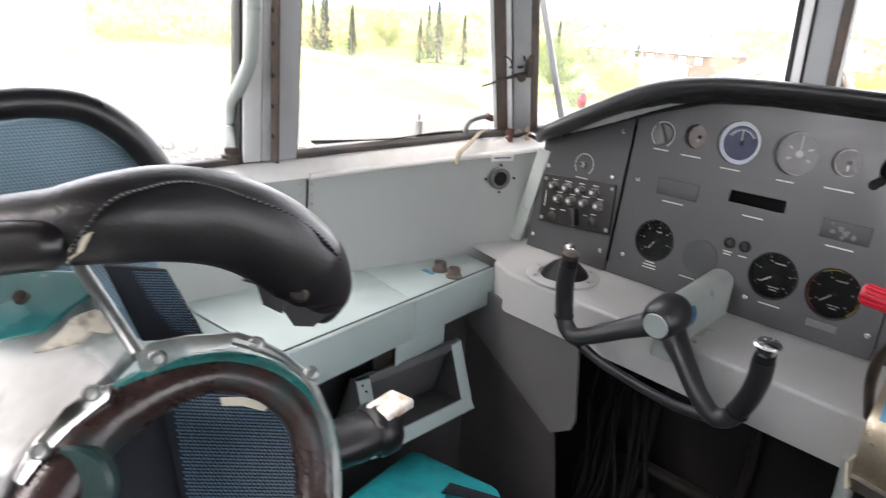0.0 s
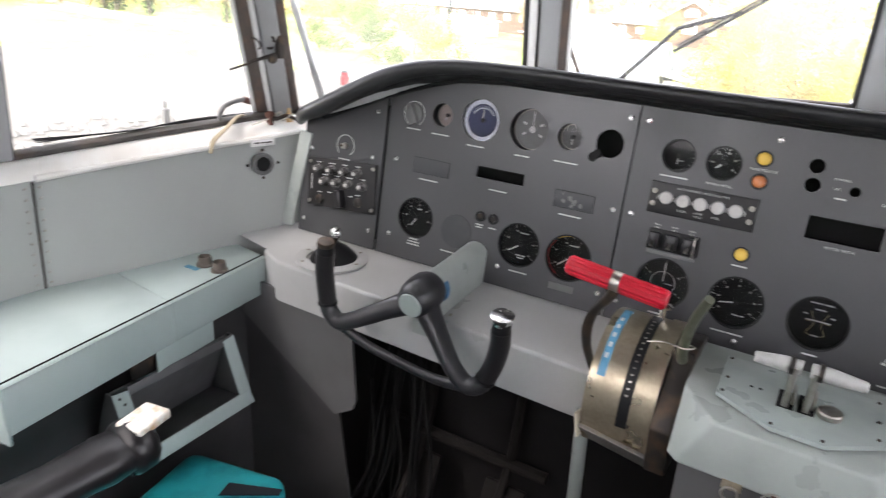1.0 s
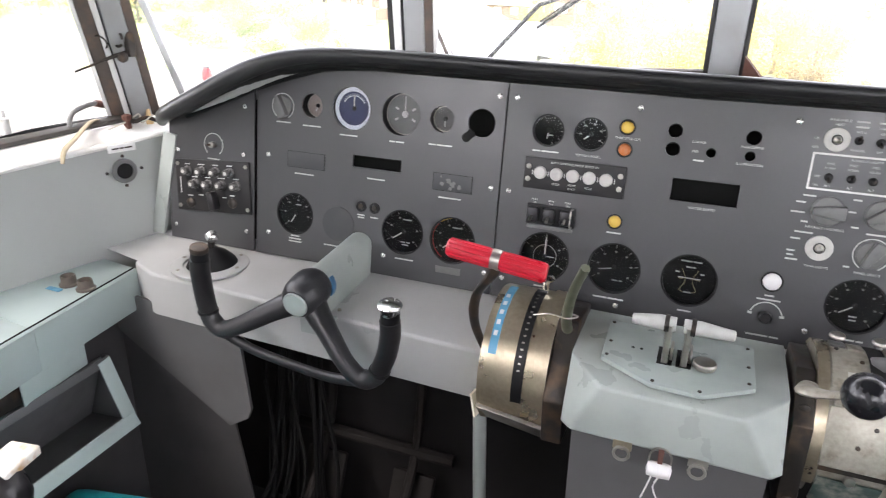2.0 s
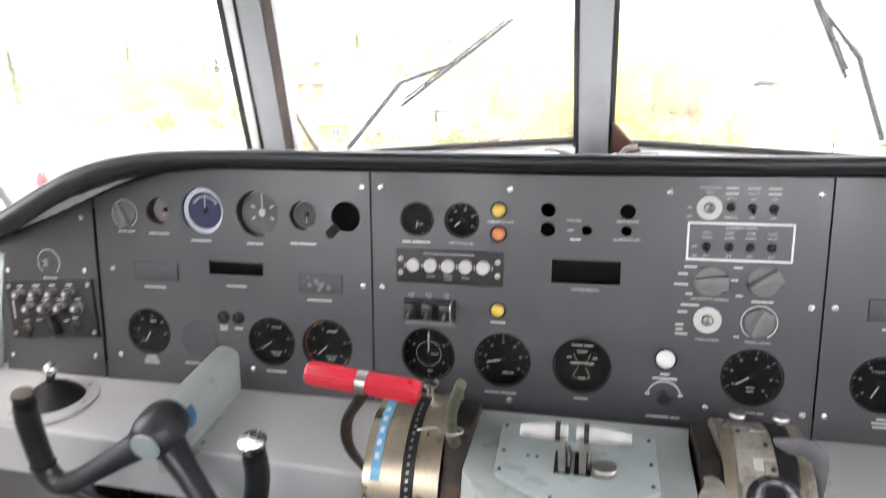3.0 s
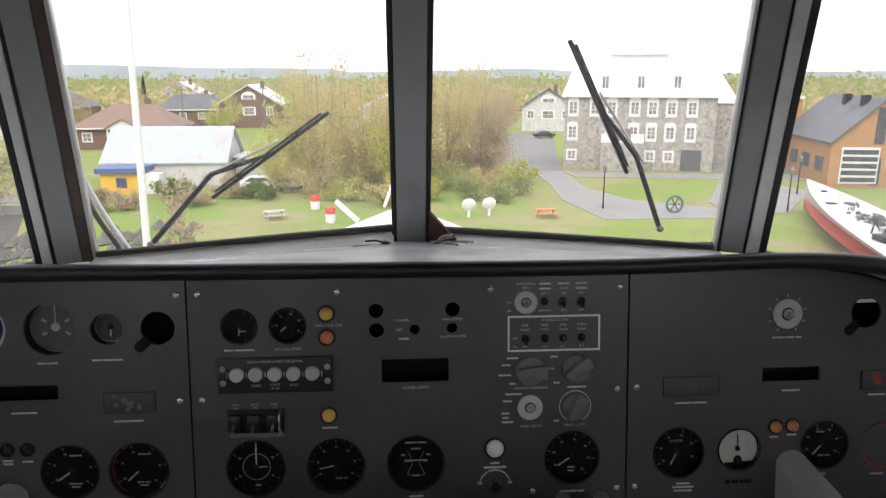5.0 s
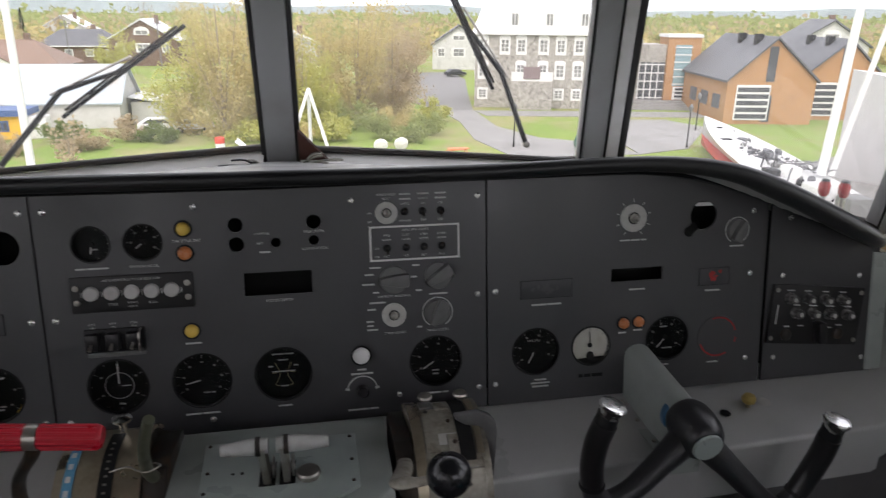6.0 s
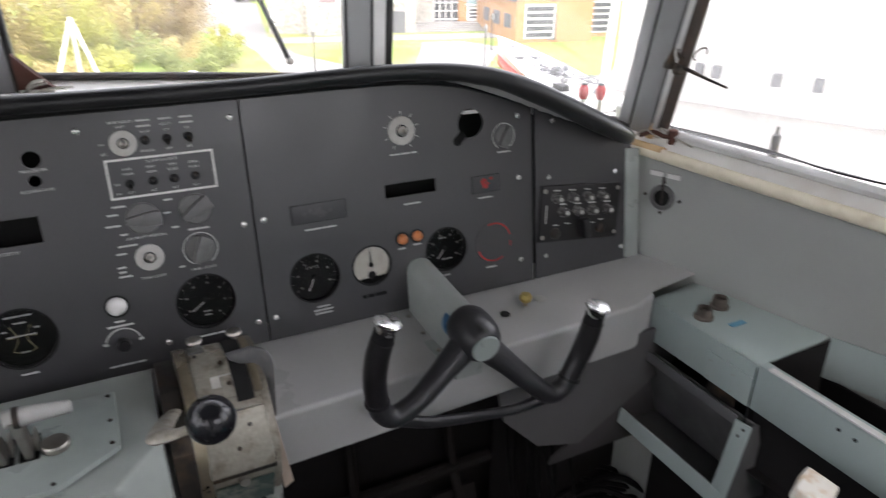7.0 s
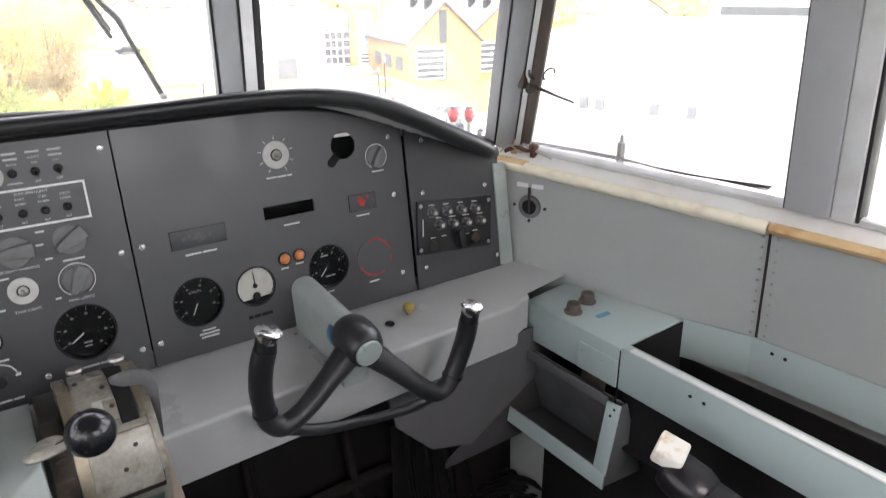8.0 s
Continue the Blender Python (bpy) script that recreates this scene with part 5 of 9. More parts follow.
# ---- control yokes ----
def yoke(x, y, z, turn, label):
    e = thing("control_yoke", label, "control yoke", T(x, y, z), group="control yokes")
    # housing between panel and wheel
    bm = bmesh.new()
    prof = []
    w = 0.0235
    for i in range(9):
        a = math.pi * i / 8
        prof.append((w * math.cos(a), 0.010 + w * 0.9 * math.sin(a)))
    prof = [(w, -0.075)] + prof + [(-w, -0.075)]
    a0, b0 = [], []
    for px, pz in prof:
        a0.append(bm.verts.new((px, 0.045, pz + (0.004 if pz > 0 else -0.006))))
        b0.append(bm.verts.new((px * 1.08, 0.237, (pz + 0.018) if pz > -0.07 else -0.047)))
    for i in range(len(prof) - 1):
        bm.faces.new((a0[i], a0[i + 1], b0[i + 1], b0[i]))
    bm.faces.new(a0)
    bm.faces.new(b0)
    bmesh.ops.recalc_face_normals(bm, faces=bm.faces[:])
    hs = part("column_housing", bm, M_PALE, e, "pale blue-green column housing", sharp=0.9)
    for s in (-1, 1):
        part("foot_flange", box(bmesh.new(), (s * 0.033, 0.145, -0.046), (0.018, 0.185, 0.004), 0.001, R(-3, "X")), M_PALE, hs)
        for k in range(3):
            part("bolt", lathe(bmesh.new(), [(0.004, 0), (0.0035, 0.003), (0.0005, 0.0035)], T(s * 0.035, 0.085 + 0.06 * k, -0.0455), 8, "z"), M_STEEL, hs)
    part("blue_band", lathe(bmesh.new(), [(0.0290, 0.088), (0.0300, 0.086), (0.0300, 0.076), (0.0285, 0.074)], T(0, 0, 0.003), 24), M_BLUEBAND, e, "blue tape band")
    # hub
    hub = part("hub", lathe(bmesh.new(), [(0.018, 0.074), (0.030, 0.070), (0.0355, 0.058), (0.0375, 0.040), (0.0365, 0.020), (0.0320, 0.006), (0.0265, -0.001), (0.0250, -0.002), (0.010, -0.002)], R(10, "X"), 30), M_YOKE, e, "black cast hub")
    part("hub_cap", lathe(bmesh.new(), [(0.0235, -0.001), (0.0230, -0.005), (0.0215, -0.0062), (0.001, -0.0064)], R(10, "X"), 28), M_PLATE, hub, "pale round cap")
    m = R(-turn, "Y")

    def tr(pts):
        return [m @ Vector(p) for p in pts]

    yg = -0.012
    arms = bmesh.new()
    for s in (-1, 1):
        tube(arms, tr([(s * 0.012, 0.034, -0.010), (s * 0.058, 0.012, -0.041), (s * 0.105, yg + 0.004, -0.074), (s * 0.140, yg, -0.093), (s * 0.163, yg, -0.082), (s * 0.174, yg, -0.060)]),
             [0.0255, 0.0190, 0.0165, 0.0165, 0.0165, 0.0160], 14, smooth=6, up=(0, 1, 0))
    part("spokes", arms, M_YOKE, e, "black cast spokes", sharp=0.8)
    low = bmesh.new()
    tube(low, tr([(-0.140, yg, -0.098), (-0.08, yg + 0.004, -0.116), (0, yg + 0.008, -0.122), (0.08, yg + 0.004, -0.116), (0.140, yg, -0.098)]), [0.011, 0.0095, 0.009, 0.0095, 0.011], 12, 0.8, 6, (0, 1, 0))
    part("lower_rim", low, M_YOKE, e, "thin lower rim", sharp=0.8)
    for s in (-1, 1):
        g = bmesh.new()
        tube(g, tr([(s * 0.172, yg, -0.064), (s * 0.181, yg, -0.030), (s * 0.185, yg - 0.004, 0.010), (s * 0.183, yg - 0.008, 0.040)]), [0.0168, 0.0172, 0.0175, 0.0172], 16, smooth=5, up=(0, 1, 0))
        gr = part("grip", g, M_GRIP, e, "black moulded grip", sharp=0.8)
        g = bmesh.new()
        tube(g, tr([(s * 0.1715, yg, -0.068), (s * 0.1725, yg, -0.063)]), 0.0185, 16, smooth=0, up=(0, 1, 0))
        g2 = bmesh.new()
        tube(g2, tr([(s * 0.183, yg - 0.0075, 0.037), (s * 0.1825, yg - 0.009, 0.056)]), [0.0160, 0.0155], 16, smooth=0, up=(0, 1, 0))
        part("collar", g, M_BLACK, gr, "black collar")
        part("collar", g2, M_BLACK, gr, "black collar")
        top = m @ Vector((s * 0.1822, yg - 0.010, 0.054))
        axis = m.to_3x3() @ Vector((-s * 0.05, -0.12, 1)).normalized()
        q = T(*top) @ axis.to_track_quat("Z", "Y").to_matrix().to_4x4()
        silver = x > 0 or s > 0
        part("cap", lathe(bmesh.new(), [(0.0145, 0), (0.0150, 0.006), (0.0190, 0.012), (0.0200, 0.016), (0.0180, 0.0185), (0.010, 0.0200), (0.001, 0.0202)] if silver else [(0.0150, 0), (0.0165, 0.004), (0.0150, 0.010), (0.008, 0.012), (0.001, 0.012)], q, 24, "z"),
             M_CHROME if silver else M_DARKMET, gr, "polished metal cap" if silver else "worn open cap")
    return e


yoke(0.624, -0.252, 0.772, -10, "black control yoke with chrome capped grips")
yoke(-0.605, -0.257, 0.762, -7, "black control yoke with one cap missing")

# joystick in the port shelf
e = thing("joystick", "small joystick with chrome ball in a round plate", "joystick", T(-0.905, -0.110, shelf_z(-0.110)))
part("mount_plate", lathe(bmesh.new(), [(0.078, -0.002), (0.078, 0.003), (0.074, 0.005), (0.054, 0.005), (0.052, 0.001)], None, 40, "z"), M_SHELF, e, "grey round plate")
part("boot", lathe(bmesh.new(), [(0.052, 0.002), (0.045, 0.014), (0.030, 0.028), (0.016, 0.036), (0.010, 0.040)], T(0.004, 0.002, 0), 28, "z"), M_BLACK, e, "black rubber boot")
part("stick", tube(bmesh.new(), [(0.004, 0, 0.034), (0.010, 0.0, 0.056)], 0.007, 12, smooth=0), M_DARKMET, e)
part("ball", lathe(bmesh.new(), [(0.0125 * math.sin(math.pi * i / 12) + 0.0004, 0.064 - 0.0125 * math.cos(math.pi * i / 12)) for i in range(13)], T(0.011, 0, 0), 20, "z"), M_CHROME, e, "chrome ball")
for k in range(6):
    a = 2 * math.pi * k / 6
    part("screw", lathe(bmesh.new(), [(0.004, 0.005), (0.0035, 0.0065), (0.0005, 0.007)], T(0.066 * math.cos(a), 0.066 * math.sin(a), 0), 8, "z"), M_STEEL, e)

e = thing("push_knob", "small brass push knob on the shelf", "knob", T(0.802, -0.095, shelf_z(-0.095)))
part("stem", lathe(bmesh.new(), [(0.005, -0.002), (0.005, 0.006), (0.003, 0.007)], None, 12, "z"), M_BRASS, e)
part("knob", lathe(bmesh.new(), [(0.006, 0.004), (0.0115, 0.009), (0.0125, 0.015), (0.009, 0.021), (0.001, 0.023)], None, 20, "z"), mat("brass_knob", (0.50, 0.38, 0.12), 0.4, 0.4, stain=0.3, stain_size=80), e, "brass head")
part("empty_hole", lathe(bmesh.new(), [(0.009, 0.0005), (0.009, 0.0012), (0.0005, 0.0012)], T(-0.053, -0.016, 0) @ R(6.3, "X"), 18, "z"), M_VOID, e, "black hole beside it")
part("paint_spot", lathe(bmesh.new(), [(0.012, 0.0005), (0.011, 0.0011), (0.0005, 0.0011)], T(0.036, 0.006, 0) @ R(6.3, "X"), 14, "z"), M_KNOBW, e, "bare pale spot")

# ---- centre pedestal ----
e = thing("throttle_pedestal", "pale blue-green centre pedestal with throttle levers", "pedestal", T(0, 0, 0))
bm = bmesh.new()
top = [(-0.135, -0.085, 0.768), (0.165, -0.085, 0.766), (0.162, -0.256, 0.772), (0.106, -0.327, 0.772), (-0.080, -0.327, 0.774), (-0.134, -0.252, 0.775)]
low = [(-0.135, -0.085, 0.675), (0.165, -0.085, 0.675), (0.165, -0.310, 0.688), (0.150, -0.328, 0.690), (-0.116, -0.328, 0.694), (-0.132, -0.310, 0.692)]
t = [bm.verts.new(p) for p in top]
l = [bm.verts.new(p) for p in low]
bm.faces.new(t)
bm.faces.new(l)
for i in range(6):
    j = (i + 1) % 6
    bm.faces.new((t[i], t[j], l[j], l[i]))
bmesh.ops.recalc_face_normals(bm, faces=bm.faces[:])
bmesh.ops.bevel(bm, geom=[ed for ed in bm.edges if all(v.co.y < -0.15 for v in ed.verts)], offset=0.0055, segments=3, affect="EDGES", profile=0.5)
part("body", bm, M_PALE, e, sharp=0.7)
plate_pts = [(-0.094, -0.138), (0.117, -0.145), (0.117, -0.262), (0.050, -0.308), (-0.016, -0.305), (-0.090, -0.258)]
bm = bmesh.new()
vs = [bm.verts.new((x, y, 0.7765 + 0.0 * y)) for x, y in plate_pts]
f = bm.faces.new(vs)
r = bmesh.ops.extrude_face_region(bm, geom=[f])
bmesh.ops.translate(bm, verts=[g for g in r["geom"] if isinstance(g, bmesh.types.BMVert)], vec=(0, 0, 0.0065))
bmesh.ops.recalc_face_normals(bm, faces=bm.faces[:])
bmesh.ops.bevel(bm, geom=[ed for ed in bm.edges if all(v.co.z > 0.78 for v in ed.verts)], offset=0.0015, segments=2, affect="EDGES", profile=0.5)
pl = part("cover_plate", bm, M_PLATE, e, "pale cover plate")
for x, y in plate_pts + [(-0.09, -0.2), (0.117, -0.2)]:
    part("screw", lathe(bmesh.new(), [(0.0028, 0.783), (0.0024, 0.7845), (0.0004, 0.7848)], T(x * 0.93, y + (0.008 if y < -0.2 else -0.008), 0), 8, "z"), M_DARKMET, pl)
for x in (-0.030, -0.018):
    part("screw_hole", lathe(bmesh.new(), [(0.0025, 0.7832), (0.0025, 0.7838), (0.0004, 0.7838)], T(x - 0.02, -0.215, 0), 8, "z"), M_VOID, pl)
for x, s in ((-0.004, -1), (0.022, 1)):
    part("lever_slot", box(bmesh.new(), (x, -0.222, 0.7832), (0.021, 0.050, 0.0012)), M_VOID, pl, "black lever slot")
    lv = part("throttle_lever", slab([(x - 0.0045, -0.238, 0.770), (x - 0.0045, -0.206, 0.770), (x - 0.0045, -0.255, 0.862), (x - 0.0045, -0.282, 0.862)], (0.009, 0, 0), 0.002), M_STEEL, e, "worn steel throttle lever")
    bm = bmesh.new()
    cx = x + s * 0.004
    end = 0.046 if s < 0 else 0.053
    tube(bm, [(cx - s * 0.012, -0.270, 0.860), (cx + s * 0.010, -0.270, 0.860), (cx + s * end * 0.88, -0.269, 0.858), (cx + s * end * 0.97, -0.269, 0.858), (cx + s * end, -0.269, 0.858)], [0.0098, 0.0104, 0.0076, 0.0072, 0.0052], 18, smooth=0)
    part("handle", bm, M_HANDLE, lv, "pale tapered throttle handle")
    bm = bmesh.new()
    tube(bm, [(cx - 0.0030, -0.270, 0.860), (cx + 0.0030, -0.270, 0.860)], 0.0122, 18, smooth=0)
    part("band", bm, M_DARKMET, lv, "dark clamp band")
    part("friction_arm", box(bmesh.new(), (x + 0.008, -0.222, 0.790), (0.004, 0.022, 0.030), 0.0015, None), M_STEEL, e)
part("friction_disc", lathe(bmesh.new(), [(0.0150, 0.786), (0.0160, 0.789), (0.0160, 0.793), (0.0145, 0.795), (0.001, 0.7955)], T(0.050, -0.238, 0), 24, "z"), M_STEEL, e, "steel friction disc")
part("disc_stem", lathe(bmesh.new(), [(0.006, 0.778), (0.006, 0.788), (0.002, 0.788)], T(0.050, -0.238, 0), 12, "z"), M_DARKMET, e)
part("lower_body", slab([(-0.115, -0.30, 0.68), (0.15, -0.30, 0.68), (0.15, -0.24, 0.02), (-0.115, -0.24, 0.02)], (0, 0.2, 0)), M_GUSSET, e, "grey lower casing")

# latch rings and the tag hanging under the pedestal's edge
e = thing("seal_tag", "white seal tag on a wire loop", "tag", T(0.012, -0.328, 0.680))
part("wire_loop", tube(bmesh.new(), [(-0.014, 0, -0.010), (-0.014, -0.002, 0.010), (-0.006, -0.004, 0.022), (0.006, -0.004, 0.022), (0.014, -0.002, 0.010), (0.014, 0, -0.010)], 0.0014, 8, smooth=4), M_STEEL, e, "bent wire loop")
part("tag", lathe(bmesh.new(), [(0.002, -0.017), (0.010, -0.015), (0.011, 0.0), (0.010, 0.015), (0.002, 0.017)], T(0, -0.004, -0.012) @ R(90, "Z"), 14), M_WHITE, e, "white plastic seal")
for s in (-1, 1):
    part("wire_tail", tube(bmesh.new(), [(s * 0.006, -0.004, -0.014), (s * 0.004 - 0.008, -0.006, -0.04), (s * 0.012 - 0.006, -0.004, -0.066)], 0.0013, 6, smooth=4), M_WHITE, e)
part("hasp", slab([(-0.004, 0.001, 0.020), (0.004, 0.001, 0.020), (0.003, -0.004, -0.012), (-0.003, -0.004, -0.012)], (0, -0.003, 0)), M_RUST, e, "rusty hasp strip")
for x in (-0.040, 0.060):
    e = thing("ring_latch", "worn steel ring latch under the pedestal edge", "latch", T(x, -0.325, 0.692), group="ring latches")
    part("hinge_plate", box(bmesh.new(), (0, -0.001, -0.002), (0.026, 0.004, 0.015), 0.001), M_BRASS if x < 0 else M_STEEL, e)
    bm = bmesh.new()
    tube(bm, [(0.0105 * math.cos(2 * math.pi * i / 16), -0.005, -0.014 + 0.0105 * math.sin(2 * math.pi * i / 16)) for i in range(17)], 0.0022, 8, smooth=0, up=(0, 1, 0))
    part("ring", bm, M_STEEL, e, "steel ring")


# ---- quadrant drums on either side of the pedestal ----
def drum_arc(bm, cx0, cx1, r, a0, a1, n=22, thick=0.003, c=(-0.150, 0.690)):
    """A bent sheet on a drum whose axis lies along x; angles from straight up, towards the seats."""
    rows = []
    for i in range(n + 1):
        a = radians(a0 + (a1 - a0) * i / n)
        d = Vector((0, -math.sin(a), math.cos(a)))
        o = Vector((0, c[0], c[1]))
        rows.append([bm.verts.new(o + d * q + Vector((x, 0, 0))) for x, q in ((cx0, r), (cx1, r), (cx1, r - thick), (cx0, r - thick))])
    fs = []
    for p, q in zip(rows, rows[1:]):
        for k in range(4):
            fs.append(bm.faces.new((p[k], p[(k + 1) % 4], q[(k + 1) % 4], q[k])))
    fs += [bm.faces.new(rows[0]), bm.faces.new(rows[-1])]
    bmesh.ops.recalc_face_normals(bm, faces=fs)
    return bm


def drum_side(x, th, r, c, cut=0.565):
    bm = bmesh.new()
    pts = []
    for i in range(21):
        a = radians(-60 + 190 * i / 20)
        pts.append((c[0] - r * math.sin(a), c[1] + r * math.cos(a)))
    pts = [(-0.06, 0.60)] + pts
    f = bm.faces.new([bm.verts.new((x, y, z)) for y, z in pts])
    rr = bmesh.ops.extrude_face_region(bm, geom=[f])
    bmesh.ops.translate(bm, verts=[g for g in rr["geom"] if isinstance(g, bmesh.types.BMVert)], vec=(th, 0, 0))
    bmesh.ops.recalc_face_normals(bm, faces=bm.faces[:])
    return bm


C_L, R_L = (-0.150, 0.690), 0.118
e = thing("landing_quadrant", "bronze lever quadrant with a red T-handle", "lever quadrant", T(0, 0, 0))
part("drum_shell", drum_arc(bmesh.new(), -0.272, -0.168, R_L, -45, 118), M_BRASS, e, "bronze drum shell", sharp=0.8)
part("side_cheek", drum_side(-0.274, 0.010, R_L - 0.001, C_L), M_BRASS, e)
part("side_cheek", drum_side(-0.180, 0.012, R_L - 0.001, C_L), M_DARKMET, e, "dark side cheek")
part("edge_ring", drum_arc(bmesh.new(), -0.188, -0.166, R_L + 0.003, -45, 118, thick=0.004), M_BRASS, e, sharp=0.8)
part("lever_box", slab([(-0.166, -0.085, 0.60), (-0.166, -0.085, 0.780), (-0.166, -0.205, 0.800), (-0.166, -0.280, 0.70), (-0.166, -0.270, 0.62)], (0.032, 0, 0), 0.003), M_DARKMET, e, "dark lever box")
sl = part("gate_strip", drum_arc(bmesh.new(), -0.218, -0.201, R_L + 0.0025, -10, 96, 30), M_BLACK, e, "black notched gate strip", sharp=0.8)
bm = bmesh.new()
for k in range(14):
    drum_arc(bm, -0.2118, -0.2076, R_L + 0.0034, 2 + 5.2 * k, 3.2 + 5.2 * k, 2, 0.002)
part("notches", bm, M_STEEL, sl, "worn notch marks")
part("tape", drum_arc(bmesh.new(), -0.262, -0.249, R_L + 0.0012, -8, 62, 18, 0.001), M_TAPE, e, "blue tape with worn writing")
bm = bmesh.new()
for k in range(5):
    drum_arc(bm, -0.259, -0.253, R_L + 0.0018, 8 + 9 * k, 12 + 9 * k, 2, 0.0006)
part("tape_marks", bm, M_INK, e)
part("foot_plate", slab([(-0.275, -0.268, 0.652), (-0.166, -0.272, 0.640), (-0.166, -0.238, 0.600), (-0.275, -0.232, 0.612)], (0, 0.006, 0.004), 0.001), M_STEEL, e, "worn steel foot plate")
part("corner_bracket", slab([(-0.284, -0.268, 0.672), (-0.276, -0.270, 0.632), (-0.276, -0.14, 0.600), (-0.284, -0.14, 0.640)], (0.003, 0, 0)), M_CREAM, e, "cream corner bracket")
lv = part("handle_lever", tube(bmesh.new(), [(-0.283, -0.185, 0.700), (-0.282, -0.265, 0.800), (-0.272, -0.292, 0.860), (-0.245, -0.308, 0.905), (-0.240, -0.310, 0.926)], [0.007, 0.0075, 0.008, 0.010, 0.010], 12, 0.7), M_DARKMET, e, "dark bent lever")
a, b = Vector((-0.311, -0.310, 0.936)), Vector((-0.169, -0.310, 0.920))
bm = bmesh.new()
tube(bm, [a, a.lerp(b, 0.02), a.lerp(b, 0.44), a.lerp(b, 0.56), a.lerp(b, 0.98), b], [0.0115, 0.0135, 0.0135, 0.0135, 0.0135, 0.0115], 12, smooth=0)
grip = part("red_handle", bm, M_RED, lv, "ribbed red plastic T-handle")
bm = bmesh.new()
for lo_t, hi_t in ((0.03, 0.44), (0.56, 0.97)):
    for k in range(14):
        q = 2 * math.pi * k / 14
        off = Vector((0.0, math.cos(q), math.sin(q))) * 0.0132
        tube(bm, [a.lerp(b, lo_t) + off, a.lerp(b, hi_t) + off], 0.0015, 5, smooth=0)
part("ribs", bm, M_RED, grip)
bm = bmesh.new()
tube(bm, [a.lerp(b, 0.455), a.lerp(b, 0.545)], 0.0146, 18, smooth=0)
part("ring", bm, M_STEEL, lv, "steel centre ring")
part("second_lever", tube(bmesh.new(), [(-0.150, -0.190, 0.770), (-0.148, -0.240, 0.820), (-0.136, -0.285, 0.885), (-0.118, -0.312, 0.938)], [0.0085, 0.0080, 0.0070, 0.0066], 12), mat("olive_plastic", (0.075, 0.080, 0.052), 0.4, stain=0.3, stain_size=40), e, "olive tube lever")
part("lashing", tube(bmesh.new(), [(-0.205, -0.205, 0.800), (-0.180, -0.215, 0.812), (-0.158, -0.248, 0.828), (-0.142, -0.262, 0.834), (-0.130, -0.250, 0.834), (-0.140, -0.238, 0.830)], 0.0012, 6), M_STEEL, e, "thin lashing cord")
part("clamp_screw", lathe(bmesh.new(), [(0.0055, 0.80), (0.0055, 0.822), (0.013, 0.824), (0.014, 0.828), (0.008, 0.832), (0.001, 0.833)], T(-0.206, -0.120, 0), 14, "z"), M_CHROME, e, "steel clamp screw")
part("support_leg", tube(bmesh.new(), [(-0.288, -0.20, 0.64), (-0.292, -0.15, 0.3), (-0.295, -0.10, 0.0)], 0.0125, 12, smooth=0), M_PALE, e, "pale support leg")

M_TAN = mat("tan_strip", (0.30, 0.24, 0.19), 0.5, stain=0.5, stain_size=40)
C_R, R_R = (-0.145, 0.690), 0.112
e = thing("throttle_quadrant", "worn steel lever quadrant with a black ball knob", "lever quadrant", T(0, 0, 0))
M_WORNSTEEL = mat("scuffed_steel", (0.30, 0.28, 0.235), 0.42, 0.35, grain=0.4, grain_size=160, stain=0.9, stain_size=38, stain_color=(0.13, 0.105, 0.075), bump=0.2, bump_size=120)
part("side_bracket", slab([(0.170, -0.085, 0.58), (0.170, -0.085, 0.775), (0.170, -0.190, 0.790), (0.170, -0.262, 0.740), (0.170, -0.272, 0.600)], (0.026, 0, 0), 0.002), M_DARKMET, e, "dark side bracket")
for y, z in ((-0.215, 0.752), (-0.252, 0.625)):
    part("bolt", lathe(bmesh.new(), [(0.009, 0), (0.009, -0.004), (0.005, -0.006), (0.0005, -0.006)], T(0.184, y - 0.022, z), 12), M_DARKMET, e)

sh_ = part("drum_shell", drum_arc(bmesh.new(), 0.200, 0.300, R_R, -45, 112, 24, 0.003, C_R), M_WORNSTEEL, e, "scuffed steel drum shell", sharp=0.8)
part("side_cheek", drum_side(0.1985, 0.008, R_R - 0.001, C_R), M_WORNSTEEL, e)
part("side_cheek", drum_side(0.294, 0.010, R_R + 0.002, C_R), M_WORNSTEEL, e)
part("edge_ring", drum_arc(bmesh.new(), 0.197, 0.212, R_R + 0.0025, -45, 112, 24, 0.004, C_R), M_BRASS, e, sharp=0.8)
part("lever_slot", drum_arc(bmesh.new(), 0.262, 0.284, R_R + 0.0026, -22, 44, 16, 0.002, C_R), M_VOID, e, "black lever slot", sharp=0.8)
part("marker_plate", drum_arc(bmesh.new(), 0.234, 0.262, R_R + 0.0016, 22, 31, 4, 0.002, C_R), M_KNOBW, e, "pale marker plate")
part("raised_plate", drum_arc(bmesh.new(), 0.215, 0.266, R_R + 0.0012, -14, 36, 10, 0.002, C_R), M_WORNSTEEL, e)
bm = bmesh.new()
for a0, a1, lift in ((50, 90, 0.010),):          # flat front cover with hard edges
    pts = [(x, C_R[0] - (R_R + lift) * math.sin(radians(a)), C_R[1] + (R_R + lift) * math.cos(radians(a))) for a, x in ((a0, 0.213), (a0, 0.293), (a1, 0.296), (a1, 0.210))]
    slab(pts, (0, 0.012, -0.006), 0.0025, bm)
part("cover_panel", bm, M_WORNSTEEL, e, "flat scuffed front cover")
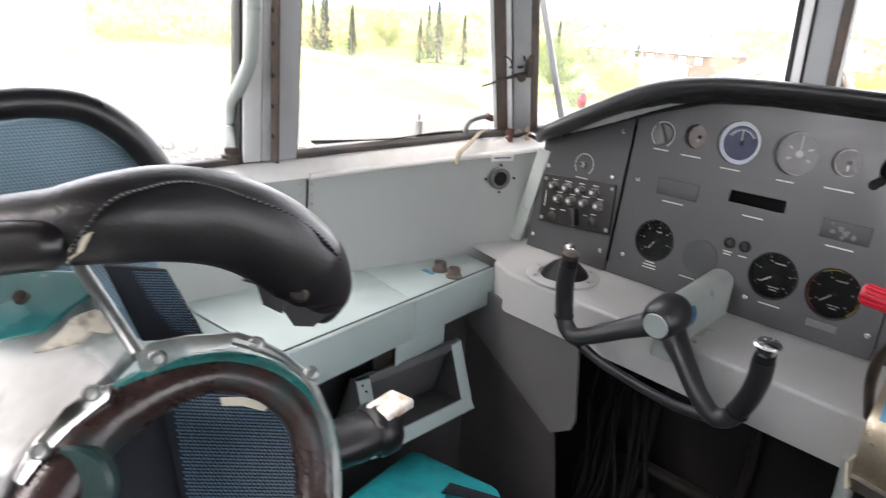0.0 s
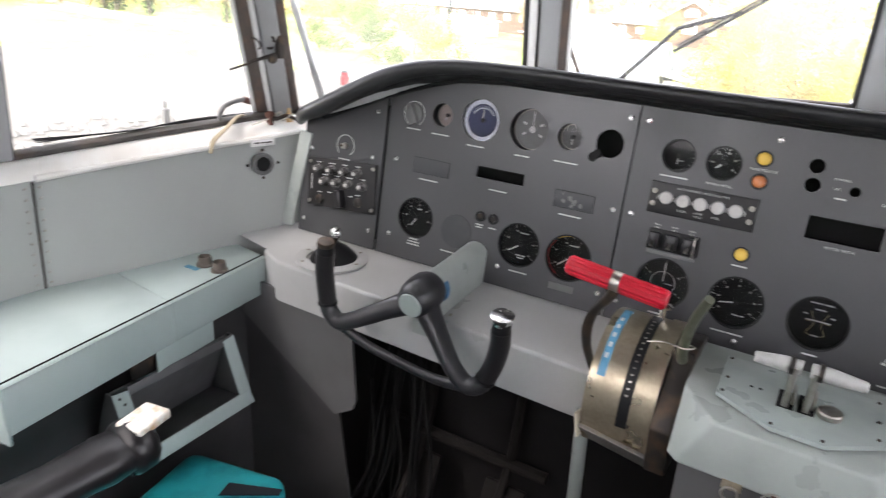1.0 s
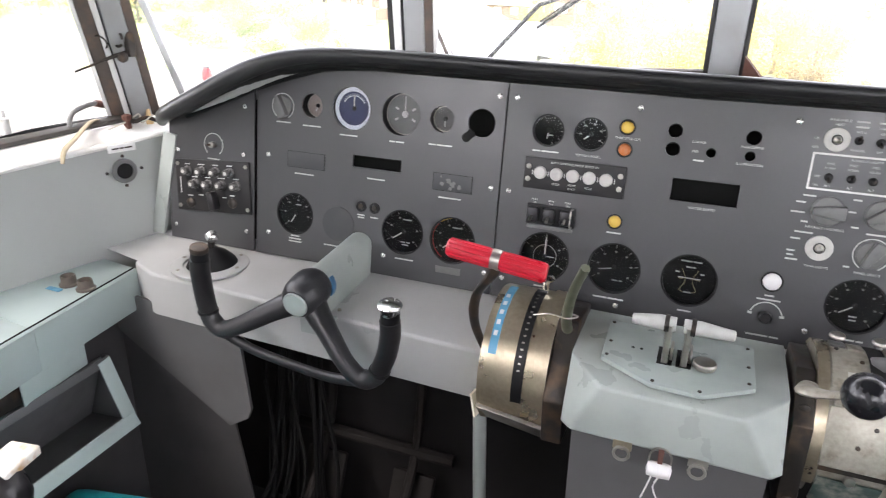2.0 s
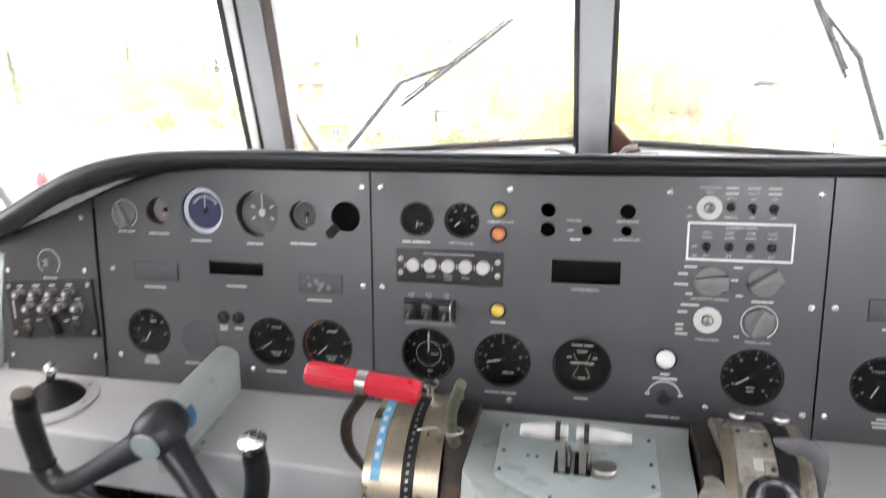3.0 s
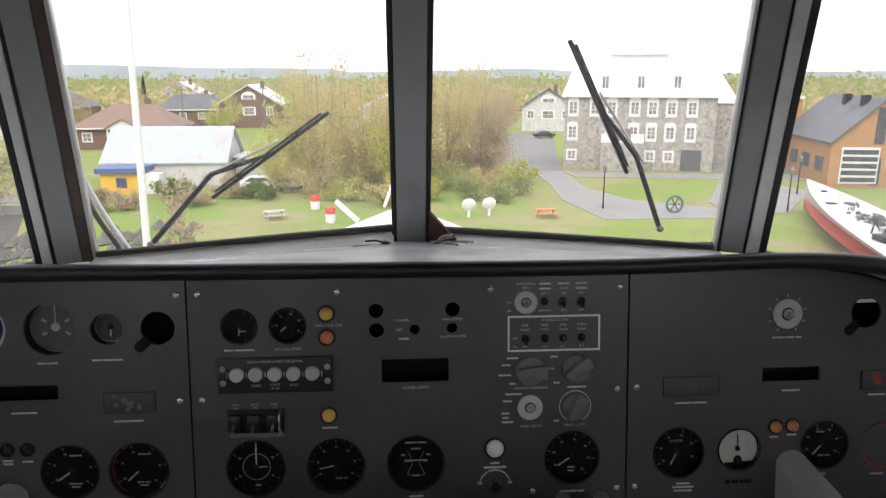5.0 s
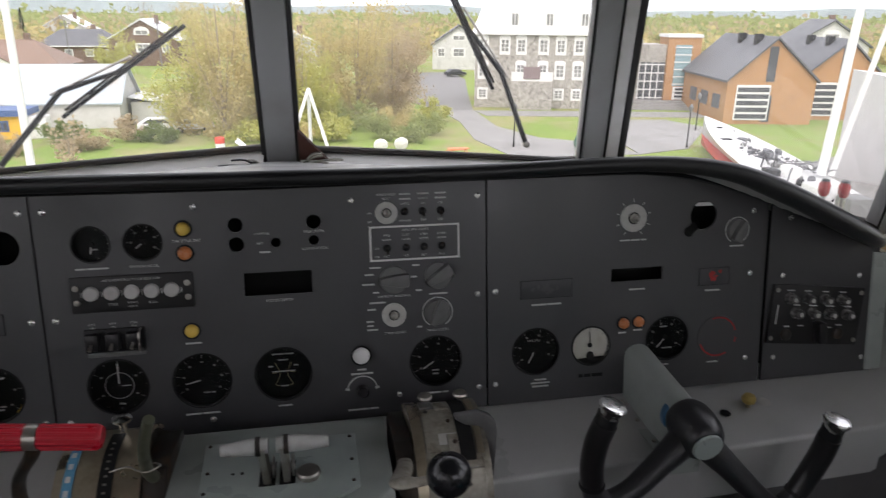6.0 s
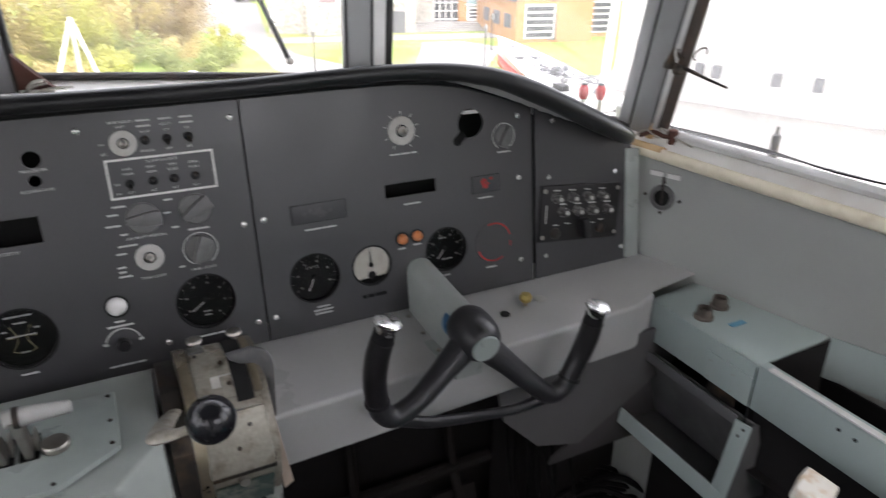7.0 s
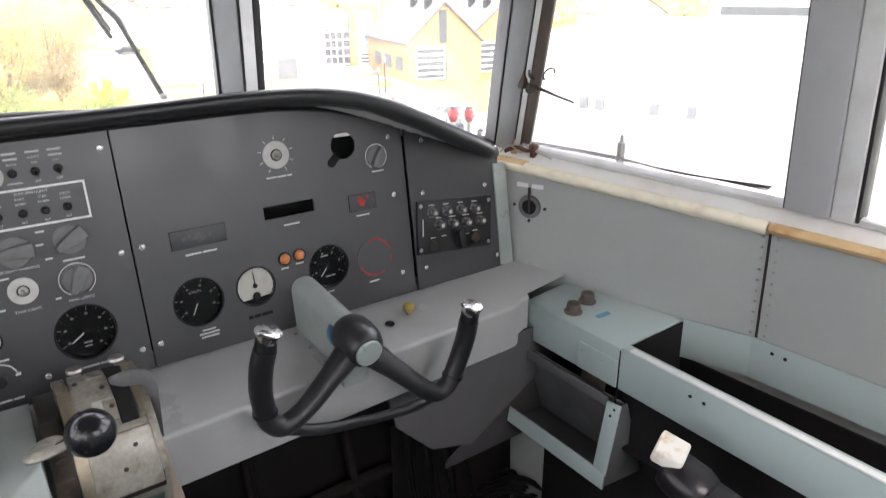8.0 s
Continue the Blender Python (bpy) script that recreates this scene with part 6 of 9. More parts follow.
part("lower_panel", slab([(0.214, -0.262, 0.668), (0.292, -0.262, 0.668), (0.292, -0.240, 0.612), (0.214, -0.240, 0.612)], (0, 0.004, 0), 0.001), mat("chipped_green", (0.045, 0.075, 0.066), 0.45, stain=1.0, stain_size=45, stain_color=(0.28, 0.27, 0.23), bump=0.2, bump_size=150), e, "chipped dark green lower panel")
part("latch_stud", lathe(bmesh.new(), [(0.008, 0), (0.007, -0.004), (0.003, -0.005), (0.0005, -0.005)], T(0.252, -0.262, 0.672), 14), M_STEEL, e)
part("foot_strip", slab([(0.302, -0.215, 0.730), (0.309, -0.215, 0.730), (0.317, -0.262, 0.645), (0.303, -0.262, 0.636)], (0, 0.006, 0), 0.001), M_TAN, e, "cream foot strip")
for x in (0.228, 0.284):
    cs = part("clamp_screw", lathe(bmesh.new(), [(0.0045, 0.770), (0.0045, 0.805), (0.003, 0.806)], T(x, -0.105, 0), 12, "z"), M_CHROME, e, "steel clamp screw")
    part("thumb_wheel", lathe(bmesh.new(), [(0.004, 0.803), (0.0105, 0.805), (0.0115, 0.808), (0.010, 0.811), (0.006, 0.813), (0.0005, 0.8135)], T(x, -0.105, 0), 18, "z"), M_STEEL, cs)
M_STRAP = mat("grey_strap", (0.115, 0.115, 0.115), 0.45, stain=0.4, stain_size=40, stain_color=(0.2, 0.2, 0.19))
part("flap_lever", slab([(x, -0.165 - 0.9 * (x - 0.262), z) for x, z in ((0.262, 0.808), (0.292, 0.828), (0.306, 0.828), (0.314, 0.820), (0.316, 0.806), (0.313, 0.722), (0.308, 0.714), (0.302, 0.722), (0.303, 0.790), (0.299, 0.802), (0.292, 0.804), (0.266, 0.795))], (0, 0.008, 0.002), 0.002), M_STRAP, e, "grey bent strap lever", sharp=0.5)
for x0, x1, a0, a1, m in ((0.216, 0.236, -20, -6, M_KNOBG), (0.238, 0.258, -16, -3, M_WORNSTEEL), (0.246, 0.261, 24, 40, M_WORNSTEEL), (0.218, 0.240, 40, 52, M_WORNSTEEL), (0.286, 0.296, -20, 40, M_BRASS)):
    part("worn_plate", drum_arc(bmesh.new(), x0, x1, R_R + 0.0046, a0, a1, 5, 0.003, C_R), m, e, sharp=0.8)
for x, a in ((0.222, 0), (0.252, 12), (0.230, 48), (0.252, 74), (0.270, 60), (0.256, 30)):
    q = radians(a)
    part("screw", lathe(bmesh.new(), [(0.0034, 0), (0.003, 0.0016), (0.0005, 0.002)], T(x, C_R[0] - (R_R + 0.004) * math.sin(q), C_R[1] + (R_R + 0.004) * math.cos(q)) @ R(a, "X"), 8, "z"), M_DARKMET, e)
part("lower_band", drum_arc(bmesh.new(), 0.212, 0.297, R_R + 0.003, 84, 96, 5, 0.004, C_R), M_DARKMET, e, "dark lower band", sharp=0.8)
lv = part("ball_lever", tube(bmesh.new(), [(0.182, -0.215, 0.775), (0.172, -0.290, 0.820), (0.160, -0.338, 0.838), (0.160, -0.352, 0.846), (0.178, -0.362, 0.852), (0.200, -0.370, 0.862)], [0.010, 0.011, 0.0125, 0.0125, 0.0085, 0.0075], 14, 0.5), M_WORNSTEEL, e, "worn steel lever")
part("ball_knob", lathe(bmesh.new(), [(0.0262 * math.sin(math.pi * i / 18) + 0.0004, -0.0262 * math.cos(math.pi * i / 18)) for i in range(19)], T(0.213, -0.374, 0.867), 30, "z"), M_BALL, lv, "glossy black ball knob")
part("support_leg", tube(bmesh.new(), [(0.300, -0.20, 0.62), (0.304, -0.15, 0.3), (0.306, -0.10, 0.0)], 0.0125, 12, smooth=0), M_PALE, e, "pale support leg")

# ---- in the footwells ----
for side in (1, -1):
    e = thing("rudder_pedals", "dark foot pedals in the footwell", "pedals", T(side * 0.60, -0.02, 0.0), group="rudder pedals")
    for s in (-1, 1):
        p = part("pedal", box(bmesh.new(), (s * 0.11, -0.09, 0.15), (0.10, 0.020, 0.16), 0.006, R(-25, "X")), M_DIRTY, e)
        part("pedal_arm", tube(bmesh.new(), [(s * 0.11, -0.10, 0.16), (s * 0.11, 0.02, 0.30), (s * 0.11, 0.06, 0.52)], 0.011, 8), M_DIRTY, e)
    part("cross_shaft", tube(bmesh.new(), [(-0.2, 0.02, 0.30), (0.2, 0.02, 0.30)], 0.014, 8, smooth=0), M_DIRTY, e)
rng = random.Random(5)
for cx, cy, n in ((-0.745, -0.06, 16), (0.86, -0.10, 12)):
    e = thing("cable_bundle", "loose bundle of dark cables hanging in the footwell", "cables", T(cx, cy, 0.0))
    for k in range(n):
        x, y = rng.uniform(-0.045, 0.045), rng.uniform(-0.03, 0.03)
        pts = [(x, y, 0.62), (x * 1.2 + rng.uniform(-0.02, 0.02), y, 0.45), (x * 1.5 + rng.uniform(-0.03, 0.03), y - 0.03, 0.25), (x * 2 + rng.uniform(-0.06, 0.06), y - 0.06, 0.06)]
        part("cable", tube(bmesh.new(), pts, rng.uniform(0.003, 0.006), 6), M_CABLE, e)
e = thing("cable_heap", "heap of black cables lying on the floor", "cables", T(0.98, -0.16, 0.0))
for k in range(18):
    r0 = rng.uniform(0.14, 0.24)
    a0 = rng.uniform(0, 6.28)
    pts = [(r0 * math.cos(a0 + j * 0.55) * 1.25, r0 * math.sin(a0 + j * 0.55) * 0.7, 0.03 + 0.0085 * k * rng.uniform(0.5, 1) + 0.02 * math.sin(j * 1.3 + k)) for j in range(8)]
    part("cable", tube(bmesh.new(), pts, rng.uniform(0.005, 0.009), 8, smooth=4), M_COIL, e)
# ---- ledges, rolls, latches and hardware along the windows ----
for side in (1, -1):
    tag = "starboard" if side > 0 else "port"
    bm = bmesh.new()
    inner = [(WALL_TOP[i][0] - 0.004, WALL_TOP[i][1], (0.948, 0.940, 0.930, 0.922, 0.922, 0.922)[i]) for i in range(6)]
    outer = [(1.185, 0.075, 0.975), (1.215, -0.09, 0.972), (1.265, -0.34, 0.968), (1.292, -0.52, 0.962), (1.318, -0.80, 0.962), (1.345, -1.75, 0.962)]
    rows = [(bm.verts.new(at_side(a, side)), bm.verts.new(at_side(lerp(a, b, 0.35) + Vector((0, 0, 0.018)), side)), bm.verts.new(at_side(b, side)), bm.verts.new(at_side((b[0] + 0.06, b[1], b[2] - 0.01), side))) for a, b in zip(inner, outer)]
    for p, q in zip(rows, rows[1:]):
        for k in range(3):
            bm.faces.new((p[k], q[k], q[k + 1], p[k + 1]))
    bmesh.ops.recalc_face_normals(bm, faces=bm.faces[:])
    bmesh.ops.solidify(bm, geom=bm.faces[:], thickness=0.004)
    solid("window_ledge_" + tag, bm, M_LEDGE, "off-white dirty ledge under the side window", kind="structure", sharp=1.2)
    # edge trim on the wall's upper edge
    pts = [at_side((WALL_TOP[i][0] - 0.010, WALL_TOP[i][1], (0.950, 0.944, 0.934, 0.926)[i]), side) for i in range(4)]
    if side > 0:
        solid("edge_roll", tube(bmesh.new(), pts, 0.0125, 12), M_CREAM, "cream padded roll along the wall's edge", "trim", "structure")
        a, b = at_side((1.262, -0.530, 0.928), 1), at_side((1.290, -0.85, 0.926), 1)
        solid("edge_rail", tube(bmesh.new(), [a, b, at_side((1.30, -1.7, 0.926), 1)], 0.0125, 12, 0.8), M_WOODY, "bare varnished wooden edge rail with chips", "trim", "structure")
        solid("roll_end", tube(bmesh.new(), [at_side((1.131, 0.070, 0.952), 1), at_side((1.152, -0.03, 0.949), 1)], 0.0132, 12, smooth=0), M_WOODY, "browned end of the padded roll", "trim", "structure")
    else:
        solid("edge_roll", tube(bmesh.new(), pts, [0.006, 0.007, 0.006, 0.007], 8), M_LEDGE, "frayed white edge cloth along the wall", "trim", "structure")
    # seam with two rows of rivets
    e = thing("wall_seam", "riveted joint strip in the side wall", "seam", T(0, 0, 0), kind="structure")
    lo_p, hi_p = at_side((1.2935, -0.522, 0.70), side), at_side((1.2700, -0.527, 0.918), side)
    bm = bmesh.new()
    bar(bm, lo_p, hi_p, 0.0026, 0.005, (0, 1, 0))
    part("joint", bm, M_DARKMET, e, "dark stained joint")
    riv = None
    for k in range(10):
        for dy in (-0.013, 0.012):
            p = lo_p.lerp(hi_p, (k + 0.5) / 10) + Vector((side * (0.0005 - dy * 0.18), dy, 0))
            if riv is None:
                riv = part("rivet", lathe(bmesh.new(), [(0.0032, 0.001), (0.0024, -0.0012), (0.0004, -0.0018)], None, 8), M_STEEL, e, at=T(*p) @ R(-90 * side, "Z"))
            else:
                shared("rivet", riv, e, T(*p) @ R(-90 * side, "Z"))
    # oxygen-style port in the front wall
    if side > 0:
        c, turn = Vector((1.147, -0.050, 0.864)), R(-67, "Z")
    else:
        c, turn = Vector((-1.128, -0.080, 0.888)), R(67, "Z")
    e = thing("wall_port", "round wall port with four screws and a label strip", "port", T(*c) @ turn)
    part("flange", lathe(bmesh.new(), [(0.026, 0.004), (0.026, -0.001), (0.024, -0.003), (0.0175, -0.003), (0.016, 0.002)], None, 28), M_STRAP, e, "grey metal flange")
    part("bore", lathe(bmesh.new(), [(0.0165, -0.0012), (0.0165, -0.0016), (0.0005, -0.0016)], None, 24), M_VOID, e, "black bore")
    for x, z in ((0.036, 0), (-0.036, 0), (0, 0.032), (0, -0.032)):
        part("screw", lathe(bmesh.new(), [(0.0035, 0.002), (0.003, -0.0015), (0.0005, -0.002)], T(x, 0, z), 8), M_DARKMET, e)
    if side > 0:
        part("strap", slab([(-0.002, -0.005, 0.045), (0.004, -0.005, 0.045), (0.004, -0.005, -0.012), (0.000, -0.005, -0.012)], (0, -0.002, 0)), M_DARKMET, e, "grey strap across the bore")
        for x in (-0.017, 0.018):
            part("label_strip", box(bmesh.new(), (x, -0.001, 0.048), (0.026, 0.003, 0.009)), M_WHITE, e, "white label strip")
    else:
        part("label_strip", box(bmesh.new(), (0.0, -0.002, 0.050), (0.056, 0.003, 0.016)), M_WHITE, e, "white label strip")
        bars(0.0, 0.050, (0.014, 0.008, 0.016), 0.003, e, out=0.0038, m=M_DARKMET)
    # latch on the corner post
    base = at_side((1.122, -0.030, 1.132), side)
    e = thing("window_latch", "black iron window latch on the corner post", "latch", T(*base), group="window latches")
    part("latch_body", box(bmesh.new(), (0, -0.012, 0.012), (0.014, 0.020, 0.050), 0.004), M_DARKMET, e)
    part("latch_hook", tube(bmesh.new(), [(0, -0.02, -0.004), (side * 0.014, -0.045, -0.010), (side * 0.030, -0.080, -0.022), (side * 0.050, -0.110, -0.034)], [0.0055, 0.004, 0.0026, 0.0022], 8), M_DARKMET, e)
    part("latch_eye", tube(bmesh.new(), [(side * 0.012 + 0.012 * math.cos(k * 0.6), -0.03, 0.022 + 0.014 * math.sin(k * 0.6)) for k in range(10)], 0.0028, 6), M_DARKMET, e)
    part("latch_knob", lathe(bmesh.new(), [(0.004, 0.006), (0.010, 0.003), (0.011, -0.004), (0.007, -0.010), (0.001, -0.011)], T(side * 0.004, -0.030, -0.012), 14), M_DARKMET, e)
    part("latch_ring", tube(bmesh.new(), [(side * (0.030 + 0.014 * math.cos(k * 0.55)), -0.055 - 0.006 * math.sin(k * 0.55), 0.018 + 0.012 * math.sin(k * 0.55)) for k in range(9)], 0.0018, 6), M_DARKMET, e)
    # peg on the ledge, loose wires
    peg = at_side((1.262, -0.192, 0.975), side) if side > 0 else Vector((-1.250, -0.232, 0.974))
    e = thing("ledge_peg", "small grey cylindrical peg on the ledge", "peg", T(*peg), group="ledge pegs")
    part("body", lathe(bmesh.new(), [(0.0095, 0), (0.0095, 0.004), (0.0082, 0.005), (0.0082, 0.040), (0.0060, 0.042), (0.0035, 0.043), (0.0030, 0.056), (0.0005, 0.057)], None, 16, "z"), M_DARKMET if side > 0 else M_KNOBG, e)
    e = thing("ledge_wire", "loose black wire lying along the ledge", "wire", T(*at_side((1.2, 0, 0.98), side)))
    for k in range(3):
        pts = [(side * (-0.010 + 0.012 * k), 0.03, 0.006), (side * (0.030 + 0.006 * k), -0.14 - 0.02 * k, 0.006 + 0.002 * k), (side * (0.066 - 0.004 * k), -0.33, 0.004), (side * (0.085 + 0.006 * k), -0.50, 0.004 + 0.002 * k)]
        part("strand", tube(bmesh.new(), pts, 0.0012 + 0.0003 * k, 6), M_BLACK, e)
    e = thing("pipe_stub", "rusty pipe fittings at the window corner", "fitting", T(*at_side((1.174, -0.028, 0.970), side)))
    part("nut", lathe(bmesh.new(), [(0.008, -0.004), (0.008, 0.014), (0.0105, 0.015), (0.0105, 0.024), (0.006, 0.026), (0.002, 0.027)], None, 8, "z"), M_RUST, e)
    part("cap", lathe(bmesh.new(), [(0.009, -0.006), (0.009, 0.010), (0.005, 0.014), (0.004, 0.026), (0.001, 0.027)], T(side * -0.012, 0.050, 0.004), 8, "z"), M_WOODY, e, "tan fitting")
    part("elbow", tube(bmesh.new(), [(side * -0.040, 0.050, 0.006), (side * -0.024, 0.030, 0.016), (side * -0.012, 0.012, 0.010), (side * -0.002, 0.0, 0.012)], 0.0045, 8), M_RUST if side > 0 else M_DARKMET, e)
    part("wire_loop", tube(bmesh.new(), [(side * -0.05, 0.055, 0.004), (side * -0.035, 0.040, 0.020), (side * -0.020, 0.020, 0.006), (side * -0.005, 0.03, 0.022), (side * -0.002, 0.0, 0.012), (side * 0.004, -0.05, 0.002)], 0.0018, 6), M_WIRE, e)

# grab handle and tan strap at the port window corner
e = thing("grab_handle", "worn grey metal handle at the window corner", "handle", T(-1.2, -0.075, 0.985))
part("bow", tube(bmesh.new(), [(0.0, -0.058, -0.004), (0.0, -0.054, 0.016), (0.0, -0.036, 0.030), (0.0, 0.012, 0.036), (0.0, 0.040, 0.026), (0.0, 0.056, 0.002)], 0.0052, 10, smooth=5), M_STRAP, e, "bent grey bow")
part("end_cap", tube(bmesh.new(), [(0.0, 0.014, 0.036), (0.0, 0.034, 0.030)], 0.0078, 10, smooth=0), M_RUST, e, "rusty sleeve")
e = thing("hanging_strap", "dirty tan strap hanging over the wall's edge", "strap", T(-1.18, -0.10, 0.98))
part("strap", tube(bmesh.new(), [(-0.018, 0.040, 0.006), (0.0, 0.0, 0.010), (0.016, -0.055, -0.010), (0.022, -0.090, -0.026), (0.026, -0.104, -0.050)], [0.004, 0.005, 0.006, 0.0065, 0.004], 10, 0.5, 5), mat("tan_cloth", (0.34, 0.29, 0.20), 0.8, stain=0.6, stain_size=60, stain_color=(0.2, 0.17, 0.12)), e)

# pale pipe beside the port side post
e = thing("vent_pipe", "pale green bent pipe rising beside the window post", "pipe", T(-1.285, -0.665, 0.965))
part("pipe", tube(bmesh.new(), [(-0.002, 0.0, -0.01), (-0.003, 0.0, 0.02), (-0.010, 0.0, 0.055), (-0.004, 0.0, 0.10), (0.038, 0.0, 0.145), (0.070, 0.0, 0.184), (0.082, 0.0, 0.231), (0.088, 0.0, 0.285), (0.120, 0.0, 0.60)], 0.0125, 14, smooth=6), M_PALE, e)
part("flange_nut", lathe(bmesh.new(), [(0.024, -0.002), (0.024, 0.012), (0.017, 0.014), (0.017, 0.024), (0.014, 0.026)], T(-0.002, 0, 0), 8, "z"), M_DARKMET, e, "dark flange nut")
bm = bmesh.new()
bar(bm, (0.052, 0.055, 0.0), (0.084, 0.058, 0.62), 0.022, 0.006, (1, 0, 0), 0.001)
slat = part("perforated_strip", bm, M_SEALANT, e, "dark strip with punched holes")
for k in range(9):
    part("hole", lathe(bmesh.new(), [(0.0045, 0), (0.0045, -0.001), (0.0004, -0.001)], T(0.056 + 0.0026 * k, 0.0505, 0.05 + 0.055 * k), 10), M_VOID, slat)

# centre post foot: rusty bracket, cut wires
e = thing("post_bracket", "rusty triangular bracket at the centre post's foot", "bracket", T(0.050, 0.375, 1.062))
part("web", slab([(0, 0, 0), (0.062, -0.020, 0.020), (0.0, -0.03, 0.090)], (0.004, 0.010, 0.0)), M_RUST, e)
for s in (-1, 1):
    e = thing("cut_wires", "frayed cut wires at the centre post's foot", "wires", T(0.015 + s * 0.036, 0.335, 1.072))
    for k in range(14):
        dx, dz = rng.uniform(0.008, 0.085), rng.uniform(-0.012, 0.050)
        part("strand", tube(bmesh.new(), [(0, 0, 0), (s * dx * 0.5, -0.012, abs(dz) * 0.8), (s * dx, -0.02 - rng.uniform(0, 0.02), dz)], 0.0021, 5), M_BLACK if (s < 0 and k < 9) else M_WIRE, e)
solid("post_strap", slab([(-0.012, 0.335, 1.082), (0.020, 0.335, 1.082), (0.012, 0.175, 1.098), (-0.010, 0.175, 1.098)], (0, 0, 0.003)), M_COAMTOP, "bent metal strap below the centre post", "strap", "structure")

# red caps outside the quarter windows
M_REDCAP = mat("red_cap_lens", (0.30, 0.008, 0.010), 0.2)
for x, y, z, n in ((1.135, 0.215, 1.035, 0), (1.175, 0.205, 1.032, 0), (-1.104, 0.180, 1.065, 0)):
    e = thing("red_cap_light", "small red capped lamp outside the quarter window", "lamp", T(x, y, z - 0.02), group="red caps")
    part("stem", lathe(bmesh.new(), [(0.006, -0.09), (0.006, 0.0), (0.003, 0.001)], None, 10, "z"), M_STEEL, e)
    part("cap", lathe(bmesh.new(), [(0.007, -0.004), (0.0115, 0.004), (0.0120, 0.020), (0.008, 0.028), (0.0005, 0.030)], None, 16, "z"), M_REDCAP, e, "red cap")
    part("cap_top", lathe(bmesh.new(), [(0.0085, 0.0275), (0.0080, 0.0315), (0.0005, 0.0325)], None, 14, "z"), M_BLACK, e, "dark cap top")

# wipers outside the windscreen
def wiper(base, joint, a, b, label):
    e = thing("windscreen_wiper", label, "wiper", T(*base), group="wipers")
    o = Vector(base)
    part("arm", tube(bmesh.new(), [Vector(base) - o, Vector(joint) - o, lerp(joint, lerp(a, b, 0.5), 1) - o], [0.0055, 0.0050, 0.0035], 8, smooth=0), M_BLACK, e)
    u = (Vector(a) - Vector(b)).normalized()
    side = Vector((-u.z, 0, u.x)) * (1 if u.x > 0 else -1)
    part("arm_rod", tube(bmesh.new(), [lerp(base, joint, 0.9) - o + side * 0.009, lerp(b, a, 0.60) - o + side * 0.010], 0.0026, 6, smooth=0), M_STEEL, e)
    for nm, k, wd, m, lab in (("blade", -0.0030, 0.0070, M_BLACK, "black rubber blade"), ("blade_spine", 0.0038, 0.0045, M_DARKMET, "thin dark metal spine")):
        bm = bmesh.new()
        bar(bm, Vector(a) - o + side * k - u * (0.0 if k < 0 else 0.012), Vector(b) - o + side * k + u * (0.0 if k < 0 else 0.012), 0.010, wd, (0, 1, 0), 0.001)
        part(nm, bm, m, e, lab)
    for f in (0.25, 0.5, 0.75):
        part("blade_clip", box(bmesh.new(), (0, 0, 0), (0.010, 0.012, 0.010), 0.002), M_BLACK, e, at=T(*(lerp(b, a, f) - o)))
    part("pivot", lathe(bmesh.new(), [(0.0075, 0.006), (0.007, -0.006), (0.003, -0.008)], T(0, 0, 0), 14), M_STEEL, e)


wiper((-0.490, 0.345, 1.095), (-0.362, 0.335, 1.232), (-0.139, 0.340, 1.348), (-0.367, 0.340, 1.188), "black wiper resting aslant on the windscreen")
wiper((0.512, 0.335, 1.115), (0.447, 0.312, 1.262), (0.308, 0.300, 1.476), (0.436, 0.320, 1.230), "black wiper standing steep on the windscreen")
edge = [(-0.642, 0.245, 1.56), (-0.618, 0.270, 1.42), (-0.588, 0.300, 1.25), (-0.562, 0.315, 1.165), (-0.526, 0.330, 1.085)]
solid("outer_strut", tube(bmesh.new(), edge, [0.008, 0.010, 0.011, 0.011, 0.011], 12, 0.5, 6), M_STRIP, "pale curved strip outside the windscreen post", "strut", "structure")
solid("outer_strut", tube(bmesh.new(), [(x - 0.018, y + 0.004, z) for x, y, z in edge], [0.008, 0.009, 0.010, 0.010, 0.009], 12, 0.5, 6), M_SEALANT, "dark curved strip outside the windscreen post", "strut", "structure")
bm = bmesh.new()
bar(bm, (-1.078, 0.092, 0.965), (-1.096, -0.045, 1.330), 0.014, 0.010, (1, 0.6, 0), 0.002)
solid("outer_strut", bm, M_POST, "grey slanting strut outside the corner post", "strut", "structure")
# ---- port seat, seen from behind ----
M_NET = mat("blue_net_fabric", (0.10, 0.18, 0.265), 0.55, stain=0.3, stain_size=10, stain_color=(0.06, 0.13, 0.20))
M_BAND = mat("worn_band", (0.24, 0.25, 0.24), 0.36, 0.7, stain=0.9, stain_size=45, stain_color=(0.045, 0.085, 0.085), bump=0.12, bump_size=220)
# lighter copies of the blue net: the wing's glossy sheen is in their colours
M_NETL = mat("lit_net_fabric", (0.25, 0.38, 0.45), 0.5, stain=0.6, stain_size=14, stain_color=(0.30, 0.34, 0.36))
M_NETM = mat("net_ground", (0.13, 0.21, 0.26), 0.6, stain=0.5, stain_size=14, stain_color=(0.11, 0.15, 0.17))
# worn teal remains are real; the pale base also holds the sky's glare
M_SHELLP = mat("worn_shell_sky_glare", (0.60, 0.60, 0.58), 0.24, 0.1, grain=0.2, grain_size=90, stain=1.0, stain_size=17, stain_color=(0.045, 0.12, 0.12), bump=0.1, bump_size=120)
M_TEALS = mat("teal_gloss", (0.012, 0.12, 0.125), 0.25, stain=0.5, stain_size=30, stain_color=(0.03, 0.2, 0.2))
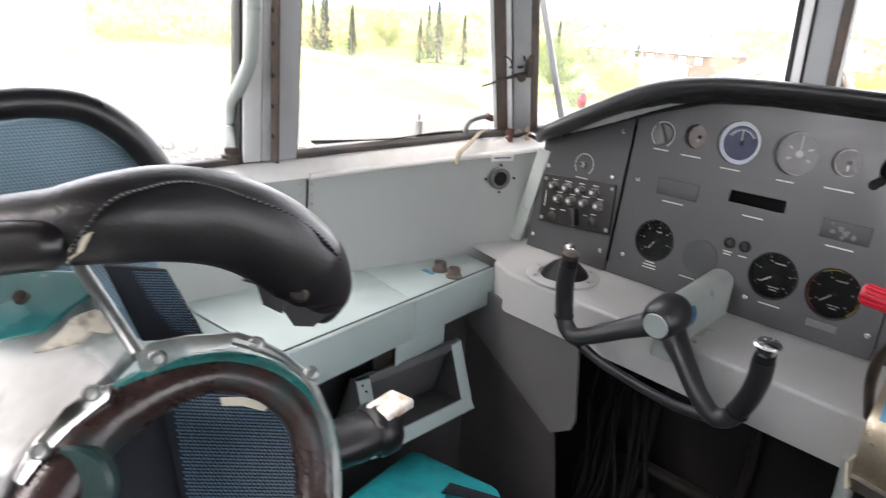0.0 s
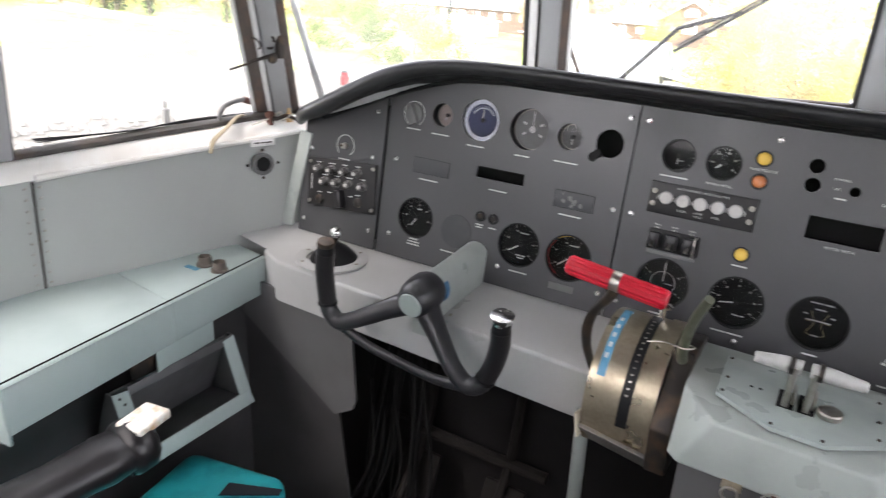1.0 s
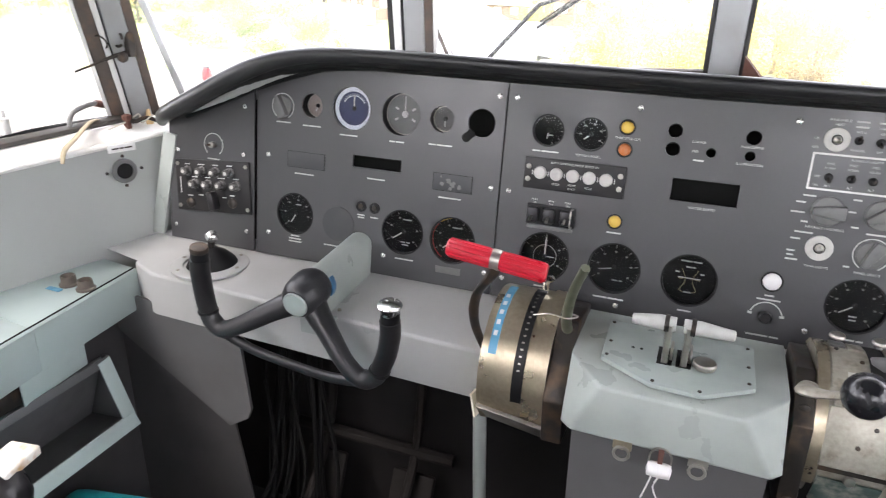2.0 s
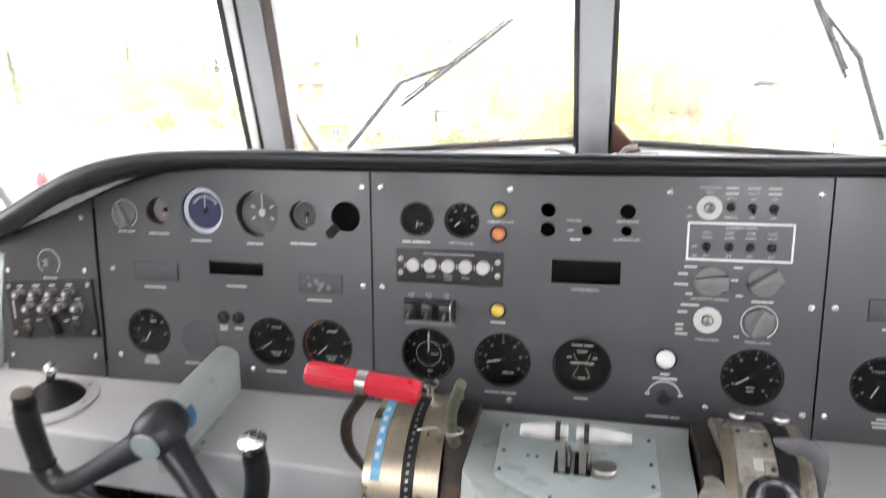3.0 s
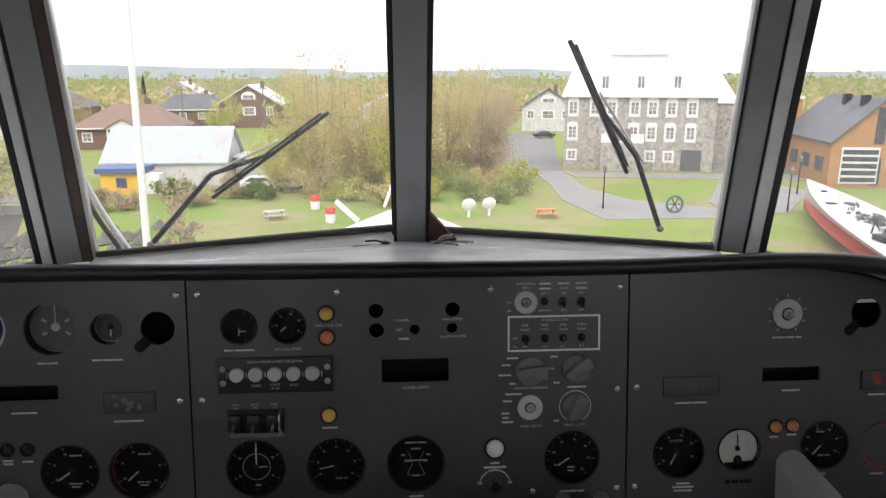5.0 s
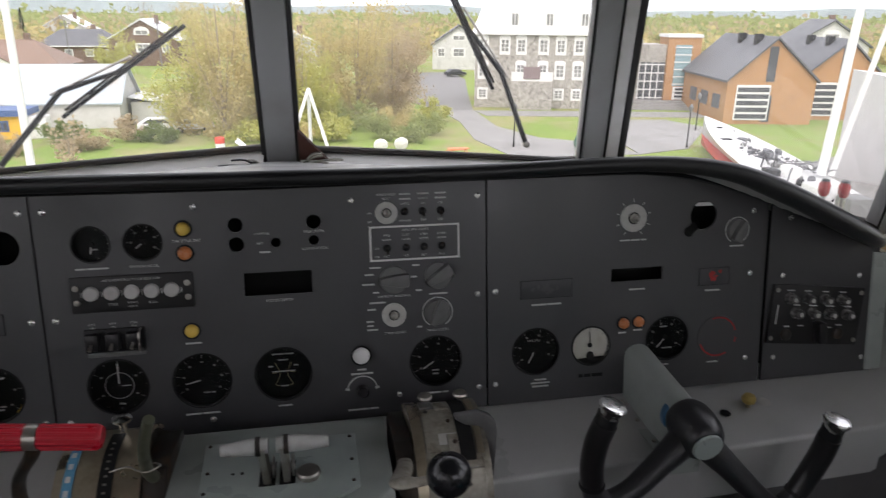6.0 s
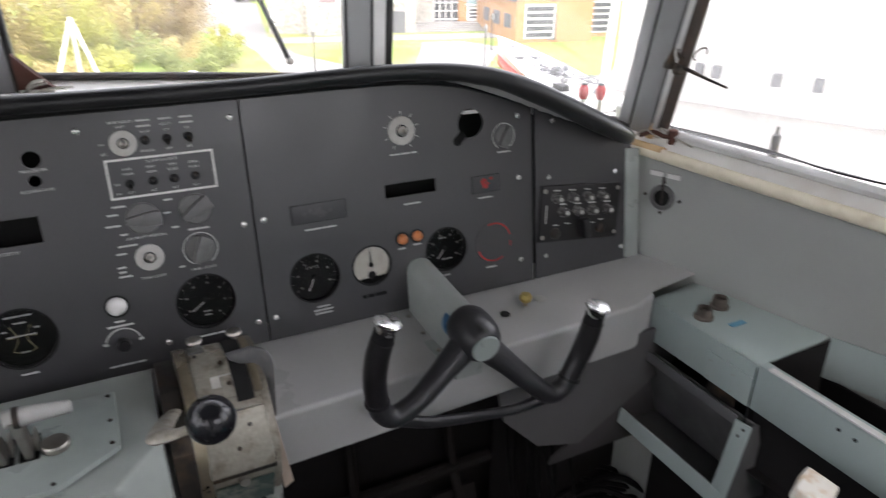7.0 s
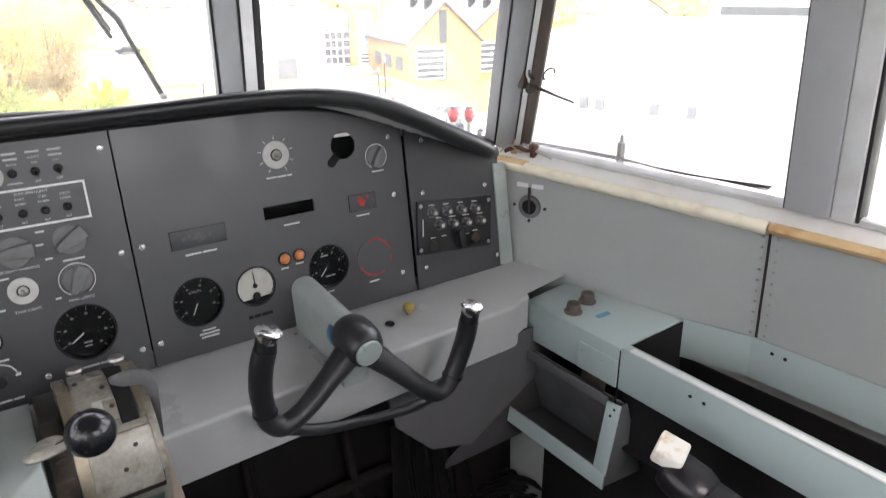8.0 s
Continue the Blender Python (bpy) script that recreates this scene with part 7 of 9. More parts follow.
M_DARKTEAL = mat("dark_teal_paint", (0.010, 0.030, 0.029), 0.4, grain=0.3, grain_size=250, stain=1.0, stain_size=40, stain_color=(0.022, 0.014, 0.013), bump=0.2, bump_size=160)
M_TEALE = mat("teal_edge_paint", (0.010, 0.105, 0.098), 0.30, grain=0.3, grain_size=300, stain=1.0, stain_size=32, stain_color=(0.05, 0.034, 0.016), bump=0.15, bump_size=160)
M_CREAMD = mat("old_filler", (0.56, 0.53, 0.44), 0.5, stain=1.0, stain_size=90, stain_color=(0.16, 0.14, 0.10), bump=0.3, bump_size=160)
M_NETB = mat("net_backing", (0.004, 0.007, 0.013), 0.8)


def weave(bm, o, du, dv, nu, nv, r, keep=None):
    """Woven cords: two sets of slanting strands."""
    o, du, dv = Vector(o), Vector(du), Vector(dv)
    nrm = du.cross(dv).normalized()
    for i in range(nu):
        for j in range(nv):
            c = o + du * ((i + 0.5 * (j % 2)) / nu) + dv * (j / nv)
            if keep and not keep(c):
                continue
            u, v = du / nu * 0.36, dv / nv * 0.60
            bm.faces.new([bm.verts.new(p) for p in (c - u - v * 0.3 + nrm * r * 0.2, c + u * 0.4 - v * 0.6 + nrm * r, c + u + v * 0.3 + nrm * r, c - u * 0.4 + v * 0.6 + nrm * r * 0.2)])
    return bm


seat = thing("pilot_seat", "teal framed pilot seat with black padded head roll", "seat", T(-0.72, -1.02, 0.0))
O = Vector((-0.72, -1.02, 0.0))


def rel(pts):
    return [Vector(p) - O for p in pts]


ROLL = [(-0.591, -1.250, 1.107), (-0.564, -1.222, 1.113), (-0.546, -1.198, 1.118), (-0.528, -1.174, 1.122), (-0.514, -1.148, 1.126), (-0.503, -1.119, 1.127), (-0.501, -1.084, 1.117), (-0.497, -1.055, 1.100), (-0.493, -1.032, 1.078), (-0.489, -1.022, 1.059), (-0.488, -1.021, 1.045), (-0.489, -1.021, 1.034)]
roll = part("head_roll", tube(bmesh.new(), rel(ROLL), [0.0222, 0.0221, 0.021, 0.0224, 0.0267, 0.0289, 0.0299, 0.0307, 0.0297, 0.0232, 0.0145, 0.0041], 28, smooth=8), M_LEATHER, seat, "black leather padded roll", sharp=1.2)
part("sleeve", tube(bmesh.new(), rel([(-0.561, -1.248, 1.111), (-0.538, -1.221, 1.114), (-0.521, -1.196, 1.117), (-0.511, -1.182, 1.118), (-0.507, -1.175, 1.118)]), [0.016, 0.0154, 0.0148, 0.0141, 0.0092], 20, smooth=6), M_LEATHER, roll, "overlapping leather sleeve", sharp=1.2)
SEAM = rel([(-0.506, -1.174, 1.112), (-0.498, -1.168, 1.126), (-0.493, -1.154, 1.142), (-0.490, -1.136, 1.147), (-0.487, -1.118, 1.149), (-0.486, -1.098, 1.144), (-0.482, -1.083, 1.137), (-0.479, -1.061, 1.126), (-0.476, -1.041, 1.112), (-0.470, -1.027, 1.096), (-0.474, -1.011, 1.073)])
SEAM = [p + Vector((0.0024, -0.0011, 0.0011)) for p in SEAM]
part("seam", tube(bmesh.new(), SEAM, 0.0012, 6, smooth=8), M_BLACK, roll, "raised stitched seam")
bm = bmesh.new()
for k, p in enumerate(spline(SEAM, 6)[1:-1]):
    box(bm, p + Vector((0.0012, -0.0006, 0.0006)), (0.0007, 0.0016, 0.0007))
part("stitches", bm, M_KNOBG, roll, "dull grey stitches")
part("button", lathe(bmesh.new(), [(0.0060, 0.002), (0.0057, -0.0015), (0.0035, -0.0022), (0.0030, -0.0012), (0.0005, -0.0012)], T(*(Vector((-0.472, -1.050, 1.068)) - O)) @ R(45, "Z") @ R(-12, "X"), 20), M_DARKMET, roll, "dark metal snap button")
part("worn_patch", slab(rel([(-0.494, -1.165, 1.127), (-0.499, -1.169, 1.116), (-0.516, -1.171, 1.102), (-0.510, -1.176, 1.107), (-0.503, -1.175, 1.116), (-0.499, -1.171, 1.123)]), (0.001, -0.001, 0)), M_CREAM, roll, "torn patch with pale foam")
part("flap", slab(rel([(-0.510, -1.066, 1.072), (-0.503, -1.057, 1.066), (-0.483, -1.048, 1.040), (-0.476, -1.037, 1.039), (-0.471, -1.019, 1.052), (-0.476, -1.016, 1.067), (-0.501, -1.045, 1.078)]), (-0.003, 0.003, 0)), M_BLACK, roll, "loose leather flap")
part("flap", slab(rel([(-0.509, -1.072, 1.071), (-0.503, -1.064, 1.068), (-0.497, -1.063, 1.055), (-0.488, -1.054, 1.049), (-0.491, -1.042, 1.068), (-0.503, -1.057, 1.076)]), (-0.002, 0.002, 0)), M_BLACK, roll, "torn leather flap")
part("far_roll", tube(bmesh.new(), rel([(-0.733, -1.235, 1.158), (-0.731, -1.152, 1.163), (-0.730, -1.126, 1.164), (-0.728, -1.093, 1.159), (-0.726, -1.066, 1.142), (-0.724, -1.044, 1.117), (-0.724, -1.032, 1.09), (-0.726, -1.030, 1.05)]), 0.0122, 14, smooth=6), M_LEATHER, seat, "black padded edge")
WING = [(-1.235, 1.150), (-1.152, 1.151), (-1.125, 1.153), (-1.091, 1.148), (-1.066, 1.130), (-1.037, 1.107), (-1.029, 1.092), (-1.040, 0.93), (-1.235, 0.93)]
part("far_wing", slab(rel([(-0.742, y, z) for y, z in WING]), (-0.020, 0, 0), 0.003), M_NETM, seat, "blue net covered seat wing")


def in_wing(p):
    """Whether a point lies within the wing's outline, a little inside its edge."""
    y, z, hit = p.y + O.y, p.z + O.z + 0.004, False
    for (y0, z0), (y1, z1) in zip(WING, WING[1:] + WING[:1]):
        if (z0 > z) != (z1 > z) and y < (y1 - y0) * (z - z0) / (z1 - z0) + y0:
            hit = not hit
    return hit


part("far_net", weave(bmesh.new(), Vector((-0.7415, -1.232, 0.97)) - O, (0.0, 0.205, 0), (0, 0, 0.185), 64, 66, 0.0006, in_wing), M_NETL, seat, "blue woven net fabric with bright sheen painted in", sharp=3.2)
part("wing_piping", tube(bmesh.new(), rel([(-0.7405, y, z - 0.004) for y, z in WING[:7]]), 0.0016, 8, smooth=4), M_NETL, seat, "pale stitched piping")
part("back_shell", slab(rel([(-0.648, -1.269, 1.083), (-0.556, -1.154, 1.083), (-0.527, -1.152, 1.068), (-0.491, -1.153, 1.051), (-0.474, -1.176, 1.050), (-0.463, -1.205, 1.039), (-0.452, -1.231, 1.024), (-0.440, -1.247, 1.004), (-0.534, -1.318, 0.982)]), (-0.010, 0.008, -0.012), 0.003), M_SHELLP, seat, "worn metal shell with teal paint left and sky glare painted pale")
part("teal_paint", slab(rel([(-0.621, -1.223, 1.080), (-0.549, -1.157, 1.084), (-0.534, -1.156, 1.077), (-0.530, -1.173, 1.071), (-0.521, -1.191, 1.065), (-0.529, -1.209, 1.062), (-0.558, -1.236, 1.063)]), (-0.002, 0.002, -0.003)), M_TEALS, seat, "rest of glossy teal paint")
part("bare_patch", slab(rel([(-0.511, -1.185, 1.065), (-0.520, -1.174, 1.069), (-0.520, -1.161, 1.071), (-0.503, -1.156, 1.065), (-0.503, -1.161, 1.061), (-0.508, -1.169, 1.063), (-0.503, -1.177, 1.060), (-0.508, -1.199, 1.059)]), (-0.002, 0.002, -0.002)), M_CREAMD, seat, "beige patch of bare filler")
part("rivet", lathe(bmesh.new(), [(0.0045, 0.002), (0.004, -0.001), (0.0005, -0.0016)], T(*(Vector((-0.546, -1.193, 1.078)) - O)) @ R(45, "Z") @ R(-45, "X"), 12), M_DARKMET, seat, "dark rivet head")
part("back_pad", box(bmesh.new(), (0.10, -0.14, 0.74), (0.22, 0.08, 0.44), 0.03), M_NETB, seat, "dark blue back cushion")
part("rail", tube(bmesh.new(), rel([(-0.544, -1.160, 1.091), (-0.513, -1.156, 1.072), (-0.474, -1.155, 1.057)]), 0.0042, 12, smooth=0), M_BAND, seat, "dark steel rail")
part("net_strap", slab(rel([(-0.563, -1.141, 1.081), (-0.548, -1.107, 1.074), (-0.529, -1.097, 1.040), (-0.522, -1.095, 1.030), (-0.538, -1.130, 1.032)]), (-0.003, 0.003, 0), 0.0008), M_NETB, seat, "dark net strap")
part("strap_weave", weave(bmesh.new(), Vector((-0.541, -1.128, 1.034)) - O, (0.018, 0.033, -0.003), (-0.022, -0.010, 0.044), 14, 26, 0.0006), M_NET, seat, sharp=3.2)
part("inner_void", slab(rel([(-0.497, -1.183, 0.993), (-0.499, -1.151, 1.010), (-0.491, -1.122, 1.015), (-0.465, -1.118, 0.980), (-0.434, -1.129, 0.938), (-0.474, -1.204, 0.955)]), (-0.004, 0.004, 0)), M_NETB, seat, "dark blue inner lining")
FRAME = rel([(-0.438, -1.230, 0.996), (-0.449, -1.209, 1.011), (-0.457, -1.193, 1.025), (-0.459, -1.175, 1.034), (-0.457, -1.153, 1.041), (-0.451, -1.132, 1.045), (-0.441, -1.113, 1.044), (-0.426, -1.096, 1.035), (-0.410, -1.088, 1.020), (-0.399, -1.089, 1.003), (-0.388, -1.095, 0.985), (-0.376, -1.105, 0.964), (-0.36, -1.13, 0.90)])
FRAME_R = [0.017, 0.0178, 0.0172, 0.0153, 0.0132, 0.0109, 0.0105, 0.0112, 0.0119, 0.0125, 0.0123, 0.0121, 0.012]
part("side_frame", tube(bmesh.new(), FRAME, FRAME_R, 20, smooth=7), M_TEALP, seat, "worn brown and teal tube frame")
heart = Vector((-0.43, -1.14, 0.985)) - O
part("painted_edge", tube(bmesh.new(), [p + (p - heart).normalized() * 0.0062 for p in FRAME[3:11]], [r * 0.68 for r in FRAME_R[3:11]], 16, smooth=7), M_TEALE, seat, "chipped teal paint along the outer edge")
band = part("edge_band", slab(rel([(-0.454, -1.164, 1.068), (-0.454, -1.156, 1.073), (-0.448, -1.138, 1.074), (-0.437, -1.116, 1.073), (-0.433, -1.113, 1.069), (-0.432, -1.115, 1.066), (-0.444, -1.140, 1.065), (-0.448, -1.160, 1.059), (-0.451, -1.164, 1.061)]), (-0.004, 0.004, -0.002), 0.0008), M_BAND, seat, "worn metal edge plate")
part("edge_rim", tube(bmesh.new(), rel([(-0.437, -1.116, 1.070), (-0.428, -1.105, 1.065), (-0.417, -1.094, 1.057), (-0.404, -1.087, 1.045), (-0.391, -1.086, 1.029), (-0.380, -1.088, 1.013), (-0.368, -1.095, 0.994), (-0.355, -1.104, 0.977)]), [0.0042, 0.0036, 0.0028, 0.0024, 0.0022, 0.002, 0.002, 0.002], 10, smooth=5), M_BAND, seat, "worn metal rim")
low_band = part("edge_band", slab(rel([(-0.453, -1.177, 1.056), (-0.450, -1.181, 1.050), (-0.450, -1.199, 1.041), (-0.448, -1.212, 1.033), (-0.443, -1.226, 1.023), (-0.446, -1.229, 1.026), (-0.452, -1.216, 1.039), (-0.455, -1.201, 1.050), (-0.455, -1.186, 1.056)]), (-0.004, 0.003, -0.002), 0.0006), M_CHROME, seat, "bright worn edge plate")
for k, p in enumerate(((-0.448, -1.155, 1.066), (-0.427, -1.108, 1.068), (-0.404, -1.087, 1.052), (-0.453, -1.188, 1.055), (-0.447, -1.216, 1.036))):
    part("bolt", lathe(bmesh.new(), [(0.0046, 0.003), (0.0044, -0.0008), (0.0034, -0.0013), (0.0029, -0.0011), (0.0025, -0.0001), (0.0005, 0.0)], T(*(Vector(p) - O)) @ R(45, "Z") @ R(-30, "X"), 14), M_BAND, band if k < 3 else low_band)
part("net_panel", slab(rel([(-0.485, -1.142, 1.021), (-0.451, -1.078, 1.016), (-0.431, -1.072, 0.995), (-0.398, -1.095, 0.942), (-0.434, -1.150, 0.950)]), (-0.004, 0.003, 0), 0.0008), M_NETB, seat)
part("net_weave", weave(bmesh.new(), Vector((-0.432, -1.149, 0.955)) - O, (0.035, 0.054, -0.008), (-0.048, 0.013, 0.070), 26, 42, 0.0007), M_NET, seat, "blue woven net fabric", sharp=3.2)
part("worn_edge", slab(rel([(-0.454, -1.118, 1.024), (-0.448, -1.107, 1.023), (-0.438, -1.094, 1.018), (-0.438, -1.098, 1.015), (-0.446, -1.108, 1.019), (-0.452, -1.118, 1.020)]), (-0.001, 0.001, 0)), M_CREAM, seat, "frayed pale edge")
part("hinge_disc", lathe(bmesh.new(), [(0.0205, 0.006), (0.0205, -0.001), (0.0185, -0.003), (0.001, -0.0032)], T(*(Vector((-0.439, -1.205, 1.015)) - O)) @ R(45, "Z") @ R(-18, "X"), 28), M_DARKTEAL, seat, "dark teal hinge disc")
cush = bmesh.new()
box(cush, (0, 0, 0), (0.24, 0.34, 0.075), 0.033, None, 4)
part("cushion", cush, M_TEAL, seat, "turquoise vinyl seat cushion", at=T(*(Vector((-0.892, -0.545, 0.326)) - O)) @ R(12, "Z") @ R(-2, "X"))
part("cushion_split", slab(rel([(-0.88, -0.45, 0.372), (-0.785, -0.405, 0.370), (-0.78, -0.42, 0.370), (-0.87, -0.485, 0.372)]), (0, 0, 0.002)), M_NETB, seat, "open split in the cushion")
part("seat_base", box(bmesh.new(), (-0.19, 0.42, 0.145), (0.20, 0.26, 0.29), 0.01), M_DIRTY, seat, "dark seat base")


def armrest(owner, origin, tip, back, label, w=0.030):
    d = (Vector(back) - Vector(tip))
    e = None
    at = T(*(Vector(tip) - Vector(origin)))
    e = part("armrest", tube(bmesh.new(), [d * 0.10, d * 0.3, d * 0.6, d], [w * 0.9, w * 1.05, w * 0.9, w], 14, 0.75), M_LEATHER, owner, label, 1.2, at)
    part("end_wrap", tube(bmesh.new(), [d * 0.0, d * 0.05, d * 0.14, d * 0.20], [w * 0.85, w * 1.1, w * 1.15, w * 0.9], 12, 0.85, 3), M_LEATHER, e, "torn leather wrapping", sharp=1.2)
    q = d.normalized().to_track_quat("Y", "Z").to_matrix().to_4x4()
    part("foam_block", box(bmesh.new(), (0, 0.004 if w > 0.045 else -0.004, 0.036 if w > 0.045 else 0.026), (0.052, 0.070 if w > 0.045 else 0.046, 0.018 if w > 0.045 else 0.028), 0.005, q @ R(14, "Z"), 3), M_FOAM, e, "exposed stained foam")
    part("torn_strip", slab([q @ Vector(p) for p in ((-0.030, 0.01, 0.012), (-0.034, 0.06, 0.002), (-0.036, 0.05, -0.03), (-0.030, 0.015, -0.02))], q.to_3x3() @ Vector((0.004, 0, 0))), M_LEATHER, e, "hanging strip of leather")
    return e


armrest(seat, O, (-0.885, -0.605, 0.572), (-0.905, -0.860, 0.572), "black leather armrest with torn pale foam end", 0.047)
e = thing("copilot_seat", "dark pilot seat with black armrest and bare foam", "seat", T(0.86, -1.0, 0.0))
armrest(e, (0.86, -1.0, 0.0), (0.945, -0.600, 0.628), (1.00, -0.95, 0.52), "black leather armrest with bare cream foam end", 0.036)
part("arm_post", tube(bmesh.new(), [(0.13, 0.02, 0.52), (0.10, -0.05, 0.0)], 0.015, 8, smooth=0), M_DARKMET, e)
part("cushion", box(bmesh.new(), (0, -0.15, 0.36), (0.40, 0.40, 0.085), 0.035, None, 4), M_TEAL, e)
part("seat_base", box(bmesh.new(), (0, -0.15, 0.16), (0.28, 0.30, 0.32), 0.01), M_DARKMET, e)
# ---- outside: village, lawns, boats ----


def grass_mat():
    """Spring lawn: green with worn, dry and lusher patches at three sizes."""
    m = bpy.data.materials.new("grass")
    m.use_nodes = True
    nt = m.node_tree
    b = nt.nodes["Principled BSDF"]
    b.inputs["Roughness"].default_value, b.inputs["Specular IOR Level"].default_value = 0.95, 0.1
    pos = nt.nodes.new("ShaderNodeNewGeometry").outputs["Position"]
    last = None
    for size, lo, hi, col in ((0.05, 0.40, 0.60, (0.235, 0.305, 0.085)), (0.11, 0.50, 0.62, (0.32, 0.275, 0.165)), (0.32, 0.54, 0.66, (0.26, 0.225, 0.13)), (1.6, 0.40, 0.75, (0.225, 0.265, 0.085)), (7.0, 0.50, 0.80, (0.10, 0.145, 0.028))):
        n = nt.nodes.new("ShaderNodeTexNoise")
        n.inputs["Scale"].default_value, n.inputs["Detail"].default_value = size, 8
        nt.links.new(pos, n.inputs["Vector"])
        r = nt.nodes.new("ShaderNodeMapRange")
        r.inputs["From Min"].default_value, r.inputs["From Max"].default_value = lo, hi
        r.inputs["To Max"].default_value = 0.85
        nt.links.new(n.outputs["Fac"], r.inputs["Value"])
        x = nt.nodes.new("ShaderNodeMix")
        x.data_type = "RGBA"
        nt.links.new(r.outputs["Result"], x.inputs["Factor"])
        if last is None:
            x.inputs["A"].default_value = (0.175, 0.265, 0.062, 1)
        else:
            nt.links.new(last, x.inputs["A"])
        x.inputs["B"].default_value = (*col, 1)
        last = x.outputs["Result"]
    nt.links.new(last, b.inputs["Base Color"])
    return m


M_GRASS = grass_mat()
M_ROAD = mat("asphalt_old", (0.17, 0.166, 0.16), 0.85, grain=0.3, grain_size=4, stain=0.4, stain_size=0.3, stain_color=(0.14, 0.135, 0.13))
M_PATH = mat("concrete_path", (0.24, 0.235, 0.225), 0.85, grain=0.2, grain_size=4, stain=0.3, stain_size=0.4)
M_SHORE = mat("gravel_shore", (0.060, 0.055, 0.045), 0.9, grain=0.6, grain_size=1.2, stain=0.6, stain_size=0.12, stain_color=(0.11, 0.098, 0.075))
M_STONE = mat("field_stone", (0.30, 0.285, 0.255), 0.85, grain=0.9, grain_size=2.6, stain=1.0, stain_size=2.4, stain_color=(0.125, 0.12, 0.112), bump=0.3, bump_size=3)
M_ROCK = mat("shore_rock", (0.11, 0.105, 0.095), 0.9, grain=0.5, grain_size=3, stain=0.6, stain_size=1.2, stain_color=(0.17, 0.16, 0.135))
M_PANEG = mat("curtained_window", (0.20, 0.205, 0.20), 0.3, spec=0.3, stain=0.6, stain_size=1.1, stain_color=(0.36, 0.36, 0.34))
M_WPAINT = mat("white_trim", (0.68, 0.68, 0.66), 0.6)
M_TIN = mat("tin_roof", (0.64, 0.65, 0.66), 0.45, 0.2, stain=0.4, stain_size=0.5, stain_color=(0.48, 0.48, 0.48))
M_BRICKO = mat("ochre_brick", (0.37, 0.20, 0.085), 0.75, grain=0.35, grain_size=5, stain=0.3, stain_size=0.6)
M_BRICKB = mat("brown_brick", (0.150, 0.098, 0.070), 0.8, grain=0.4, grain_size=5, stain=0.4, stain_size=0.8)
M_SLATE = mat("slate_roof", (0.105, 0.108, 0.115), 0.6, grain=0.3, grain_size=3, stain=0.3, stain_size=0.4)
M_REDROOF = mat("brown_roof", (0.20, 0.135, 0.10), 0.75, grain=0.3, grain_size=3)
M_DARKGLASS = mat("dark_window", (0.07, 0.075, 0.08), 0.3, spec=0.3)
M_BLUEROOF = mat("blue_roof", (0.07, 0.12, 0.26), 0.5)
M_YELLOW = mat("yellow_boards", (0.72, 0.42, 0.04), 0.6)
M_SHED = mat("shed_white", (0.52, 0.52, 0.50), 0.6, grain=0.25, grain_size=3, stain=0.7, stain_size=0.9, stain_color=(0.36, 0.36, 0.34))
M_SHEDROOF = mat("shed_roof", (0.36, 0.42, 0.46), 0.55, grain=0.3, grain_size=4, stain=1.0, stain_size=0.35, stain_color=(0.37, 0.32, 0.26))
M_BARK = mat("bark", (0.30, 0.25, 0.18), 0.9)
M_HULLR = mat("hull_red", (0.55, 0.06, 0.03), 0.45)
M_HULLW = mat("hull_white", (0.56, 0.56, 0.55), 0.4, stain=0.2, stain_size=0.8)
M_LEAFS = [leaf_mat("leaf_%d" % i, c) for i, c in enumerate(((0.57, 0.58, 0.20), (0.62, 0.54, 0.27), (0.22, 0.28, 0.11), (0.54, 0.45, 0.30), (0.40, 0.45, 0.20)))]
M_FIR = leaf_mat("fir_needles", (0.045, 0.07, 0.04))
# aerial haze is mixed into the hill colour, hence the pale blue
M_HILL = mat("hazed_hill", (0.46, 0.52, 0.53), 1.0, stain=0.5, stain_size=0.004, stain_color=(0.38, 0.44, 0.43))

solid("ground", slab([(-4000, -600, GROUND), (4000, -600, GROUND), (4000, 4500, GROUND), (-4000, 4500, GROUND)], (0, 0, -0.5)), M_GRASS, "spring lawn and fields reaching the horizon", kind="structure")


def sheet(name, pts, m, label, h=0.04):
    return solid(name, slab([(x, y, GROUND + h) for x, y in pts], (0, 0, -0.1)), m, label, kind="structure")


sheet("car_park", [(17, 88), (12, 112), (12, 150), (31, 152), (30, 134), (24, 104), (21.4, 90)], M_ROAD, "grey asphalt car park")
sheet("shore_road", [(-260, 132), (-160, 106), (-89, 88), (-54, 66), (-54, 70), (-89, 93), (-160, 112), (-260, 140)], M_ROAD, "grey shore road behind the sea wall")
sheet("footpath", [(17.0, 90), (21.5, 90), (21.0, 76), (23.5, 68), (30, 63), (30, 58), (18, 58), (16.5, 68), (17.5, 80)], M_PATH, "pale concrete footpath across the lawn", 0.05)
sheet("street", [(21.4, 89.6), (62, 82), (62, 77.5), (46, 80.2), (22, 84.6)], M_PATH, "pale forecourt in front of the stone building", 0.06)
sheet("forecourt", [(36, 60), (45, 72), (43, 78), (38, 79), (31, 66), (30, 58)], M_PATH, "pale forecourt of the brick museum", 0.07)
sheet("shore", [(-20, 30), (-36, 66), (-60, 69), (-140, 40), (-200, 0), (-200, -60), (-20, -60)], M_SHORE, "pale gravel shore with stones")
sheet("shore_road", [(-36, 74), (-60, 78), (-118, 103), (-190, 112), (-190, 104), (-120, 95), (-60, 71.5), (-36, 70)], M_ROAD, "grey road along the shore", 0.05)
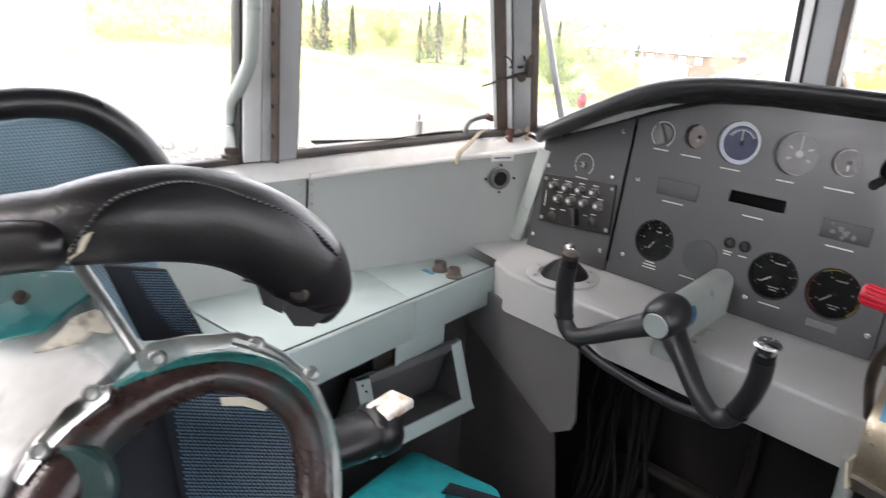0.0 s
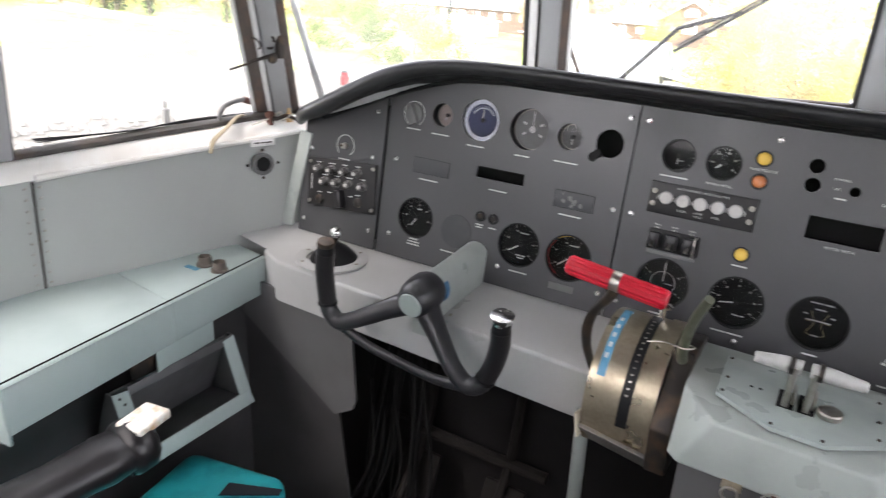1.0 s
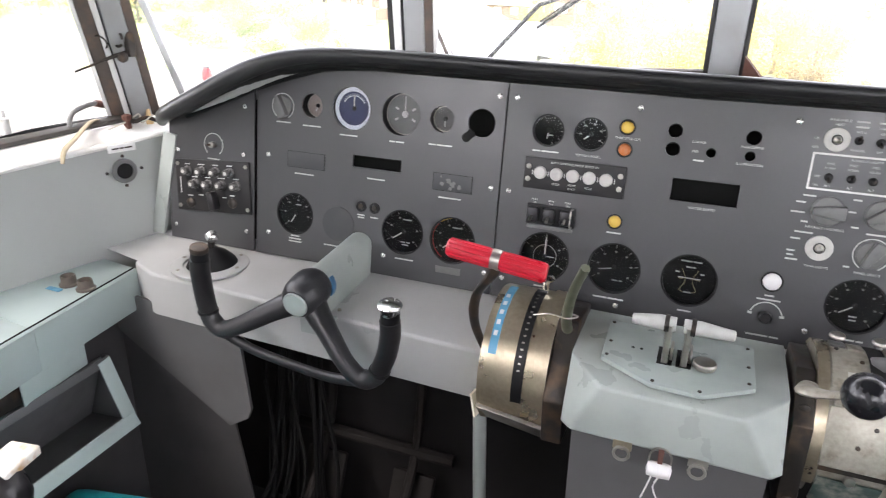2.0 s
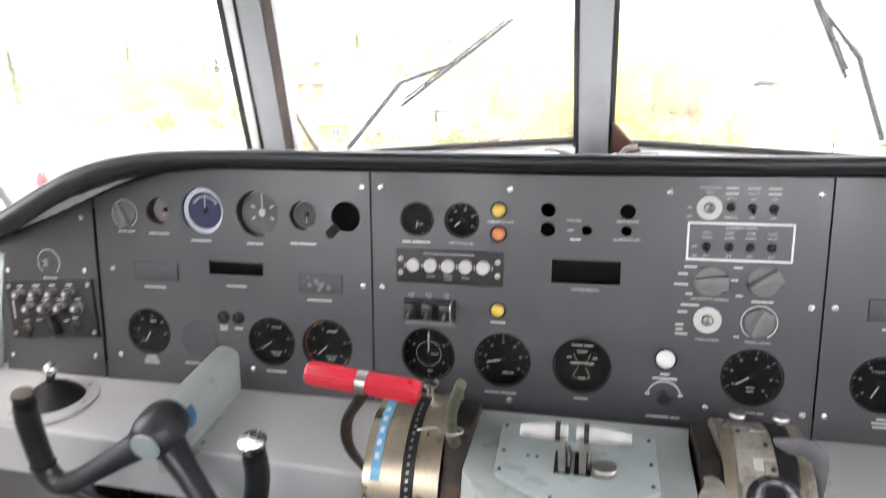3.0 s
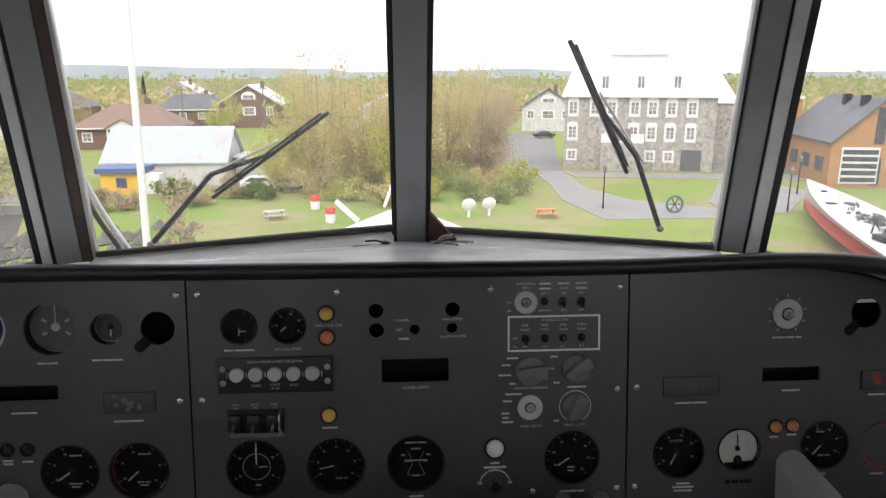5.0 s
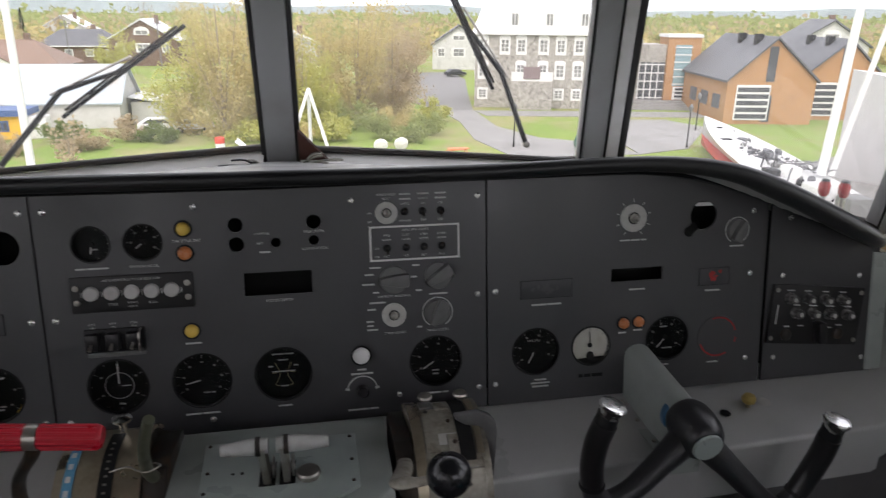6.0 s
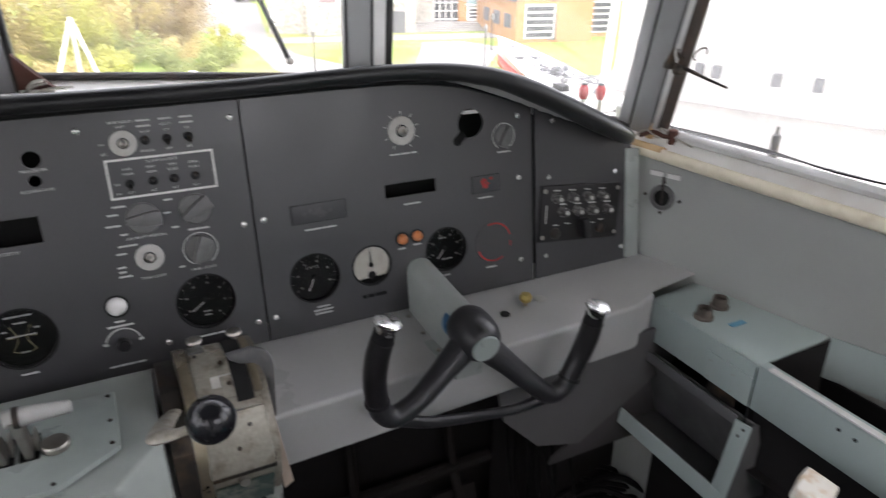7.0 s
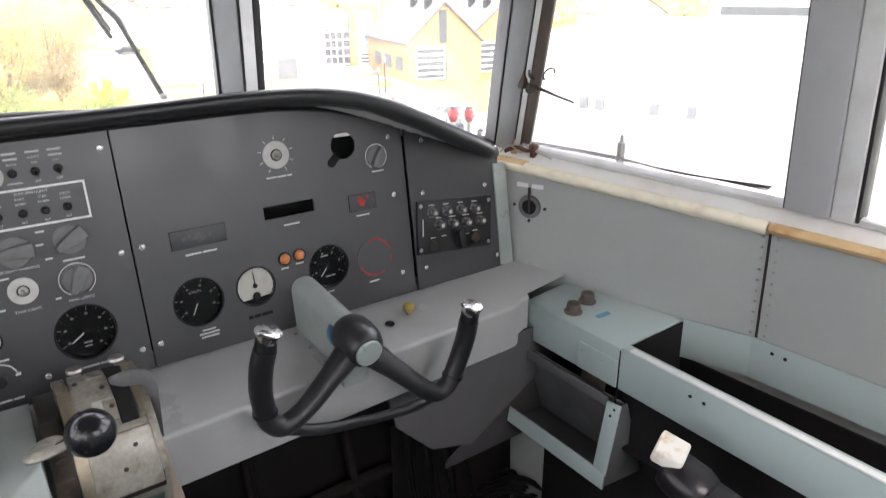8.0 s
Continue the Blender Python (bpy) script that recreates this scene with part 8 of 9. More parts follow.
sheet("quay", [(26, -60), (26, 20), (34, 48), (60, 60), (140, 50), (140, -60)], M_PATH, "pale concrete quay beside the boats", 0.05)


def wall_box(bm, o, ex, ey, w, d, z0, z1):
    o, ex, ey = Vector((*o, 0)), Vector((*ex, 0)), Vector((*ey, 0))
    q = [o, o + ex * w, o + ex * w + ey * d, o + ey * d]
    return hull8(bm, [Vector((p.x, p.y, z0)) for p in q], None, (0, 0, z1 - z0))


def gable(bm, o, ex, ey, w, d, z0, eave, peak, at=0.5):
    """A house body with its gable wall along ex."""
    o, ex, ey = Vector((*o, 0)), Vector((*ex, 0)), Vector((*ey, 0))
    f = [o + Vector((0, 0, z0)), o + ex * w + Vector((0, 0, z0)), o + ex * w + Vector((0, 0, eave)), o + ex * w * at + Vector((0, 0, peak)), o + Vector((0, 0, eave))]
    return hull8(bm, f, None, ey * d)


def gable_roof(bm, o, ex, ey, w, d, eave, peak, at=0.5, over=0.4, th=0.25):
    o, ex, ey = Vector((*o, 0)), Vector((*ex, 0)), Vector((*ey, 0))
    top = o + ex * w * at + Vector((0, 0, peak + 0.05))
    for s, e in ((-1, o + Vector((0, 0, eave + 0.05))), (1, o + ex * w + Vector((0, 0, eave + 0.05)))):
        e = e + (e - top).normalized() * over
        hull8(bm, [top - ey * over, e - ey * over, e + ey * (d + over), top + ey * (d + over)], None, (0, 0, th))
    return bm


def pane_at(name, c, ex, w, h, m, parent, out=0.06, label="", frame=None, bars_=0, arch=0.0, k=0.72):
    """A window on a wall: frame round a dark pane, with glazing bars."""
    ex = Vector((*ex, 0)).normalized()
    n = Vector((ex.y, -ex.x, 0))
    c = Vector(c)
    q = lambda a, b, o: c + ex * a + Vector((0, 0, b)) + n * o
    rim = [q(-w / 2, -h / 2, 0), q(w / 2, -h / 2, 0), q(w / 2, h / 2, 0)]
    if arch:
        rim += [q(w * 0.32, h / 2 + arch * 0.7, 0), q(0, h / 2 + arch, 0), q(-w * 0.32, h / 2 + arch * 0.7, 0)]
    win = part(name, hull8(bmesh.new(), rim + [q(-w / 2, h / 2, 0)], None, n * out), frame or M_WPAINT, parent, label)
    part("pane", hull8(bmesh.new(), [q(-w * k / 2, -h * k / 2, out - 0.02), q(w * k / 2, -h * k / 2, out - 0.02), q(w * k / 2, h * k / 2, out - 0.02), q(-w * k / 2, h * k / 2, out - 0.02)], None, n * 0.04), m, win)
    bm = bmesh.new()
    box(bm, (0, 0, 0), (0.10, 0.05, h * k))
    for i in range(bars_):
        box(bm, (0, 0, -h * k / 2 + h * k * (i + 1) / (bars_ + 1)), (w * k, 0.05, 0.08))
    part("glazing_bar", bm, frame or M_WPAINT, win, at=Matrix.Translation(c + n * (out + 0.03)) @ Matrix.Rotation(math.atan2(ex.y, ex.x), 4, "Z"))
    return win


# stone building with a mansard roof
e = thing("stone_building", "three-storey grey stone building with white tin mansard", "building", T(0, 0, 0))
EX, EY = Vector((0.961, -0.277)), Vector((0.277, 0.961))
so = Vector((22.4, 93.6))
part("wall", wall_box(bmesh.new(), so, EX, EY, 19.6, 14, GROUND, -1.1), M_STONE, e, "grey field stone wall")
bm = bmesh.new()
o3 = Vector((so.x, so.y, -1.1))
ex3, ey3 = Vector((EX.x, EX.y, 0)), Vector((EY.x, EY.y, 0))
lo = [o3 + ex3 * a + ey3 * b for a, b in ((-0.5, -0.5), (20.1, -0.5), (20.1, 14.5), (-0.5, 14.5))]
mid = [o3 + ex3 * a + ey3 * b + Vector((0, 0, 3.3)) for a, b in ((0.8, 0.9), (18.8, 0.9), (18.8, 13.1), (0.8, 13.1))]
hi = [o3 + ex3 * a + ey3 * b + Vector((0, 0, 4.0)) for a, b in ((4, 6), (15.6, 6), (15.6, 8), (4, 8))]
rings = [[bm.verts.new(p) for p in r] for r in (lo, mid, hi)]
for a, b in zip(rings, rings[1:]):
    for i in range(4):
        bm.faces.new((a[i], a[(i + 1) % 4], b[(i + 1) % 4], b[i]))
bm.faces.new(rings[2])
bm.faces.new(rings[0])
bmesh.ops.recalc_face_normals(bm, faces=bm.faces[:])
rf = part("roof", bm, M_TIN, e, "pale tin mansard roof")
part("cornice", wall_box(bmesh.new(), so - EX * 0.5 - EY * 0.5, EX, EY, 20.6, 0.6, -1.35, -1.0), M_WPAINT, e, "white cornice")
for k, x in enumerate([1.1, 4.0, 6.2, 9.2, 11.5, 13.9, 16.5]):
    for r, (z, w, h) in enumerate(((-2.75, 1.35, 2.5), (-6.0, 1.35, 2.5), (-9.1, 1.35, 1.7))):
        if r == 2 and k in (1, 2, 6) or r == 1 and k == 1:
            continue
        c = so + EX * x
        pane_at("window", (c.x, c.y, z), EX, w * 1.08, h * 0.94, M_PANEG, e, 0.10, "white arched window", None, 2, 0.22 if r < 2 else 0.0, 0.62)
for k in range(3):
    c = so + EX * (5.2 + 4.6 * k) + EY * (-0.2)
    d = part("dormer", gable(bmesh.new(), c - EX * 0.62, EX, EY, 1.24, 1.5, -0.4, 1.45, 1.85), M_WPAINT, rf, "white dormer")
    c2 = c - EY * 0.02
    for s in (-0.22, 0.22):
        cc = c2 + EX * s
        part("pane", wall_box(bmesh.new(), cc - EX * 0.16, EX, EY, 0.32, 0.05, -0.1, 1.35), M_PANEG, rf)
for k in range(4):
    c = so + EY * (2.0 + 3.2 * k)
    for z in (-2.75, -6.0):
        pane_at("window", (c.x, c.y, z), (EY.x * -1, EY.y * -1), 1.5, 2.5, M_PANEG, e, 0.10, "white arched window", None, 2, 0.22, 0.62)
cp = so + EX * 6.0 + EY * 6
part("cupola", wall_box(bmesh.new(), cp, EX, EY, 7.5, 3.0, 2.5, 4.3), M_TIN, e, "low tin cupola")
part("cupola_roof", wall_box(bmesh.new(), cp - EX * 0.5 - EY * 0.4, EX, EY, 8.5, 3.8, 4.3, 4.6), M_TIN, e)
part("cross_spire", lathe(bmesh.new(), [(0.5, 4.6), (0.28, 6.0), (0.10, 8.5), (0.03, 10.5)], T(cp.x + 3.6, cp.y + 0.4, 0), 8, "z"), M_TIN, e)
part("porch", wall_box(bmesh.new(), so + EX * 5.0 - EY * 2.2, EX, EY, 5.5, 2.2, GROUND, -7.2), M_STONE, e, "stone porch with a sign")
cc = so + EX * 6.6 - EY * 2.3
part("porch_sign", wall_box(bmesh.new(), cc, EX, EY, 2.2, 0.08, -6.9, -5.3), mat("sign_board", (0.22, 0.17, 0.17), 0.6), e, "faded reddish sign")
part("porch_rail", wall_box(bmesh.new(), so + EX * 5.0 - EY * 2.2, EX, EY, 5.5, 0.15, -7.2, -6.0), M_WPAINT, e)
c = so + EX * 15.5 - EY * 0.05
part("garage_door", wall_box(bmesh.new(), c, EX, EY, 2.6, 0.1, GROUND, -8.2), M_SLATE, e, "grey door")

wing = so + EX * 19.6 + EY * 5.0
part("wing_wall", wall_box(bmesh.new(), wing, EX, EY, 3.2, 8, GROUND, -2.2), M_STONE, e, "set-back stone wing")
bm = bmesh.new()
q = [Vector((*(wing + EX * a + EY * b), -2.2)) for a, b in ((0, -0.3), (3.6, -0.3), (3.6, 8.3), (0, 8.3))]
top = [bm.verts.new(Vector((*(wing + EX * a + EY * 4), 1.6))) for a in (0.6, 1.6)]
low = [bm.verts.new(p) for p in q]
for f in ((low[0], low[1], top[1], top[0]), (low[1], low[2], top[1]), (low[2], low[3], top[0], top[1]), (low[3], low[0], top[0])):
    bm.faces.new(f)
bm.faces.new(low)
bmesh.ops.recalc_face_normals(bm, faces=bm.faces[:])
part("wing_roof", bm, M_TIN, e, "pale tin hip roof")

# ochre brick museum: two gabled halls, a stair tower and a glass hall
e = thing("brick_museum", "ochre brick museum with grey gabled roofs", "building", T(0, 0, 0))
GX, GY = Vector((0.98, -0.20)), Vector((0.20, 0.98))
for o, w, d, eave, peak, at_ in ((Vector((48.6, 74.5)), 10.4, 16, -5.9, -1.2, 0.49), (Vector((60.2, 76.5)), 9.5, 14, -5.6, -1.5, 0.52)):
    part("wall", gable(bmesh.new(), o, GX, GY, w, d, GROUND, eave, peak, at_), M_BRICKO, e, "ochre brick gable wall")
    part("roof", gable_roof(bmesh.new(), o, GX, GY, w, d, eave, peak, at_), M_SLATE, e, "grey shingle roof")
    c = o + GX * (w * 0.30)
    g = part("grid_window", wall_box(bmesh.new(), c - GX * 2.0 - GY * 0.12, GX, GY, 4.0, 0.12, GROUND + 0.5, GROUND + 4.6), M_WPAINT, e, "wide white grid window")
    for r in range(5):
        part("pane", wall_box(bmesh.new(), c - GX * 1.85 - GY * 0.16, GX, GY, 3.7, 0.05, GROUND + 0.68 + 0.78 * r, GROUND + 1.20 + 0.78 * r), M_DARKGLASS, g)
    c = o + GX * (w * at_ - 0.2)
    part("slit_window", wall_box(bmesh.new(), c - GX * 0.5 - GY * 0.1, GX, GY, 1.0, 0.1, -6.0, -2.0), M_DARKGLASS, e, "tall dark slit window")
    part("slit_window_low", wall_box(bmesh.new(), c - GX * 0.5 - GY * 0.1, GX, GY, 1.0, 0.1, GROUND + 0.3, -7.6), M_DARKGLASS, e)
    for k in range(2):
        c = o + GX * (w * at_ - 1.2) + GY * (3 + 5 * k)
        part("chimney", wall_box(bmesh.new(), c, GX, GY, 0.8, 0.8, peak - 1.2, peak + 0.5), M_BLACK, e, "dark roof vent")
for k in range(3):
    c = Vector((48.6, 74.5)) + GY * (3 + 4.2 * k)
    pane_at("window", (c.x, c.y, -8.6), (-GY.x, -GY.y), 2.4, 1.7, M_DARKGLASS, e, 0.08, "", M_SLATE, 0)
to = Vector((49.6, 91.5))
part("tower", wall_box(bmesh.new(), to, GX, GY, 4.6, 4.5, GROUND, -1.6), M_BRICKO, e, "ochre brick stair tower")
part("tower_cap", wall_box(bmesh.new(), to - GX * 0.15 - GY * 0.15, GX, GY, 4.9, 4.8, -1.6, -1.2), M_WPAINT, e)
part("tower_glass", wall_box(bmesh.new(), to + GX * 1.1 - GY * 0.1, GX, GY, 2.2, 0.1, -8.2, -2.6), mat("pale_glass", (0.25, 0.36, 0.38), 0.15), e, "pale green tower glazing")
for k in range(6):
    part("tower_bar", wall_box(bmesh.new(), to + GX * 1.0 - GY * 0.2, GX, GY, 2.4, 0.1, -8.0 + 1.0 * k, -7.85 + 1.0 * k), M_WPAINT, e)
dr = part("door", wall_box(bmesh.new(), to + GX * 1.2 - GY * 0.2, GX, GY, 2.0, 0.12, GROUND + 0.9, -8.3), M_WPAINT, e, "white entrance door")
for k in range(3):
    part("door_pane", wall_box(bmesh.new(), to + GX * 1.5 - GY * 0.26, GX, GY, 1.4, 0.05, GROUND + 1.2 + 0.5 * k, GROUND + 1.5 + 0.5 * k), M_DARKGLASS, dr)
go = to - GX * 6.4 + GY * 0.6
part("glass_hall", wall_box(bmesh.new(), go, GX, GY, 6.4, 6, GROUND, -5.0), M_DARKGLASS, e, "dark glazed entrance hall")
part("upper_block", wall_box(bmesh.new(), go - GX * 1.6, GX, GY, 8.0, 6, -5.0, -2.6), M_STONE, e, "grey upper block")
part("grey_side", wall_box(bmesh.new(), go - GX * 1.8 - GY * 0.2, GX, GY, 1.8, 6, GROUND, -5.0), M_STONE, e)
for k in range(7):
    part("mullion", wall_box(bmesh.new(), go + GX * (0.9 * k) - GY * 0.1, GX, GY, 0.14, 0.1, GROUND + 0.8, -5.0), M_WPAINT, e)
for k in range(5):
    part("transom", wall_box(bmesh.new(), go - GY * 0.12, GX, GY, 6.4, 0.1, GROUND + 1.0 + 1.15 * k, GROUND + 1.16 + 1.15 * k), M_WPAINT, e)
for k in range(5):
    part("step", wall_box(bmesh.new(), to - GX * 7.5 - GY * (5.0 - 0.7 * k), GX, GY, 12.5, 4.5, GROUND, GROUND + 0.16 * (k + 1)), M_PATH, e, "pale entrance steps")


def house(o, ex, w, d, eave, peak, wall_m, roof_m, label, wins=3, white_gable=True):
    ex = Vector(ex).normalized()
    ey = Vector((-ex.y, ex.x))
    o = Vector(o)
    h = thing("village_house", label, "house", T(0, 0, 0), group="village houses")
    part("wall", gable(bmesh.new(), o, ex, ey, w, d, GROUND, eave, peak), wall_m, h)
    part("roof", gable_roof(bmesh.new(), o, ex, ey, w, d, eave, peak, 0.5, 0.6, 0.3), roof_m, h)
    for k in range(wins):
        c = o + ex * (w * (k + 0.5) / wins)
        pane_at("window", (c.x, c.y, eave - 1.7), ex, 3.2 if wins == 3 and k == 1 else 1.8, 2.1, M_PANEG, h, 0.10, "", None, 1)
    if white_gable:
        c = o + ex * w * 0.5
        pane_at("gable_window", (c.x, c.y, (eave + peak) / 2 - 0.5), ex, 3.4, 1.1, M_PANEG, h, 0.10, "white arched gable window", None, 0, 0.8)
    part("chimney", wall_box(bmesh.new(), o + ex * w * 0.6 + ey * d * 0.5, ex, ey, 0.9, 0.9, peak - 1.0, peak + 1.1), M_BRICKB, h)
    return h


def hip_house(o, ex, w, d, eave, peak, wall_m, roof_m, label, wins=4, porch=0.0):
    """A house whose roof slopes on all four sides, its ridge along the front; porch: the width of a white front gable."""
    ex = Vector(ex).normalized()
    ey = Vector((-ex.y, ex.x))
    o = Vector(o)
    h = thing("village_house", label, "house", T(0, 0, 0), group="village houses")
    part("wall", wall_box(bmesh.new(), o, ex, ey, w, d, GROUND, eave), wall_m, h)
    q = lambda a, b, z: Vector((*(o + ex * a + ey * b), z))
    bm = bmesh.new()
    low = [bm.verts.new(q(a, b, eave - 0.1)) for a, b in ((-0.7, -0.7), (w + 0.7, -0.7), (w + 0.7, d + 0.7), (-0.7, d + 0.7))]
    top = [bm.verts.new(q(a, d / 2, peak)) for a in (d * 0.45, w - d * 0.45)]
    for f in ((low[0], low[1], top[1], top[0]), (low[1], low[2], top[1]), (low[2], low[3], top[0], top[1]), (low[3], low[0], top[0]), low):
        bm.faces.new(f)
    bmesh.ops.recalc_face_normals(bm, faces=bm.faces[:])
    part("roof", bm, roof_m, h)
    part("fascia", wall_box(bmesh.new(), o - ex * 0.75 - ey * 0.75, ex, ey, w + 1.5, 0.12, eave - 0.28, eave - 0.04), M_WPAINT, h, "white fascia board")
    for k in range(wins):
        c = o + ex * (w * (k + 0.5) / wins)
        pane_at("window", (c.x, c.y, eave - 1.7), ex, 1.8, 1.7, M_PANEG, h, 0.10, "", None, 1)
    if porch:
        c = o + ex * (w * 0.52 - porch / 2) - ey * 1.6
        part("porch_gable", gable(bmesh.new(), c, ex, ey, porch, 2.4, eave - 0.3, eave - 0.1, eave + porch * 0.25), M_WPAINT, h, "white porch gable")
        part("porch_roof", gable_roof(bmesh.new(), c, ex, ey, porch, 2.4, eave - 0.1, eave + porch * 0.25, 0.5, 0.3, 0.15), roof_m, h)
        for a in (0.15, porch - 0.15):
            part("porch_post", lathe(bmesh.new(), [(0.14, GROUND), (0.14, eave - 0.3)], T(*(c + ex * a + ey * 0.15), 0), 8, "z"), M_WPAINT, h)
    part("chimney", wall_box(bmesh.new(), o + ex * w * 0.62 + ey * d * 0.5, ex, ey, 0.9, 0.9, peak - 1.0, peak + 1.0), M_BRICKB, h)
    return h


house((-45, 175), (1, 0.0), 15, 16, -5.2, -0.8, M_BRICKB, M_TIN, "dark brown brick house with white gable windows")
hip_house((-62, 180), (1, 0.05), 18, 10, -6.6, -3.0, M_BRICKB, M_SLATE, "low brown brick house with a slate-grey hip roof", 4)
hip_house((-57, 124), (1, 0.0), 17, 11, -7.2, -3.4, M_BRICKB, M_REDROOF, "brick bungalow with a brown hip roof and white porch", 4, 5.5)
hip_house((-122, 178), (1, 0.1), 24, 12, -6.0, -2.4, M_BRICKB, M_SLATE, "long brick house with a grey hip roof", 6)
hip_house((-96, 165), (1, 0.0), 22, 12, -5.4, -1.4, M_BRICKB, M_SLATE, "brick house with a broad grey hip roof", 5)
hip_house((-92, 146), (1, 0.0), 15, 7, -7.6, -6.6, M_SHED, M_TIN, "low white garage row with a pale flat roof", 4)
house((-150, 205), (1, 0.1), 18, 12, -5.5, -1.0, M_SHED, M_SLATE, "white house with a grey roof", 4)
house((-85, 250), (1, 0.0), 16, 12, -5.0, -0.5, M_SHED, M_TIN, "pale house with a light roof", 3)
house((-7.0, 120), (1, 0.0), 9, 9, -4.2, -2.0, M_SHED, M_TIN, "white boarded house behind the trees", 2, False)
house((28, 160), (1, -0.2), 12, 10, -5.5, -1.5, M_SHED, M_SLATE, "grey house behind the car park", 3)
house((90, 120), (1, -0.3), 14, 11, -4.0, 0.5, M_SHED, M_SLATE, "white house beyond the museum", 3)
house((105, 95), (1, -0.5), 14, 11, -4.5, 0.0, M_SHED, M_REDROOF, "pale house beyond the boats", 3)

# white shed and yellow kiosk
e = thing("storage_shed", "long white shed with a rusty pale roof", "shed", T(0, 0, 0))
part("wall", gable(bmesh.new(), (-20.6, 80.6), (0, 1), (-1, 0), 9, 13.8, GROUND, -8.2, -4.6), M_SHED, e, "white boarded wall")
bm = bmesh.new()
gable_roof(bm, (-20.6, 80.6), (0, 1), (-1, 0), 9, 13.8, -8.2, -4.6, 0.5, 0.4, 0.15)
part("roof", bm, M_SHEDROOF, e, "rusty pale sheet roof")
lean = thing("lean_to", "low grey lean-to shed beside the white shed", "shed", T(0, 0, 0))
part("wall", wall_box(bmesh.new(), (-20.2, 84.0), (1, 0), (0, 1), 3.4, 6, GROUND, -8.6), M_SHED, lean)
part("roof", slab([(-20.4, 83.7, -8.1), (-16.4, 83.7, -8.7), (-16.4, 90.3, -8.7), (-20.4, 90.3, -8.1)], (0, 0, 0.15)), M_TIN, lean, "pale sheet roof")
e = thing("yellow_kiosk", "small yellow kiosk with a blue roof", "kiosk", T(0, 0, 0))
part("wall", wall_box(bmesh.new(), (-32.4, 74.6), (1, 0), (0, 1), 4.2, 3, GROUND, -8.7), M_YELLOW, e)
part("roof", wall_box(bmesh.new(), (-32.8, 74.2), (1, 0), (0, 1), 5.0, 3.8, -8.7, -8.1), M_BLUEROOF, e, "blue roof")
pane_at("window", (-30.2, 74.6, -9.7), (1, 0), 1.1, 1.1, M_DARKGLASS, e, 0.05, "", M_BLUEROOF, 0)
e = thing("white_cabinet", "white utility cabinet beside the kiosk", "cabinet", T(-27.2, 75.5, GROUND))
part("body", box(bmesh.new(), (0, 0, 1.1), (1.9, 1.6, 2.2), 0.05), M_WPAINT, e)

# parked cars
def car(x, y, turn, m, label):
    c = thing("parked_car", label, "car", T(x, y, GROUND + 0.05) @ R(turn, "Z"), group="parked cars")
    bm = bmesh.new()
    prof = [(-2.2, 0.35), (2.15, 0.35), (2.2, 0.75), (1.2, 0.92), (0.55, 1.42), (-1.2, 1.44), (-1.9, 1.0), (-2.25, 0.9)]
    prism(bm, prof, 1.7, T(0, -0.85, 0), 0.06)
    part("body", bm, m, c)
    part("windows", prism(bmesh.new(), [(1.0, 0.95), (0.5, 1.36), (-1.15, 1.38), (-1.7, 1.0)], 1.74, T(0, -0.87, 0)), M_DARKGLASS, c)
    for sx in (-1.35, 1.35):
        for sy in (-0.8, 0.8):
            w = part("wheel", lathe(bmesh.new(), [(0.32, -0.10), (0.34, 0), (0.32, 0.10)], T(sx, sy, 0.32), 14), M_RUBBER, c)
            part("rim", lathe(bmesh.new(), [(0.18, -0.12), (0.18, 0.12)], T(sx, sy, 0.32), 10), M_STEEL, w)
    return c


M_CARW, M_CARD = mat("car_white", (0.70, 0.70, 0.70), 0.25), mat("car_dark", (0.03, 0.03, 0.035), 0.2)
car(-16.0, 77.5, 10, M_CARW, "white parked car near the shed")
car(-12.6, 77.0, 15, M_CARW, "white parked car near the shed")
car(14.6, 112.0, 60, M_CARW, "white car parked at the asphalt's edge")
car(29.5, 141.0, 15, M_CARD, "dark car parked before the grey house")

# park furniture
def picnic(x, y, turn, m, label):
    p = thing("picnic_table", label, "picnic table", T(x, y, GROUND) @ R(turn, "Z"), group="picnic tables")
    part("tabletop", box(bmesh.new(), (0, 0, 0.74), (1.9, 0.8, 0.06), 0.01), m, p)
    for s in (-1, 1):
        part("bench", box(bmesh.new(), (0, s * 0.75, 0.45), (1.9, 0.28, 0.05), 0.01), m, p)
        part("leg_frame", slab([(s * 0.7, -0.8, 0.0), (s * 0.7, -0.7, 0.0), (s * 0.7, 0.0, 0.74), (s * 0.7, 0.7, 0.0), (s * 0.7, 0.8, 0.0), (s * 0.7, 0.1, 0.78), (s * 0.7, -0.1, 0.78)], (0.06, 0, 0)), m, p)


picnic(-11.5, 60.3, 20, mat("grey_planks", (0.42, 0.42, 0.40), 0.7), "grey wooden picnic table on the lawn")
picnic(13.0, 59.6, 5, mat("orange_planks", (0.60, 0.20, 0.08), 0.6), "orange and white bench table on the lawn")
for x, y in ((-8.4, 65.0), (-6.3, 58.5)):
    b = thing("waste_barrel", "red and white waste barrel on the lawn", "barrel", T(x, y, GROUND), group="barrels")
    part("drum", lathe(bmesh.new(), [(0.42, 0), (0.44, 0.3), (0.44, 0.75), (0.42, 0.8)], None, 18, "z"), M_WPAINT, b)
    part("lid", lathe(bmesh.new(), [(0.45, 0.8), (0.46, 1.25), (0.40, 1.35), (0.02, 1.36)], None, 18, "z"), M_HULLR, b, "red upper half")
